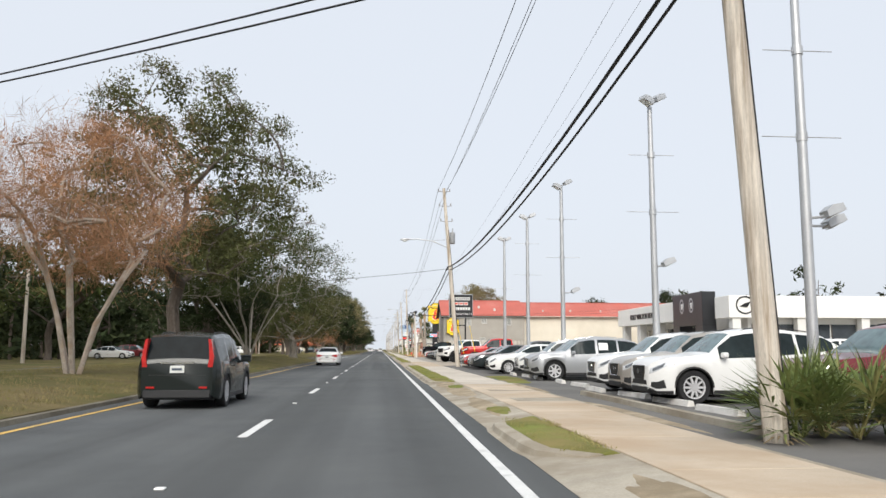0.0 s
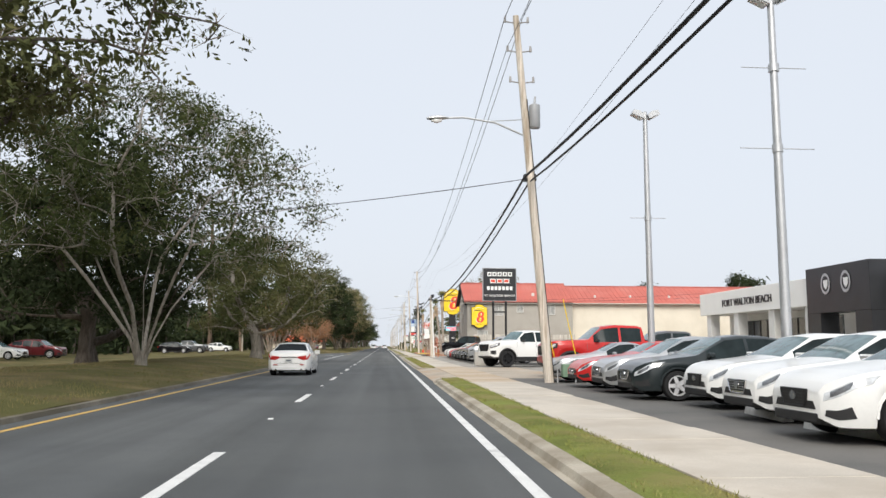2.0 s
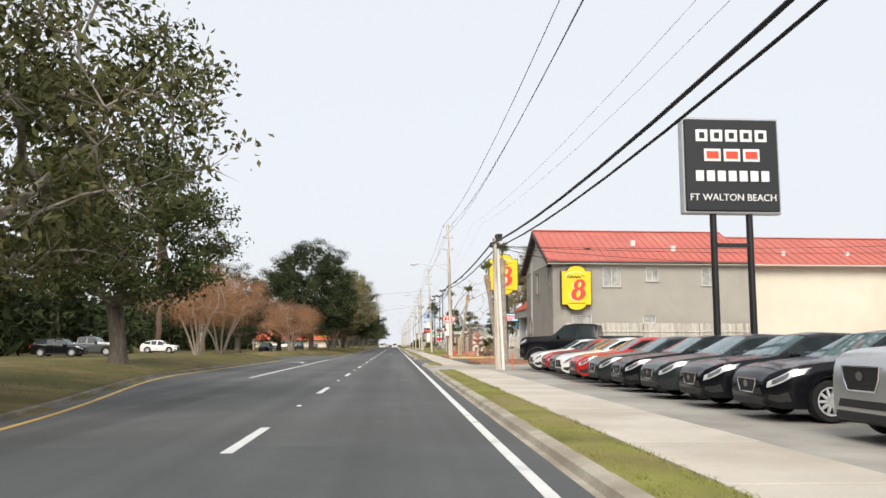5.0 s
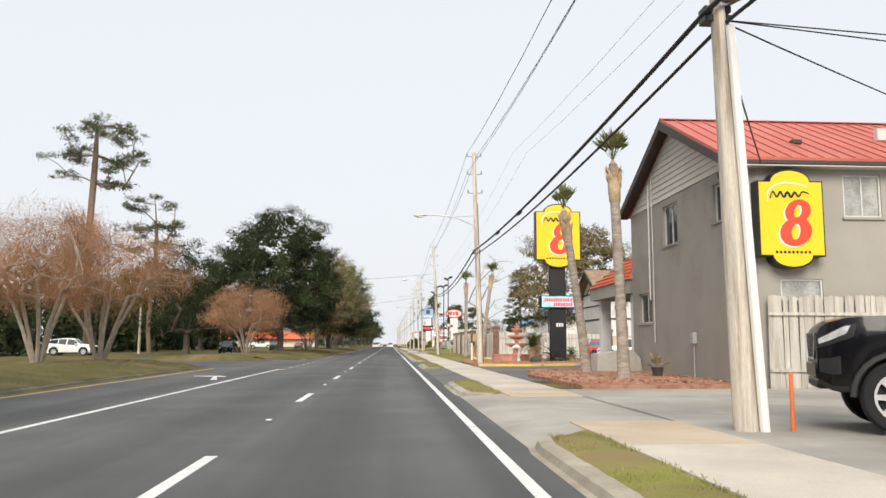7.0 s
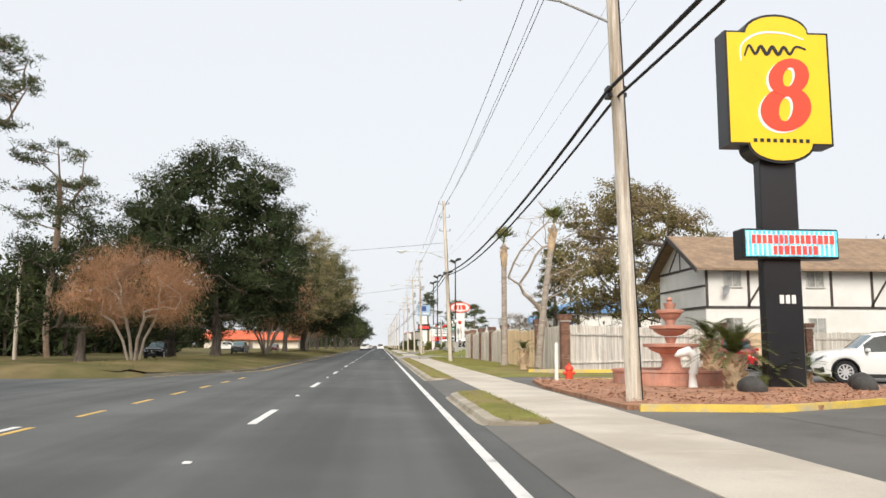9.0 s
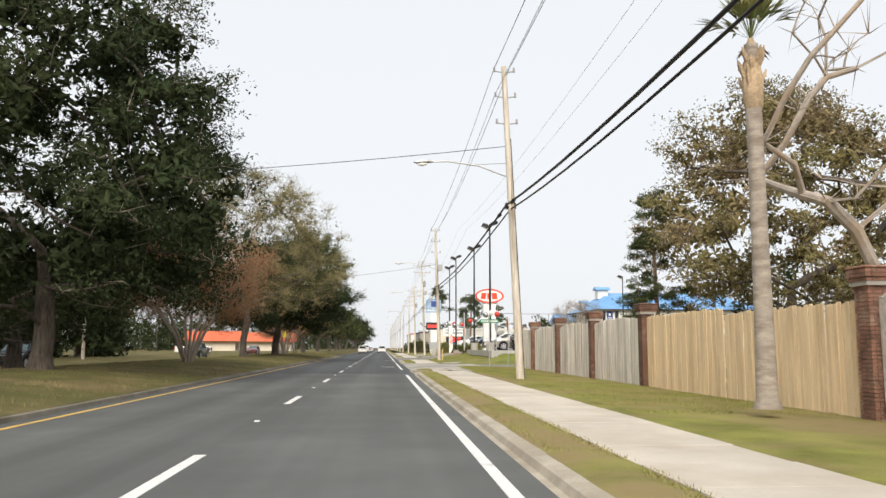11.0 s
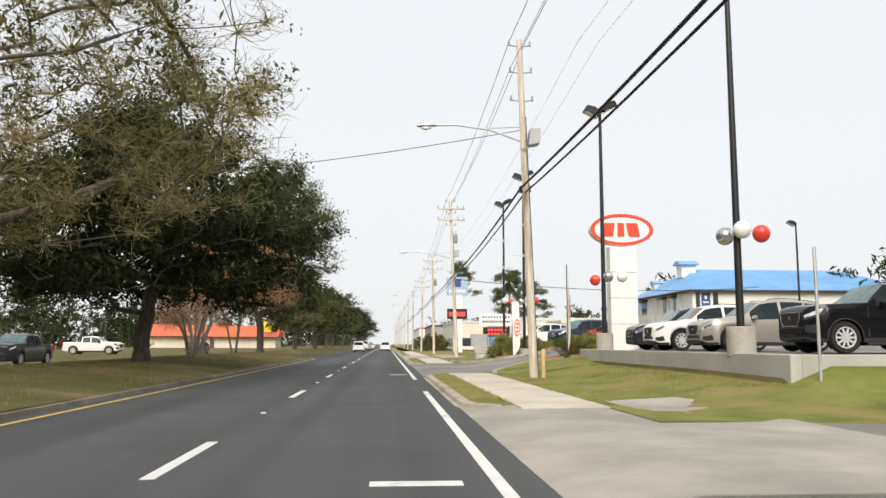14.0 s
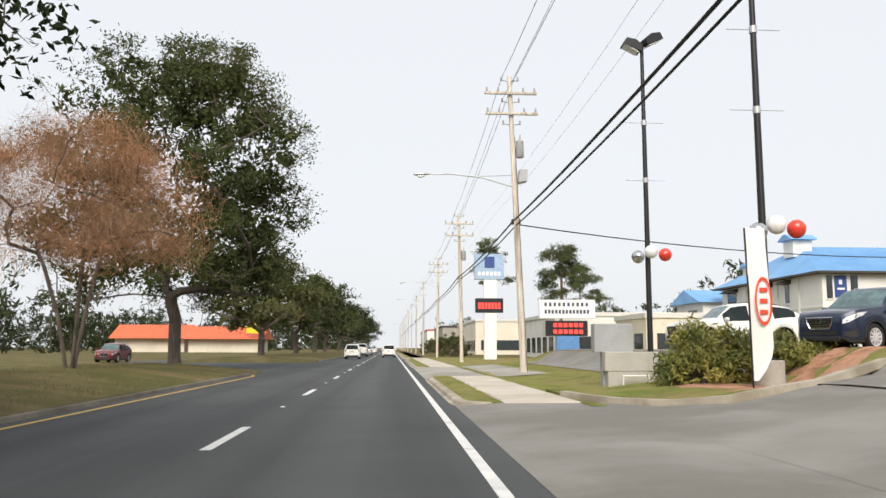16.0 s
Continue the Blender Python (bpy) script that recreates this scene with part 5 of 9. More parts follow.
    pl = part("number_plate", box(-L / 2 - 0.032, -L / 2 - 0.004, -0.155, 0.155, tz - 0.33, tz - 0.17), M_PLATE, t, "pale number plate")
    part("plate_bar", box(-L / 2 - 0.038, -L / 2 - 0.031, -0.11, 0.11, tz - 0.275, tz - 0.225), M_BAR, pl)
    part("tail_trim", box(-L / 2 - 0.026, -L / 2, -0.36, 0.36, tz - 0.13, tz - 0.09), M_CHROME, t)
    part("trunk_seam", box(-L / 2 - 0.004, -L / 2 + 0.02, -W * .34, W * .34, tz - 0.385, tz - 0.375), M_PLASTIC, t)
    for sd in (1, -1):
        part("reflector", box(-L / 2 - 0.03, -L / 2, sd * W * .31 - 0.09, sd * W * .31 + 0.09, clear + 0.24, clear + 0.285, 0.008), M_TAILLAMP, t)
    if kind == "suv":
        for sd in (1, -1):
            rail = [(-L / 2 + u * L, sd * W * .32, interp(S["top"], u) * hr + lift + dz) for u, dz in ((.17, -0.04), (.21, 0.018), (.34, 0.02), (.46, 0.018), (.52, 0.012), (.55, -0.04))]
            part("roof_rail", tube(rail, 0.014, 6), M_CHROME if grille == "chrome" else M_PLASTIC, t, smooth=True)
    if kind == "pickup":
        part("bed_well", box(-L / 2 + 0.06, -L / 2 + .33 * L, -W * .41, W * .41, H * .672 + lift, H * .696 + lift), M_PLASTIC, t, "dark cargo bed cover")
        for sd in (1, -1):
            part("side_step", tube([(rx + ra + .2, sd * W * .47, clear - 0.06), (fx - ra - .1, sd * W * .47, clear - 0.06)], 0.045, 8), M_PLASTIC, t, smooth=True)
    if kind in ("sedan",):
        part("exhaust", tube([(-L / 2 - 0.03, W * .3, clear + 0.05), (-L / 2 + 0.2, W * .3, clear + 0.05)], 0.045, 10), M_CHROME, t, smooth=True)
        part("exhaust", tube([(-L / 2 - 0.03, -W * .3, clear + 0.05), (-L / 2 + 0.2, -W * .3, clear + 0.05)], 0.045, 10), M_CHROME, t, smooth=True)
    return t


LOT = "cars on the dealer's lot"


def parked(kind, paint_, y, label, nose=8.55, dz=0.14, turn=180.0, **kw):
    S = SHAPES[kind]
    L = S["L"] * kw.get("scale", (1, 1, 1))[0]
    a = radians(turn)
    return vehicle({"suv": "suv", "sedan": "sedan_car", "pickup": "pickup_truck", "coupe": "coupe_car"}[kind], kind, paint_, label, "pickup truck" if kind == "pickup" else "car",
                   nose - math.cos(a) * L / 2, y - math.sin(a) * L / 2, dz, turn, kw.pop("group", LOT), **kw)


# south row, noses to the sidewalk
parked("suv", P_MAROON, 13.3, "dark red sport utility vehicle parked behind the palmetto", 9.1)
parked("suv", P_WHITE, 17.8, "white crossover with a black grille parked nose to the sidewalk", 8.05)
parked("suv", P_CHAMPAGNE, 20.6, "silver-bronze crossover with a black grille parked on the lot", 8.3)
parked("suv", P_WHITE, 23.3, "white crossover with a chrome grille parked on the lot", 8.4, grille="chrome")
silver = parked("suv", P_SILVER, 31.3, "silver crossover with a paper in its window on the lot", 7.9, grille="chrome", spokes=7, scale=(1.03, 1.02, 1.0))
bm = box(-0.62, -0.26, 0, 0.004, 1.17, 1.45)
for v in bm.verts:
    v.co.y += 0.924 - 0.335 * (v.co.z - 1.02)
part("window_paper", bm, M_WHITESIGN, silver, "white sheet of paper in the window")
parked("suv", P_NAVY, 33.9, "dark navy crossover parked on the lot", 8.4, grille="chrome")
parked("suv", P_WHITE, 36.6, "white compact crossover with chrome grille bars on the lot", 8.4, grille="chrome", scale=(.94, .98, .97))
parked("sedan", P_WHITE, 39.4, "white sports sedan with alloy wheels on the lot", 7.4)
parked("sedan", P_WHITE, 42.1, "white sedan parked on the lot", 7.85, grille="chrome")
parked("sedan", P_WHITE, 44.8, "white sedan with a dark grille on the lot", 8.2)
parked("sedan", P_CHARCOAL, 47.5, "dark grey sedan with clear headlights on the lot", 7.6, grille="chrome", spokes=5)
parked("sedan", P_SILVER, 50.1, "silver sedan with a bright egg-crate grille on the lot", 7.65, grille="chrome")
parked("coupe", P_RED, 52.7, "bright red two-seat coupe on the lot", 7.6, grille="chrome", spokes=7)
parked("coupe", P_SILVER, 56.5, "silver-grey coupe parked on the lot", 7.6)
parked("pickup", P_RED, 60.5, "bright red crew-cab pickup truck on the lot", 8.2, rims=M_BLACKRIM, lift=0.1)
# beyond the drive
parked("pickup", P_WHITE, 74.9, "white lifted crew-cab pickup with black wheels at the drive", 7.75, turn=203, rims=M_BLACKRIM, lift=0.18, scale=(1, 1, 1), spokes=6)
parked("pickup", P_NAVY, 81.2, "dark blue pickup with a chrome mesh grille on the lot", 8.2, grille="chrome")
parked("suv", P_SILVER, 84.8, "large silver sport utility vehicle on the lot", 7.75, scale=(1.13, 1.08, 1.10), shape="boxy")
for y, p, l in ((88.2, P_BLACK, "black sedan parked in the row"), (90.8, P_BLACK, "black sedan parked in the row"), (93.4, P_CHARCOAL, "dark grey sedan parked in the row"), (96.0, P_BLACK, "black sedan parked in the row"), (98.6, P_CHARCOAL, "dark grey sedan parked in the row"), (101.2, P_RED, "red sedan parked in the row"), (103.6, P_WHITE, "white sedan parked in the row")):
    parked("sedan", p, y, l, 7.9)
parked("sedan", P_NAVY, 106.2, "dark blue sedan parked in the row", 8.2)
parked("sedan", P_RED, 108.8, "bright red sports sedan with a black grille in the row", 8.36, rims=M_BLACKRIM)
parked("sedan", P_PEARL, 111.2, "pearl white sports sedan with a black grille in the row", 8.24)
parked("pickup", P_BLACK, 114.5, "black lifted crew-cab pickup at the end of the row", 8.4, turn=157, rims=M_RIM, lift=0.24, spokes=8, scale=(0.98, 1.04, 1.03))
# second row deeper in the lot
for k, (p, l) in enumerate(((P_WHITE, "white"), (P_WHITE, "white"), (P_SILVER, "silver"), (P_GREY, "grey"), (P_RED, "bright red"), (P_RED, "bright red"), (P_BLACK, "black"), (P_WHITE, "white"))):
    parked("suv" if k % 2 else "sedan", p, 100 - 2.8 * k, l + " car in the second row of the lot", 22 + 0.4 * k, group="cars in the second row")
parked("pickup", P_GREY, 66.8, "dark grey pickup truck beside the drive", 12.6, turn=180, grille="chrome")
for k, (p, l) in enumerate(((P_BLACK, "black"), (P_WHITE, "white"), (P_GREY, "grey"), (P_SILVER, "silver"), (P_NAVY, "dark blue"), (P_WHITE, "white"), (P_BLACK, "black"))):
    parked("suv", p, 30 + 3.0 * k, l + " sport utility vehicle in the back row of the lot", 19, group="cars in the second row")

# raised lot to the north
KIA = "cars on the raised lot"
for y, kind, p, l, nx in ((232.4, "pickup", P_BLACK, "black crew-cab pickup truck on the raised lot", 13.4), (236.6, "suv", P_CHAMPAGNE, "tan-silver minivan on the raised lot", 12.3), (240.2, "suv", P_WHITE, "white compact crossover on the raised lot", 12.0),
                          (243.4, "suv", P_NAVY, "dark navy crossover on the raised lot", 12.3)):
    parked(kind, p, y, l, nx, dz=verge(14.5, y) + 0.05, group=KIA)
parked("suv", P_BLACK, 247.6, "black boxy off-road vehicle on the raised lot", 14.2, shape="boxy", dz=verge(15.5, 248.3) + 0.05, group=KIA, scale=(0.92, 1.0, 1.08))
parked("sedan", P_RED, 254.9, "deep red sports sedan standing in the lot's entry", 17.4, dz=verge(16.5, 257) + 0.06, turn=302, group=KIA, rims=M_BLACKRIM, spokes=5)
parked("suv", P_WHITE, 249.5, "white car deeper in the raised lot", 24.0, dz=1.1, group=KIA)
parked("suv", P_NAVY, 265.7, "dark navy minivan with a chrome grille on the raised lot", 13.7, shape="boxy", scale=(1.08, 1.05, 1.03), dz=verge(15.5, 266.5) + 0.05, turn=203, group=KIA, grille="chrome")
parked("suv", P_WHITE, 273.4, "white crossover on the raised lot", 12.5, dz=verge(15, 273) + 0.05, turn=182, group=KIA)
parked("sedan", P_WHITE, 276.0, "white sedan facing the road on the raised lot", 24.6, dz=verge(24, 278) + 0.05, turn=262, group=KIA)
# motel forecourt
parked("suv", P_WHITE, 158.5, "white crossover parked in the motel forecourt", 16.6, dz=0.13, turn=165, group="motel guests' cars")
parked("suv", P_RED, 170.0, "orange-red crossover parked in the motel forecourt", 19.5, dz=0.13, turn=250, group="motel guests' cars", scale=(.9, .95, .95))

# traffic ahead, in its lanes
ROADCARS = "traffic on the road"
vehicle("suv", "suv", P_WHITE, "white sport utility vehicle ahead in the lane", "car", 2.2, 357, 0.0, 90, ROADCARS, shape="boxy")
vehicle("sedan_car", "sedan", P_WHITE, "white sedan with dark windows in the lane beside the median", "car", -2.2, 68.1, 0.0, 90, ROADCARS, scale=(1.01, 1.02, 1.02))
vehicle("suv", "suv", P_DARKGREEN, "dark green-black crossover with tall red tail lights in the lane", "car", -2.4, 20.2, 0.0, 90, ROADCARS, grille="tall", shape="boxy")
vehicle("suv", "suv", P_WHITE, "white sport utility vehicle in the other lane", "car", -2.0, 341.0, 0.0, 90, ROADCARS, shape="boxy")
vehicle("pickup_truck", "pickup", P_WHITE, "white pickup truck in the other lane", "pickup truck", -2.0, 368, 0.0, 90, ROADCARS)
for x, y, p, l in ((-1.8, 392, P_SILVER, "silver"), (1.9, 420, P_WHITE, "white"), (-1.8, 440, P_WHITE, "white"), (1.9, 470, P_GREY, "grey")):
    vehicle("sedan_car", "sedan", p, l + " sedan far ahead on the road", "car", x, y, 0.0, 90, ROADCARS)
# cars across the median
for x, y, kind, p, l, tn in ((-28.5, 158, "pickup", P_GREY, "grey pickup truck parked across the median", 0), (-29, 152, "suv", P_BLACK, "black sport utility vehicle parked across the median", 0), (-29, 184, "suv", P_WHITE, "white sport utility vehicle parked across the median", 0),
                             (-20, 215, "suv", P_BLACK, "black sport utility vehicle on the opposite carriageway", 270), (-29, 96, "sedan", P_WHITE, "white sedan parked beyond the opposite carriageway", 0), (-29, 104, "suv", P_MAROON, "dark red crossover parked beyond the opposite carriageway", 0),
                             (-20, 262, "pickup", P_CHARCOAL, "dark pickup truck on the opposite carriageway", 270), (-29, 300, "pickup", P_WHITE, "white pickup truck parked across the road", 0), (-22, 318, "suv", P_MAROON, "dark red off-road vehicle on the opposite carriageway", 270)):
    vehicle({"suv": "suv", "sedan": "sedan_car", "pickup": "pickup_truck"}[kind], kind, p, l, "pickup truck" if kind == "pickup" else "car", x, y, 0.17 if x < -26 else 0.004, tn, "cars across the road")


def boxes_joined(name, rows, material, parent, label="", kind="stuff"):
    """Many small blocks as one mesh: rows of x0, x1, y0, y1, z0, z1."""
    r = np.asarray(rows, float)
    idx = np.array([[0, 2, 4], [1, 2, 4], [1, 3, 4], [0, 3, 4], [0, 2, 5], [1, 2, 5], [1, 3, 5], [0, 3, 5]])
    v = r[:, idx].reshape(-1, 3)
    f = np.array([[0, 3, 2, 1], [4, 5, 6, 7], [0, 1, 5, 4], [1, 2, 6, 5], [2, 3, 7, 6], [3, 0, 4, 7]])
    fs = (np.arange(len(r))[:, None, None] * 8 + f).reshape(-1, 4)
    me = bpy.data.meshes.new(name)
    me.from_pydata(v.tolist(), [], fs.tolist())
    me.materials.append(material)
    ob = new(name, me)
    ob.parent = parent
    if kind:
        ob["kind"] = kind
    if label:
        ob["label"] = label
    return ob


def shared(name, bm, material):
    me = bpy.data.meshes.new(name)
    bm.to_mesh(me)
    bm.free()
    me.materials.append(material)
    return me


def piece(name, me, parent, x=0, y=0, z=0, rz=0, rx=0, ry=0, label=""):
    ob = new(name, me)
    ob.parent = parent
    ob.matrix_local = pose(x, y, z, rx, ry, rz)
    if label:
        ob["label"] = label
    return ob


def lettering(name, text, size, material, parent, m, extrude=0.02, align='CENTER', label=""):
    cu = bpy.data.curves.new(name, 'FONT')
    cu.body, cu.size, cu.extrude, cu.align_x, cu.align_y = text, size, extrude, align, 'CENTER'
    cu.materials.append(material)
    ob = new(name, cu)
    ob.parent = parent
    ob.matrix_local = m
    if label:
        ob["label"] = label
    return ob


# ---------- utility poles, street lamps and cables ----------
M_INSUL = mat("grey_insulator", (0.30, 0.29, 0.28), 0.4, vary=0.1, scale=5, fine=30, bump=0.0)
M_CAN = mat("grey_transformer", (0.38, 0.39, 0.40), 0.5, 0.2, vary=0.1, scale=3, fine=30, bump=0.03)
# x and y at the foot, height, lean to the left per metre, height of the telephone cables, whether it carries a street lamp
POLES = [
    (7.35, -38.0, 13.0, -0.02, 7.0, False),
    (7.28, 9.9, 12.6, -0.055, 7.33, True),
    (7.52, 55.6, 12.7, -0.080, 7.05, True),
    (7.12, 114.0, 6.5, -0.028, 6.25, False),
    (7.22, 148.0, 12.3, -0.030, 6.6, True),
    (7.60, 194.3, 12.6, -0.045, 6.95, True),
    (7.72, 240.2, 12.8, -0.034, 7.1, True),
    (8.55, 282.0, 14.2, -0.040, 7.2, True),
    (8.35, 312.0, 12.6, -0.020, 7.2, False),
    (8.2, 345.0, 12.6, 0.01, 7.2, True),
]
FAR_POLES = [(7.9 - 0.002 * (y - 380), y, 12.4, 0.0, 7.0, k % 2 == 0) for k, y in enumerate(range(380, 700, 36))]


def pole_at(p, z):
    return Vector((p[0] + p[3] * z, p[1], z))


def street_lamp_arm(p):
    """A cobra-head lamp on its bracket: a thing of its own, clamped to the pole."""
    a = pole_at(p, 8.9 if p[1] > 230 else 8.5 if p[1] < 100 else 8.1)
    t = thing("street_lamp", a.x, a.y, a.z, "grey cobra-head street lamp on a long bracket arm", "street lamp", "street lamps")
    ex = 3.75 - a.x
    part("arm", tube([(-0.1, 0, 0), (ex * 0.35, 0, 0.42), (ex * 0.7, 0, 0.58), (ex + 0.35, 0, 0.55)], 0.034, 8), M_GALV, t, smooth=True)
    part("brace", tube([(-0.1, 0, 0.55), (ex * 0.4, 0, 0.47)], 0.016, 6), M_GALV, t)
    bm = bmesh.new()
    add_ring_tube(bm, [(ex + 0.42, 0, 0.56), (ex + 0.25, 0, 0.57), (ex, 0, 0.55), (ex - 0.2, 0, 0.52), (ex - 0.34, 0, 0.50)], [0.05, 0.11, 0.14, 0.12, 0.05], 10)
    for v in bm.verts:
        v.co.z = 0.54 + (v.co.z - 0.54) * 0.6
    part("lamp_head", bm, M_GALV, t, smooth=True)
    bm = bmesh.new()
    add_ring_tube(bm, [(ex + 0.18, 0, 0.47), (ex, 0, 0.45), (ex - 0.18, 0, 0.46)], [0.05, 0.095, 0.05], 10)
    part("lens", bm, M_WHITESIGN, t, "pale glass lens", True)
    return t


def floodlight(x, y, z, aim, label, m=M_CAN, s=1.0):
    t = thing("floodlight", x, y, z, label, "floodlight", "floodlights", turn=aim)
    bm = bmesh.new()
    add_prism(bm, [(-0.16 * s, -0.18 * s), (0.16 * s, -0.12 * s), (0.20 * s, 0.30 * s), (-0.10 * s, 0.30 * s)], "y", -0.22 * s, 0.22 * s)
    bmesh.ops.recalc_face_normals(bm, faces=bm.faces)
    part("housing", bm, m, t)
    part("bracket", tube([(-0.35 * s, 0, -0.25 * s), (-0.1 * s, 0, -0.2 * s), (0, 0, -0.1 * s)], 0.025, 6), M_GALV, t)
    return t


for p in POLES + FAR_POLES:
    t = utility_pole(p[0], p[1], p[2], 0.162 if p[2] > 8 else 0.175, 0.105, (p[3], 0), "weathered grey-brown wooden utility pole on the verge")
    z = p[2]
    if z > 8:
        # wire pegs near the top, a crossarm on some
        for k, zz in enumerate((z - 0.25, z - 1.3, z - 2.4)):
            c = Vector((p[3] * zz, 0, zz))
            for sd in (1, -1):
                bm = bmesh.new()
                add_ring_tube(bm, [c + Vector((sd * 0.08, 0, 0)), c + Vector((sd * 0.40, 0, 0.05))], 0.022, 6)
                add_ring_tube(bm, [c + Vector((sd * 0.40, 0, 0.02)), c + Vector((sd * 0.40, 0, 0.22))], [0.05, 0.035], 8)
                part("insulator", bm, M_INSUL, t, smooth=True)
        zz = z - 3.6
        part("ground_wire", tube([(p[3] * a + 0.155 - 0.004 * a, -0.05, a) for a in (0.1, 2, 4, 6, 8, z - 3)], 0.018, 5), M_WIRE, t)
        if int(p[1]) in (55, 282, 312):
            bm = bmesh.new()
            c = Vector((p[3] * zz, -0.02, zz))
            add_ring_tube(bm, [c + Vector((0.33, 0, -0.40)), c + Vector((0.33, 0, -0.36)), c + Vector((0.33, 0, 0.40)), c + Vector((0.33, 0, 0.45))], [0.16, 0.19, 0.19, 0.10], 14)
            add_ring_tube(bm, [c + Vector((0.33, 0, 0.42)), c + Vector((0.36, 0, 0.72))], [0.05, 0.03], 8)
            part("transformer", bm, M_CAN, t, "grey transformer can", True)
        if int(p[1]) in (282, 312, 345, -38):
            for zz in (z - 0.9, z - 1.9):
                c = Vector((p[3] * zz, -0.2, zz))
                part("crossarm", box(c.x - 1.25, c.x + 1.25, c.y - 0.06, c.y + 0.06, c.z - 0.06, c.z + 0.06, 0.01), M_POLE, t)
                for dx in (-1.15, -0.6, 0.6, 1.15):
                    bm = bmesh.new()
                    add_ring_tube(bm, [c + Vector((dx, 0, 0.05)), c + Vector((dx, 0, 0.28))], [0.06, 0.035], 8)
                    part("insulator", bm, M_INSUL, t, smooth=True)
    for zz in (p[4], p[4] - 0.14):
        c = Vector((p[3] * zz, 0, zz))
        part("clamp", box(c.x - 0.22, c.x + 0.19, -0.06, 0.19, zz - 0.05, zz + 0.05, 0.01), M_BLACKMETAL, t)
    if p[5]:
        street_lamp_arm(p)

# pale conduit up the short pole and an orange marker
bm = bmesh.new()
add_ring_tube(bm, [(7.33, 113.86, 0.1), (7.22, 113.86, 2.5), (7.07, 113.86, 6.0)], 0.07, 8)
tagged(mesh_ob("cable_conduit", bm, M_WHITESIGN, None, "", True, True), "pale plastic cable conduit up the pole", "conduit")
# the second post is a thicker one of tan wood
for x, y, h, m, l in ((7.75, 113.9, 0.85, M_RED, "short orange plastic marker post"), (7.95, 239.6, 1.05, M_YELLOW, "tan wooden marker post beside the pole")):
    bm = bmesh.new()
    w_ = 0.028 if m is M_RED else 0.075
    add_ring_tube(bm, [(0, 0, -0.05), (0, 0, h - 0.03), (0, 0, h)], [w_, w_, w_ * 0.6], 10)
    o = mesh_ob("marker_post", bm, mat("marker_" + ("orange" if m is M_RED else "yellow"), (0.70, 0.16, 0.04) if m is M_RED else (0.60, 0.44, 0.22), 0.7, vary=0.1), None, "", True, True)
    o.location = (x, y, verge(x, y))
    tagged(o, l, "marker post")


def sag_points(a, b, sag, n=14):
    a, b = Vector(a), Vector(b)
    return [a.lerp(b, k / n) + Vector((0, 0, -4 * sag * (k / n) * (1 - k / n))) for k in range(n + 1)]


def cable(name, ends, sag, r, m, label, sides=5):
    bm = bmesh.new()
    pts = []
    for a, b in zip(ends, ends[1:]):
        hang = sag[len(pts) // 14] if isinstance(sag, tuple) else sag
        seg = sag_points(a, b, hang * ((Vector(b) - Vector(a)).length / 45.0) ** 2)
        pts += seg if not pts else seg[1:]
    add_ring_tube(bm, pts, r, sides)
    return tagged(mesh_ob(name, bm, m, None, "", True), label, "cable", "overhead cables")


ALL = POLES + FAR_POLES
TALL = [p for p in ALL if p[2] > 8]
# slack of the telephone cables, span by span
SLACK = (0.42, 0.81, 0.73, 0.51, 0.75, 0.43, 0.36) + (0.42,) * (len(ALL) - 8)
cable("telephone_cable", [pole_at(p, p[4]) + Vector((-0.2, 0, 0)) for p in ALL], SLACK, 0.042, M_WIRE, "thick black telephone cable from pole to pole")
cable("telephone_cable", [pole_at(p, p[4] - 0.14) + Vector((-0.02 if p[2] > 8 else 0.1, 0.2, 0)) for p in ALL], SLACK, 0.032, M_WIRE, "black telephone cable from pole to pole")
for dx, dz, r, m in ((-0.40, -0.05, 0.013, M_WIRE), (0.22, -0.05, 0.013, M_WIRE), (-0.40, -1.1, 0.010, M_WIRE)):
    cable("power_line", [pole_at(p, p[2] + dz) + Vector((dx, 0, 0)) for p in TALL], 0.55, r, m, "thin dark power line from pole to pole")
for dx in (2.3, 3.1):
    bm_ends = [Vector((6.5 + dx, -60, 12.6))] + [pole_at(p, p[2]) + Vector((dx, 0, 0.1)) for p in TALL[1:8:2]] + [Vector((8.0 + dx * 0.4, 380, 12.4))]
    cable("service_line", bm_ends, 0.35, 0.006, M_WIREGREY, "very thin grey wire high beside the poles")
# cables over the road to poles among the trees
for k in (1, 2, 5, 6):
    p = POLES[k]
    q = (-27.5, p[1] + {1: 22, 2: 13.5}.get(k, 6), {1: 9.0, 2: 7.6}.get(k, 8.8))
    utility_pole(q[0], q[1], q[2] + 0.4, 0.17, 0.12, (0, 0), "wooden utility pole beyond the opposite carriageway")
    for dz in ((0.25, 0.5) if k == 1 else (0,)):
        cable("road_cable", [pole_at(p, (p[4] - 0.05 if k < 3 else 9.35) + dz), (q[0], q[1], q[2] - 0.3 + dz * 0.5)], (0.5, 0.5, 1.33, 0, 0, 0.9, 2.0)[k], 0.022 if k == 1 else 0.014, M_WIRE, "black cable slung across the road")
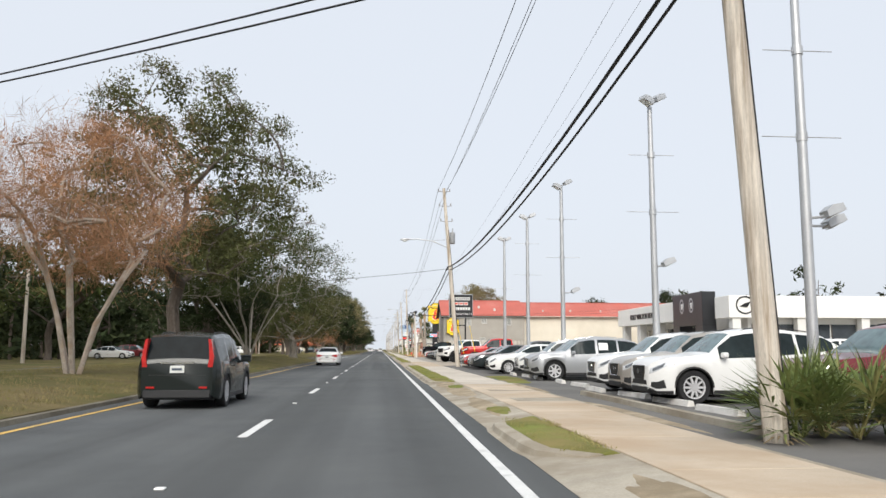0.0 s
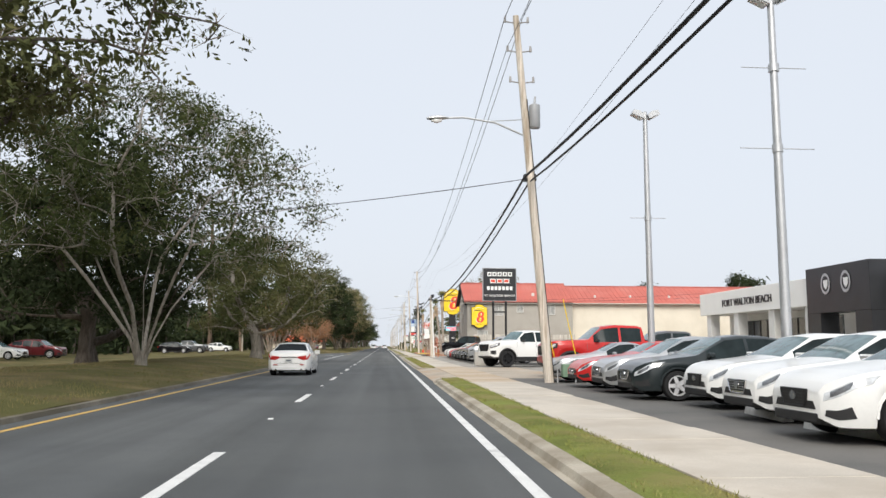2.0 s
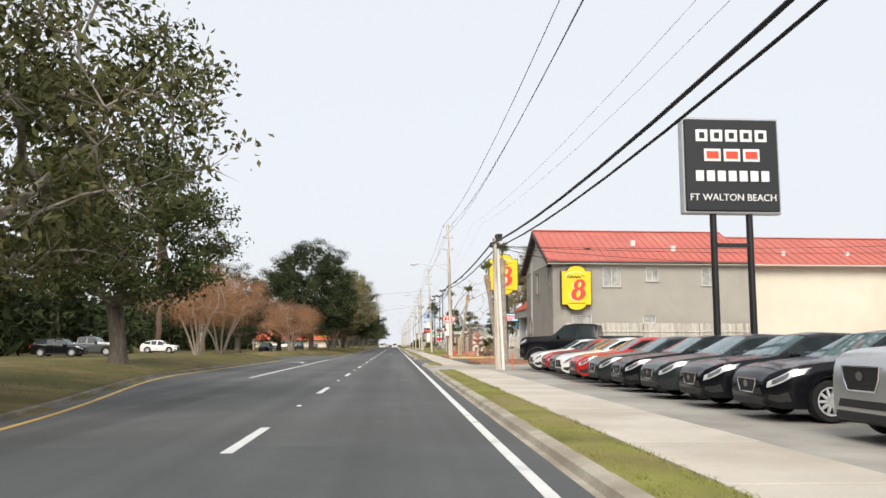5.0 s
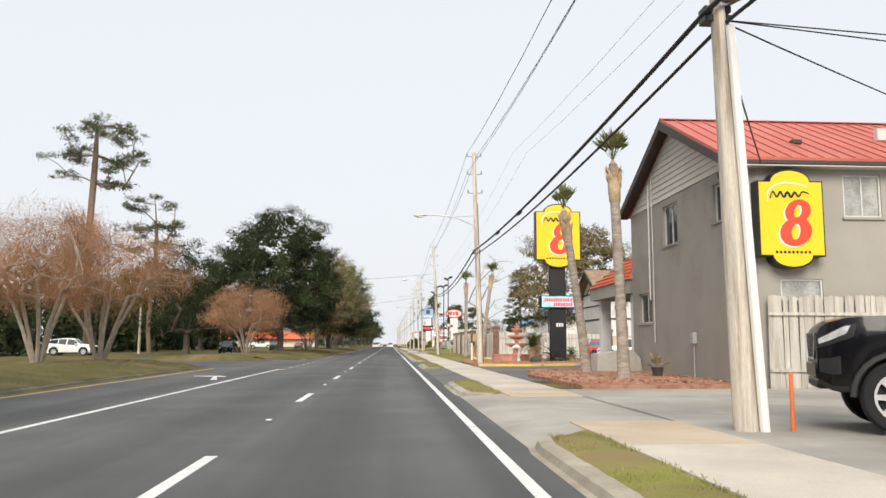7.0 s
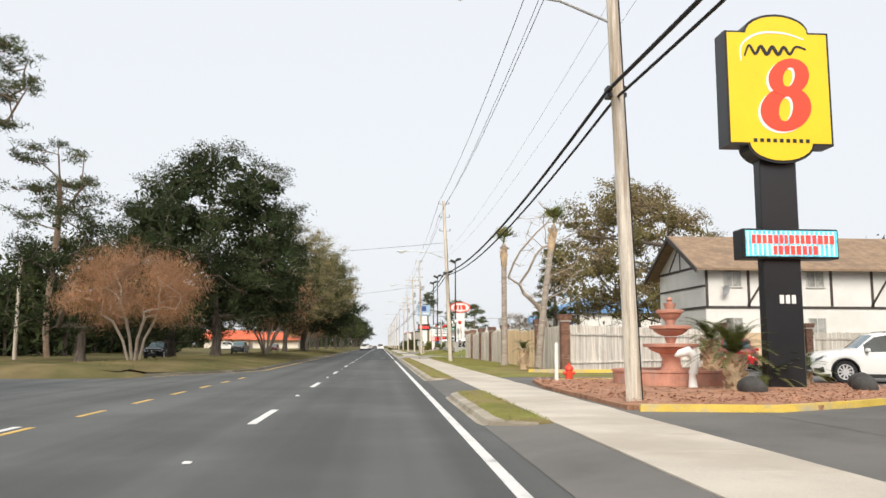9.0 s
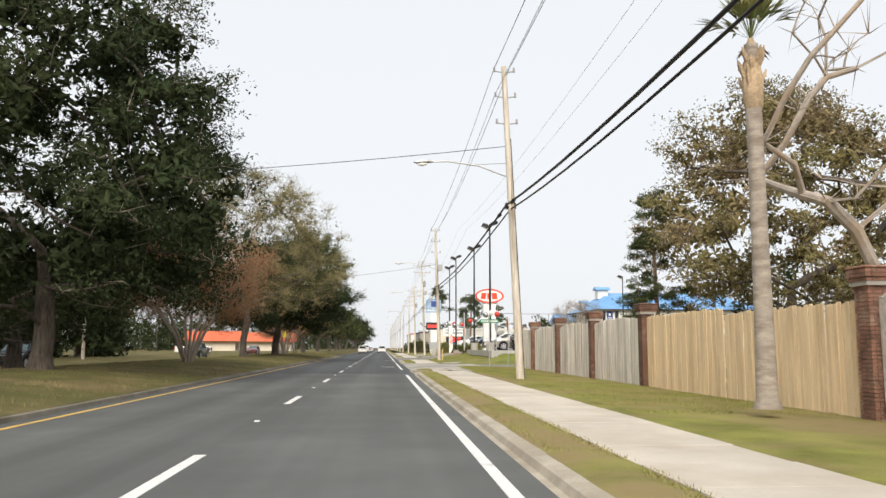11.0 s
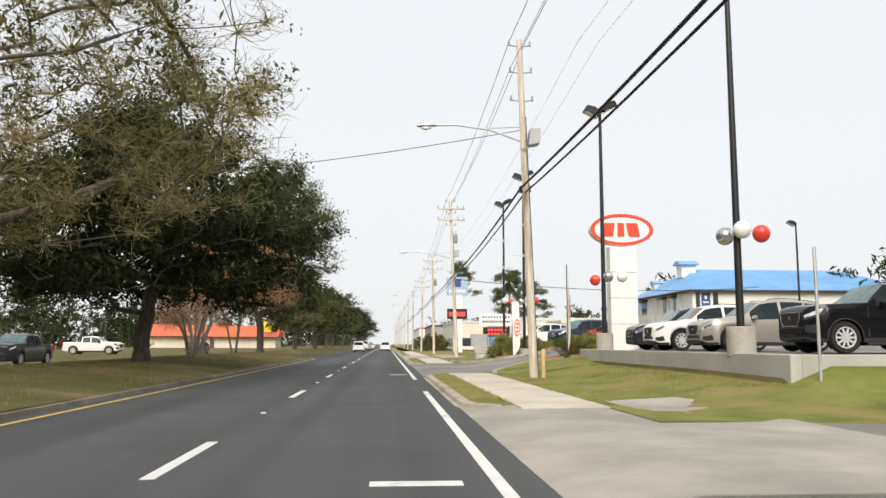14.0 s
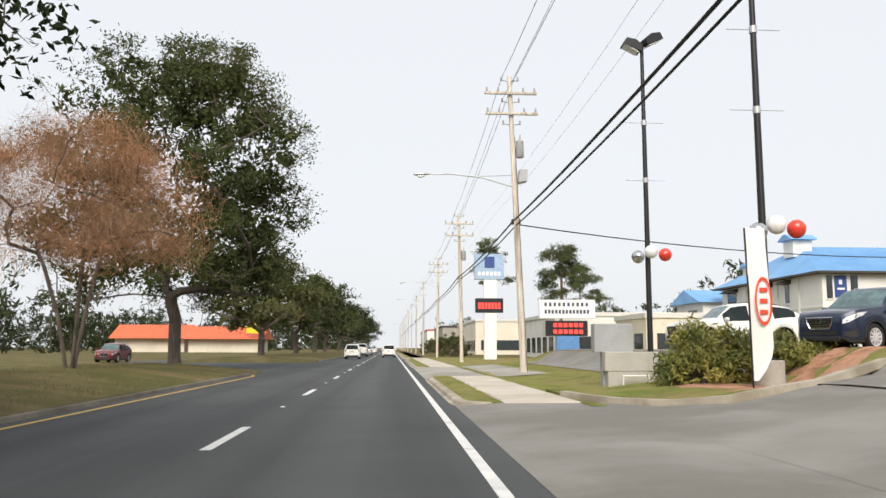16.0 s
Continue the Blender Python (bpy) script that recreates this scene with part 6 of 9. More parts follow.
# drops to the motel and the raised lot
P4 = POLES[3]
for tgt, r in (((13.5, 126.2, 6.6), 0.02), ((24, 126.2, 6.7), 0.014), ((46, 122, 7.5), 0.012), ((52, 121, 8.5), 0.012)):
    cable("service_drop", [pole_at(P4, 6.15), tgt], 0.5, r, M_WIRE, "black service cable from the pole")
cable("service_drop", [pole_at(POLES[7], 7.1), (43, 296, 7.6)], 1.0, 0.03, M_WIRE, "black service cable from the pole to the lot")
def on_cable(y):
    """Where the thick cable hangs above y."""
    for p, q, hang in zip(ALL, ALL[1:], SLACK):
        if p[1] <= y <= q[1]:
            a, b = pole_at(p, p[4]), pole_at(q, q[4])
            u = (y - p[1]) / (q[1] - p[1])
            return a.lerp(b, u) + Vector((-0.2, 0, -4 * hang * ((b - a).length / 45.0) ** 2 * u * (1 - u)))


for y in (131.5, 137.5, 192.6, 196.2):
    bm = bmesh.new()
    c = on_cable(y)
    add_ring_tube(bm, [c + Vector((0, d_, -0.03)) for d_ in (-0.4, -0.25, 0.25, 0.4)], [0.03, 0.075, 0.075, 0.03], 8)
    tagged(mesh_ob("cable_splice", bm, M_WIRE, None, "", True), "black splice case hanging on the telephone cable", "splice case")
floodlight(8.15 + 0.4, 282, 9.3, 0, "dark floodlight box on the utility pole", M_CAN, 1.3)
floodlight(7.75, 240, 8.9, 0, "dark floodlight box on the utility pole", M_CAN, 1.3)
floodlight(7.1, 113.9, 6.5, 20, "dark floodlight on top of the short pole", M_BLACKMETAL, 0.8)


# ---------- motel ----------
motel = thing("motel_building", 12.0, 124.9, 0.1, "two-storey grey painted brick motel with a red metal roof", "building")
W, D, HE = 12.8, 10.0, 6.45
M_WINPANE = mat("curtained_pane", (0.34, 0.34, 0.32), 0.12, vary=0.35, scale=2.0, fine=12, bump=0.0, spec=0.7)


def wall_with_holes(name, u0, u1, z0, z1, holes, axis, w0, w1, m, parent, label=""):
    """A wall between w0 and w1 in thickness with true openings: holes as (u0, u1, z0, z1)."""
    us = sorted({u0, u1, *[h[0] for h in holes], *[h[1] for h in holes]})
    zs = sorted({z0, z1, *[h[2] for h in holes], *[h[3] for h in holes]})
    rows = []
    for a, b in zip(us, us[1:]):
        for c, d in zip(zs, zs[1:]):
            mu, mz = (a + b) / 2, (c + d) / 2
            if any(h[0] < mu < h[1] and h[2] < mz < h[3] for h in holes):
                continue
            rows.append((w0, w1, a, b, c, d) if axis == "x" else (a, b, w0, w1, c, d))
    bm = bmesh.new()
    for r in rows:
        add_box(bm, *r)
    bmesh.ops.remove_doubles(bm, verts=bm.verts, dist=0.001)
    bmesh.ops.dissolve_limit(bm, angle_limit=0.01, verts=bm.verts, edges=bm.edges)
    return part(name, bm, m, parent, label)


def window(parent, axis, w, u0, u1, z0, z1, depth, pane_mat=None, split=True, out=-1):
    """A framed window set back in its opening; out: which way along the axis is outside."""
    def bx(a, b, c, d, e, f):
        lo, hi = min(e, f), max(e, f)
        return box(lo, hi, a, b, c, d) if axis == "x" else box(a, b, lo, hi, c, d)
    wi = w - out * depth
    fr = bmesh.new()
    t = 0.055
    for a, b, c, d in ((u0, u1, z0, z0 + t), (u0, u1, z1 - t, z1), (u0, u0 + t, z0 + t, z1 - t), (u1 - t, u1, z0 + t, z1 - t)):
        lo, hi = min(wi, wi + out * 0.06), max(wi, wi + out * 0.06)
        add_box(fr, *((lo, hi, a, b) if axis == "x" else (a, b, lo, hi)), c, d)
    win = part("window", fr, M_FRAME, parent, "pale window frame")
    n = 2 if split else 1
    for k in range(n):
        a, b = u0 + t + (u1 - u0 - 2 * t) * k / n, u0 + t + (u1 - u0 - 2 * t) * (k + 1) / n
        part("pane", bx(a + 0.012, b - 0.012, z0 + t, z1 - t, wi + out * 0.012, wi + out * 0.026), pane_mat or M_WINDOW, win)
    if split:
        m_ = (u0 + u1) / 2
        part("mullion", bx(m_ - 0.02, m_ + 0.02, z0 + t, z1 - t, wi, wi + out * 0.055), M_FRAME, win)
    part("sill", bx(u0 - 0.06, u1 + 0.06, z0 - 0.07, z0, w - out * 0.10, w + out * 0.06), M_GREYWALL, win)
    return win


gable_holes = [(4.75, 6.25, 4.75, 6.2), (0.95, 1.66, 4.95, 6.1), (7.65, 9.2, 2.05, 3.2)]
wall_with_holes("wall_west", 0.0, D, 0, HE, gable_holes, "x", 0.0, 0.28, M_GREYWALL, motel, "grey painted brick gable wall")
south_holes = [(3.2, 4.35, 4.9, 6.15), (6.0, 6.8, 5.25, 6.15), (1.2, 2.45, 2.5, 3.1), (5.7, 6.55, 2.6, 3.1), (9.6, 10.7, 5.0, 6.15)]
wall_with_holes("wall_south", 0.282, W, 0, HE, south_holes, "y", 0.0, 0.28, M_STUCCO, motel, "taupe stuccoed side wall")
part("wall_back", box(0.282, W, D - 0.28, D, 0, HE), M_STUCCO, motel)
part("wall_core", box(0.9, W, 0.9, D - 0.4, 0, HE), M_DARKTRIM, motel)
# painted brick courses on the gable wall
rows, rs = [], random.Random(8)
for c in range(86):
    z = 0.02 + c * 0.0745
    y = -0.19 * (c % 2) * 0.5
    while y < D:
        a, b = max(0.0, y + 0.005), min(D, y + 0.188)
        if b - a > 0.03 and not any(h[0] - .005 < b and a < h[1] + .005 and h[2] - .01 < z + 0.066 and z < h[3] + .01 for h in gable_holes):
            rows.append((-0.012 - rs.random() * 0.004, 0.004, a, b, z, z + 0.066))
        y += 0.193
for c in range(86):
    z = 0.02 + c * 0.0745
    x = 0.0 - 0.19 * (c % 2) * 0.5
    while x < 0.60:
        a, b = max(-0.012, x + 0.005), min(0.60, x + 0.188)
        if b - a > 0.03:
            rows.append((a, b, -0.012 - rs.random() * 0.004, 0.004, z, z + 0.066))
        x += 0.193
boxes_joined("bricks", rows, M_GREYWALL, motel, "grey painted brick courses")
for h in gable_holes:
    window(motel, "x", 0.0, *h, 0.16)
for k, h in enumerate(south_holes):
    window(motel, "y", 0.0, *h, 0.10, M_WINPANE, split=k in (0, 1, 4))
# gable siding
mid, top = D / 2, 2.45
part("gable", prism([(0, HE), (D, HE), (mid, HE + top)], "x", 0.02, 0.25), M_SIDING, motel)
for k in range(12):
    z0 = HE + k * 0.205
    w0 = (z0 - HE) / top * mid
    w1 = (min(z0 + 0.205, HE + top) - HE) / top * mid
    if D - 2 * w0 < 0.3:
        break
    bm = bmesh.new()
    vs = [(-0.045, w0, z0), (-0.045, D - w0, z0), (-0.012, D - w1, z0 + 0.2), (-0.012, w1, z0 + 0.2), (0.03, w0, z0), (0.03, D - w0, z0), (0.03, D - w1, z0 + 0.2), (0.03, w1, z0 + 0.2)]
    vv = [bm.verts.new(q) for q in vs]
    for f in ((0, 1, 2, 3), (7, 6, 5, 4), (0, 4, 5, 1), (1, 5, 6, 2), (2, 6, 7, 3), (3, 7, 4, 0)):
        bm.faces.new([vv[i] for i in f])
    part("siding_board", bm, M_SIDING, motel)


def seam_roof(parent, x0, x1, y0, y1, ze, zr, m, step=0.46, rib_h=0.035):
    """A gabled metal roof with its ridge along x, ribbed."""
    ym = (y0 + y1) / 2
    th = 0.10
    for sd, ya in ((1, y0), (-1, y1)):
        bm = bmesh.new()
        add_prism(bm, [(ya, ze), (ym, zr), (ym, zr - th), (ya, ze - th)] if sd > 0 else [(ya, ze), (ya, ze - th), (ym, zr - th), (ym, zr)], "x", x0, x1)
        bmesh.ops.recalc_face_normals(bm, faces=bm.faces)
        rf = part("roof", bm, m, parent, "ribbed red metal roof slope")
        L = math.hypot(ym - y0, zr - ze)
        rib = shared("rib", box(-0.018, 0.018, 0, L, 0, rib_h), m)
        ang = math.degrees(math.atan2(zr - ze, ym - y0))
        n = int((x1 - x0) / step)
        for k in range(n + 1):
            x = x0 + 0.03 + (x1 - x0 - 0.06) * k / n
            piece("rib", rib, rf, x, ya, ze, 0 if sd > 0 else 180, ang if sd > 0 else ang)
    part("ridge_cap", prism([(ym - 0.2, zr - 0.03), (ym, zr + 0.06), (ym + 0.2, zr - 0.03)], "x", x0, x1), m, parent)


seam_roof(motel, -0.42, W + 0.1, -0.40, D + 0.40, 6.55, 9.15, M_REDROOF)
for sd in (1, -1):
    ya, ym = (-0.40, D / 2) if sd > 0 else (D + 0.40, D / 2)
    part("barge_board", prism([(ya, 6.24), (ya, 6.5), (ym, 9.08), (ym, 8.78)] if sd > 0 else [(ya, 6.24), (ym, 8.78), (ym, 9.08), (ya, 6.5)], "x", -0.47, -0.40), M_DARKTRIM, motel)
for sd in (1, -1):
    ya, ym = (-0.40, D / 2) if sd > 0 else (D + 0.40, D / 2)
    part("overhang_lining", prism([(ya, 6.40), (ya, 6.46), (ym, 9.05), (ym, 8.99)] if sd > 0 else [(ya, 6.40), (ym, 8.99), (ym, 9.05), (ya, 6.46)], "x", -0.43, -0.02), M_DARKTRIM, motel)
part("gutter", box(-0.4, W, -0.43, -0.30, 6.34, 6.47, 0.02), M_DARKTRIM, motel)
part("soffit", box(-0.4, W, -0.4, 0.0, 6.30, 6.34), M_SIDING, motel)
for y, z0, z1 in ((7.6, 2.9, 7.3), (7.2, 1.3, 7.5)):
    part("conduit", tube([(-0.07, y, z0), (-0.07, y, z1)], 0.035 if y > 7.4 else 0.02, 8), M_FRAME, motel, smooth=True)
part("meter_box", box(-0.16, 0.0, 3.28, 3.53, 1.25, 1.62, 0.02), M_CAN, motel)
part("meter_pipe", tube([(-0.08, 3.40, 0), (-0.08, 3.40, 1.25)], 0.022, 8), M_CAN, motel)
for x, y in ((5.8, 2.1), (2.6, 1.4), (8.2, 1.2)):
    zz = 6.55 + (y + 0.40) / (D / 2 + 0.40) * 2.6
    part("vent", box(x - 0.16, x + 0.16, y - 0.12, y + 0.12, zz - 0.02, zz + (0.12 if x < 3 else 0.38), 0.02), M_DARKTRIM if x < 3 else M_FRAME, motel)
part("flood_lamp", box(-0.32, -0.05, 0.15, 0.55, 6.1, 6.3, 0.04), M_BLACKMETAL, motel)

annex = thing("motel_annex", 24.8, 126.4, 0.1, "long cream-walled motel wing with a red metal roof", "building")
part("wall", box(0, 27, 0, 9.3, 0, 6.45), M_CREAM, annex)
seam_roof(annex, 0.12, 27.5, -0.65, 9.95, 6.5, 8.95, M_REDROOF, step=0.6)
part("gutter", box(0, 27.5, -0.72, -0.6, 6.38, 6.47, 0.02), M_SIDING, annex)
for x in (3.5, 8, 13, 19):
    part("vent", box(x - 0.12, x + 0.12, 1.0, 1.25, 7.1, 7.55, 0.02), M_FRAME, annex)

# carport in front of the motel's office
port = thing("entrance_canopy", 12.45, 136.0, 0.25, "motel drive-through canopy with an orange hipped roof", "canopy")
bm = bmesh.new()
a = [(-0.3, 0.1, 3.85), (-0.3, 7.1, 3.85), (9, 7.1, 3.85), (9, 0.1, 3.85)]
r0, r1 = (1.9, 3.6, 5.85), (9, 3.6, 5.85)
vv = [bm.verts.new(q) for q in a + [r0, r1]]
for f in ((0, 1, 4), (1, 2, 5, 4), (0, 4, 5, 3), (2, 3, 5), (3, 2, 1, 0)):
    bm.faces.new([vv[i] for i in f])
bmesh.ops.recalc_face_normals(bm, faces=bm.faces)
hip = part("roof", bm, M_ORANGEROOF, port, "orange tiled hipped roof")
for k in range(9):
    u = (k + 0.5) / 9
    z = 3.85 + 2.0 * u
    x = -0.3 + 2.2 * u
    part("tile_course", box(x - 0.05, x + 0.03, 0.1 + 3.5 * u, 7.1 - 3.5 * u, z - 0.02, z + 0.05), M_ORANGEROOF, hip)
part("fascia", box(-0.2, 9, 0.2, 7.0, 3.25, 3.84), M_STUCCO, port)
for x, y in ((0.35, 0.9), (0.35, 6.2), (5.5, 6.2)):
    part("column", box(x - 0.24, x + 0.24, y - 0.24, y + 0.24, 0.3, 3.25, 0.02), M_WHITEWALL, port)
    part("plinth", box(x - 0.36, x + 0.36, y - 0.36, y + 0.36, 0, 0.3, 0.02), M_WHITEWALL, port)
office = thing("motel_office", 17.8, 136.0, 0.1, "low motel office wall behind the canopy", "building")
part("wall", box(0, 10, 0, 9, 0, 4.0), M_STUCCO, office)
part("doorway", box(-0.04, 0.0, 2.5, 5.0, 0, 2.4), M_WINDOW, office)


# ---------- motel signs ----------
M_SIGNBLACK = mat("sign_black", (0.012, 0.012, 0.014), 0.4, vary=0.1, scale=2, fine=20, bump=0.0)


def plaque_outline(w, h):
    """A rectangle with a domed top and foot."""
    a, b = w / 2, h / 2
    body = b * 0.76
    out = [(-a, -body), (-a * 0.62, -body)]
    out += [(a * 0.62 * math.cos(t), -body + (b - body) * math.sin(t) * 1.0) for t in (math.pi + math.pi * k / 12 for k in range(1, 12))]
    out += [(a * 0.62, -body), (a, -body), (a, body), (a * 0.62, body)]
    out += [(a * 0.62 * math.cos(t), body + (b - body) * math.sin(t)) for t in (math.pi * k / 12 for k in range(1, 12))]
    out += [(-a * 0.62, body), (-a, body)]
    return out


def ribbon(pts, w, y0, y1):
    """A flat brush stroke through (x, z) points, its width swelling in the middle."""
    fine = []
    for i in range(len(pts) - 1):
        p0, p1, p2, p3 = (Vector(pts[max(0, min(len(pts) - 1, j))]) for j in (i - 1, i, i + 1, i + 2))
        for s in range(6):
            u = s / 6
            q = 0.5 * (2 * p1 + (p2 - p0) * u + (2 * p0 - 5 * p1 + 4 * p2 - p3) * u * u + (3 * p1 - p0 - 3 * p2 + p3) * u ** 3)
            fine.append((q.x, q.y))
    pts = fine + [tuple(pts[-1])]
    bm = bmesh.new()
    n = len(pts)
    lo, hi = [], []
    for i, (x, z) in enumerate(pts):
        a, b = pts[max(0, i - 1)], pts[min(n - 1, i + 1)]
        d = Vector((b[0] - a[0], b[1] - a[1])).normalized()
        k = w * (0.45 + 0.55 * math.sin(math.pi * (i + 0.5) / n))
        lo.append((x - d.y * k, z + d.x * k))
        hi.append((x + d.y * k, z - d.x * k))
    ring = lo + hi[::-1]
    va = [bm.verts.new((x, y0, z)) for x, z in ring]
    for i in range(n - 1):
        bm.faces.new((va[i], va[i + 1], va[2 * n - 2 - i], va[2 * n - 1 - i]))
    bmesh.ops.recalc_face_normals(bm, faces=bm.faces)
    r = bmesh.ops.extrude_face_region(bm, geom=bm.faces[:])
    for v in [g for g in r["geom"] if isinstance(g, bmesh.types.BMVert)]:
        v.co.y = y1
    bmesh.ops.recalc_face_normals(bm, faces=bm.faces)
    return bm


def motel_plaque(parent, w, h, y):
    """The yellow plaque's face, drawn in plain shapes, looking to -y."""
    k = w / 2.9
    part("rim", prism(plaque_outline(w, h), "y", y, y + 0.10), M_SIGNBLACK, parent, "black rim")
    face = part("sign_face", prism([(u * 0.955, v * 0.965) for u, v in plaque_outline(w, h)], "y", y - 0.02, y + 0.02), M_YELLOW, parent, "yellow sign face")
    # two stacked red rings on white shadows
    for m, dx, dz, d, s in ((M_WHITESIGN, -0.07, -0.05, 0.028, 1.0), (M_RED, 0, 0, 0.036, 1.0)):
        for cz, rx, rz, hx, hz in ((0.30, 0.56, 0.52, 0.16, 0.27), (-0.58, 0.70, 0.62, 0.19, 0.34)):
            bm = bmesh.new()
            n = 36
            cx = 0.16 + (0.12 if cz > 0 else 0.0)
            f = d + (0.006 if cz > 0 else 0.0)
            outer = [bm.verts.new(((cx + dx + rx * math.cos(t) + 0.10 * math.sin(t)) * k, y - f, (cz + dz + rz * math.sin(t)) * k)) for t in (2 * math.pi * q / n for q in range(n))]
            inner = [bm.verts.new(((cx + dx + hx * math.cos(t) + 0.06 * math.sin(t)) * k, y - f, (cz + dz + hz * math.sin(t)) * k)) for t in (2 * math.pi * q / n for q in range(n))]
            for q in range(n):
                bm.faces.new((outer[q], outer[(q + 1) % n], inner[(q + 1) % n], inner[q]))
            r = bmesh.ops.extrude_face_region(bm, geom=bm.faces[:])
            for v in [g for g in r["geom"] if isinstance(g, bmesh.types.BMVert)]:
                v.co.y += 0.012
            bmesh.ops.recalc_face_normals(bm, faces=bm.faces)
            part("red_ring" if m is M_RED else "white_shadow", bm, m, face)
    # black brush strokes above
    strokes = [[(-0.92, 0.86), (-0.78, 1.16), (-0.62, 0.92), (-0.46, 1.14), (-0.30, 0.92), (-0.14, 1.13), (0.02, 0.92), (0.18, 1.13), (0.34, 0.94), (0.52, 1.15), (0.80, 1.08)]]
    for s in strokes:
        part("brush_stroke", ribbon([(x * k, z * k) for x, z in s], 0.048 * k, y - 0.024, y - 0.034), M_SIGNBLACK, face)
    part("swoosh", ribbon([(-1.02 * k, 0.72 * k), (-0.98 * k, 1.18 * k), (-0.5 * k, 1.50 * k), (0.2 * k, 1.52 * k), (0.75 * k, 1.36 * k)], 0.030 * k, y - 0.022, y - 0.028), M_WHITESIGN, face)
    for q in range(9):
        x = -0.72 + q * 0.18
        part("letter_bar", box((x - 0.05) * k, (x + 0.05) * k, y - 0.03, y - 0.02, -1.50 * k, -1.40 * k), M_SIGNBLACK, face)


pylon = thing("motel_pylon_sign", 12.55, 152.2, 0.1, "tall yellow motel sign on a black post", "sign")
part("post", box(-0.54, 0.47, -0.18, 0.18, 0, 6.6, 0.03), M_BLACKPANEL, pylon, "black rectangular post")
w, h = 2.85, 4.05
part("cabinet", prism([(u, v + 7.98) for u, v in plaque_outline(w, h)], "y", -0.26, 0.24), M_SIGNBLACK, pylon, "black sign cabinet")
holder = new("face")
holder.parent = pylon
holder.matrix_local = pose(0, -0.36, 7.98)
motel_plaque(holder, w, h, 0)
part("board", box(-1.17, 1.42, -0.34, 0.20, 3.46, 4.24, 0.03), M_SIGNBLACK, pylon, "black message board")
M_LED = mat("message_board_blue", (0.10, 0.52, 0.72), 0.3, vary=0.5, scale=3.0, fine=40, bump=0.0, emit=0.5)
M_LEDRED = mat("message_board_red", (0.80, 0.06, 0.05), 0.3, vary=0.2, scale=5.0, fine=40, bump=0.0, emit=0.8)
part("screen", box(-1.08, 1.37, -0.36, -0.343, 3.52, 4.19), M_LED, pylon, "lit blue message screen")
rs = random.Random(3)
for k in range(19):
    part("screen_bar", box(-1.05 + 0.127 * k, -1.00 + 0.127 * k, -0.368, -0.359, 3.54, 4.17), M_WHITESIGN, pylon)
for row, z in ((0, 3.94), (1, 3.66)):
    x = -0.92 if row == 0 else -0.35
    while x < (1.25 if row == 0 else 0.75):
        wq = rs.uniform(0.08, 0.13)
        part("message_bar", box(x, x + wq, -0.378, -0.367, z - 0.09, z + 0.13), M_LEDRED, pylon)
        x += wq + 0.045
for k in range(3):
    part("number_bar", box(-0.16 + 0.16 * k, -0.05 + 0.16 * k, -0.195, -0.178, 2.32, 2.54), M_WHITESIGN, pylon)
wallsign = thing("motel_wall_sign", 13.40, 124.74, 4.88, "yellow plaque sign on the motel's side wall", "sign")
part("cabinet", prism(plaque_outline(1.92, 2.84), "y", -0.14, 0.16), M_SIGNBLACK, wallsign, "black sign cabinet")
holder = new("face")
holder.parent = wallsign
holder.matrix_local = pose(0, -0.25, 0)
motel_plaque(holder, 1.92, 2.84, 0)
# fence beside the motel
M_PALEFENCE = mat("pale_fence_wood", (0.50, 0.47, 0.42), 0.9, vary=0.25, scale=1.5, fine=25, bump=0.4, stretch=(5, 5, 0.4), second=(0.36, 0.32, 0.27), spread=0.5, rand=0.10, world=True)


def board_fence(x0, y0, x1, y1, top, m, label, parent=None, z=None, rail=True, seed=0, group="wooden fences", arch=0.0):
    """Upright boards between two points, with two rails behind them."""
    d = Vector((x1 - x0, y1 - y0, 0))
    n = max(2, int(d.length / 0.15))
    ang = math.degrees(math.atan2(d.y, d.x))
    zz = verge(x0, y0) if z is None else z
    t = parent or thing("wooden_fence", x0, y0, zz, label, "fence", group, ang)
    rs = random.Random(seed)
    bm = bmesh.new()
    add_prism(bm, [(-0.070, 0), (0.070, 0), (0.070, top + arch - 0.03), (0.045, top + arch), (-0.045, top + arch), (-0.070, top + arch - 0.03)], "y", -0.011, 0.011)
    bmesh.ops.recalc_face_normals(bm, faces=bm.faces)
    me = shared("board", bm, m)
    for k in range(n):
        u = (k + 0.5) / n
        piece("board", me, t, d.length * u, rs.uniform(-0.008, 0.008), rs.uniform(-0.03, 0.03) - 0.02 - arch * (1 - math.sin(math.pi * u)), rs.uniform(-1.5, 1.5), 0, rs.uniform(-0.7, 0.7))
    if rail:
        for f in (0.2, 0.8):
            part("rail", box(0, d.length, -0.07, -0.025, top * f - 0.045, top * f + 0.045), m, t)
    return t


board_fence(12.66, 124.68, 25, 124.68, 2.62, M_PALEFENCE, "pale weathered board fence beside the motel", seed=5)

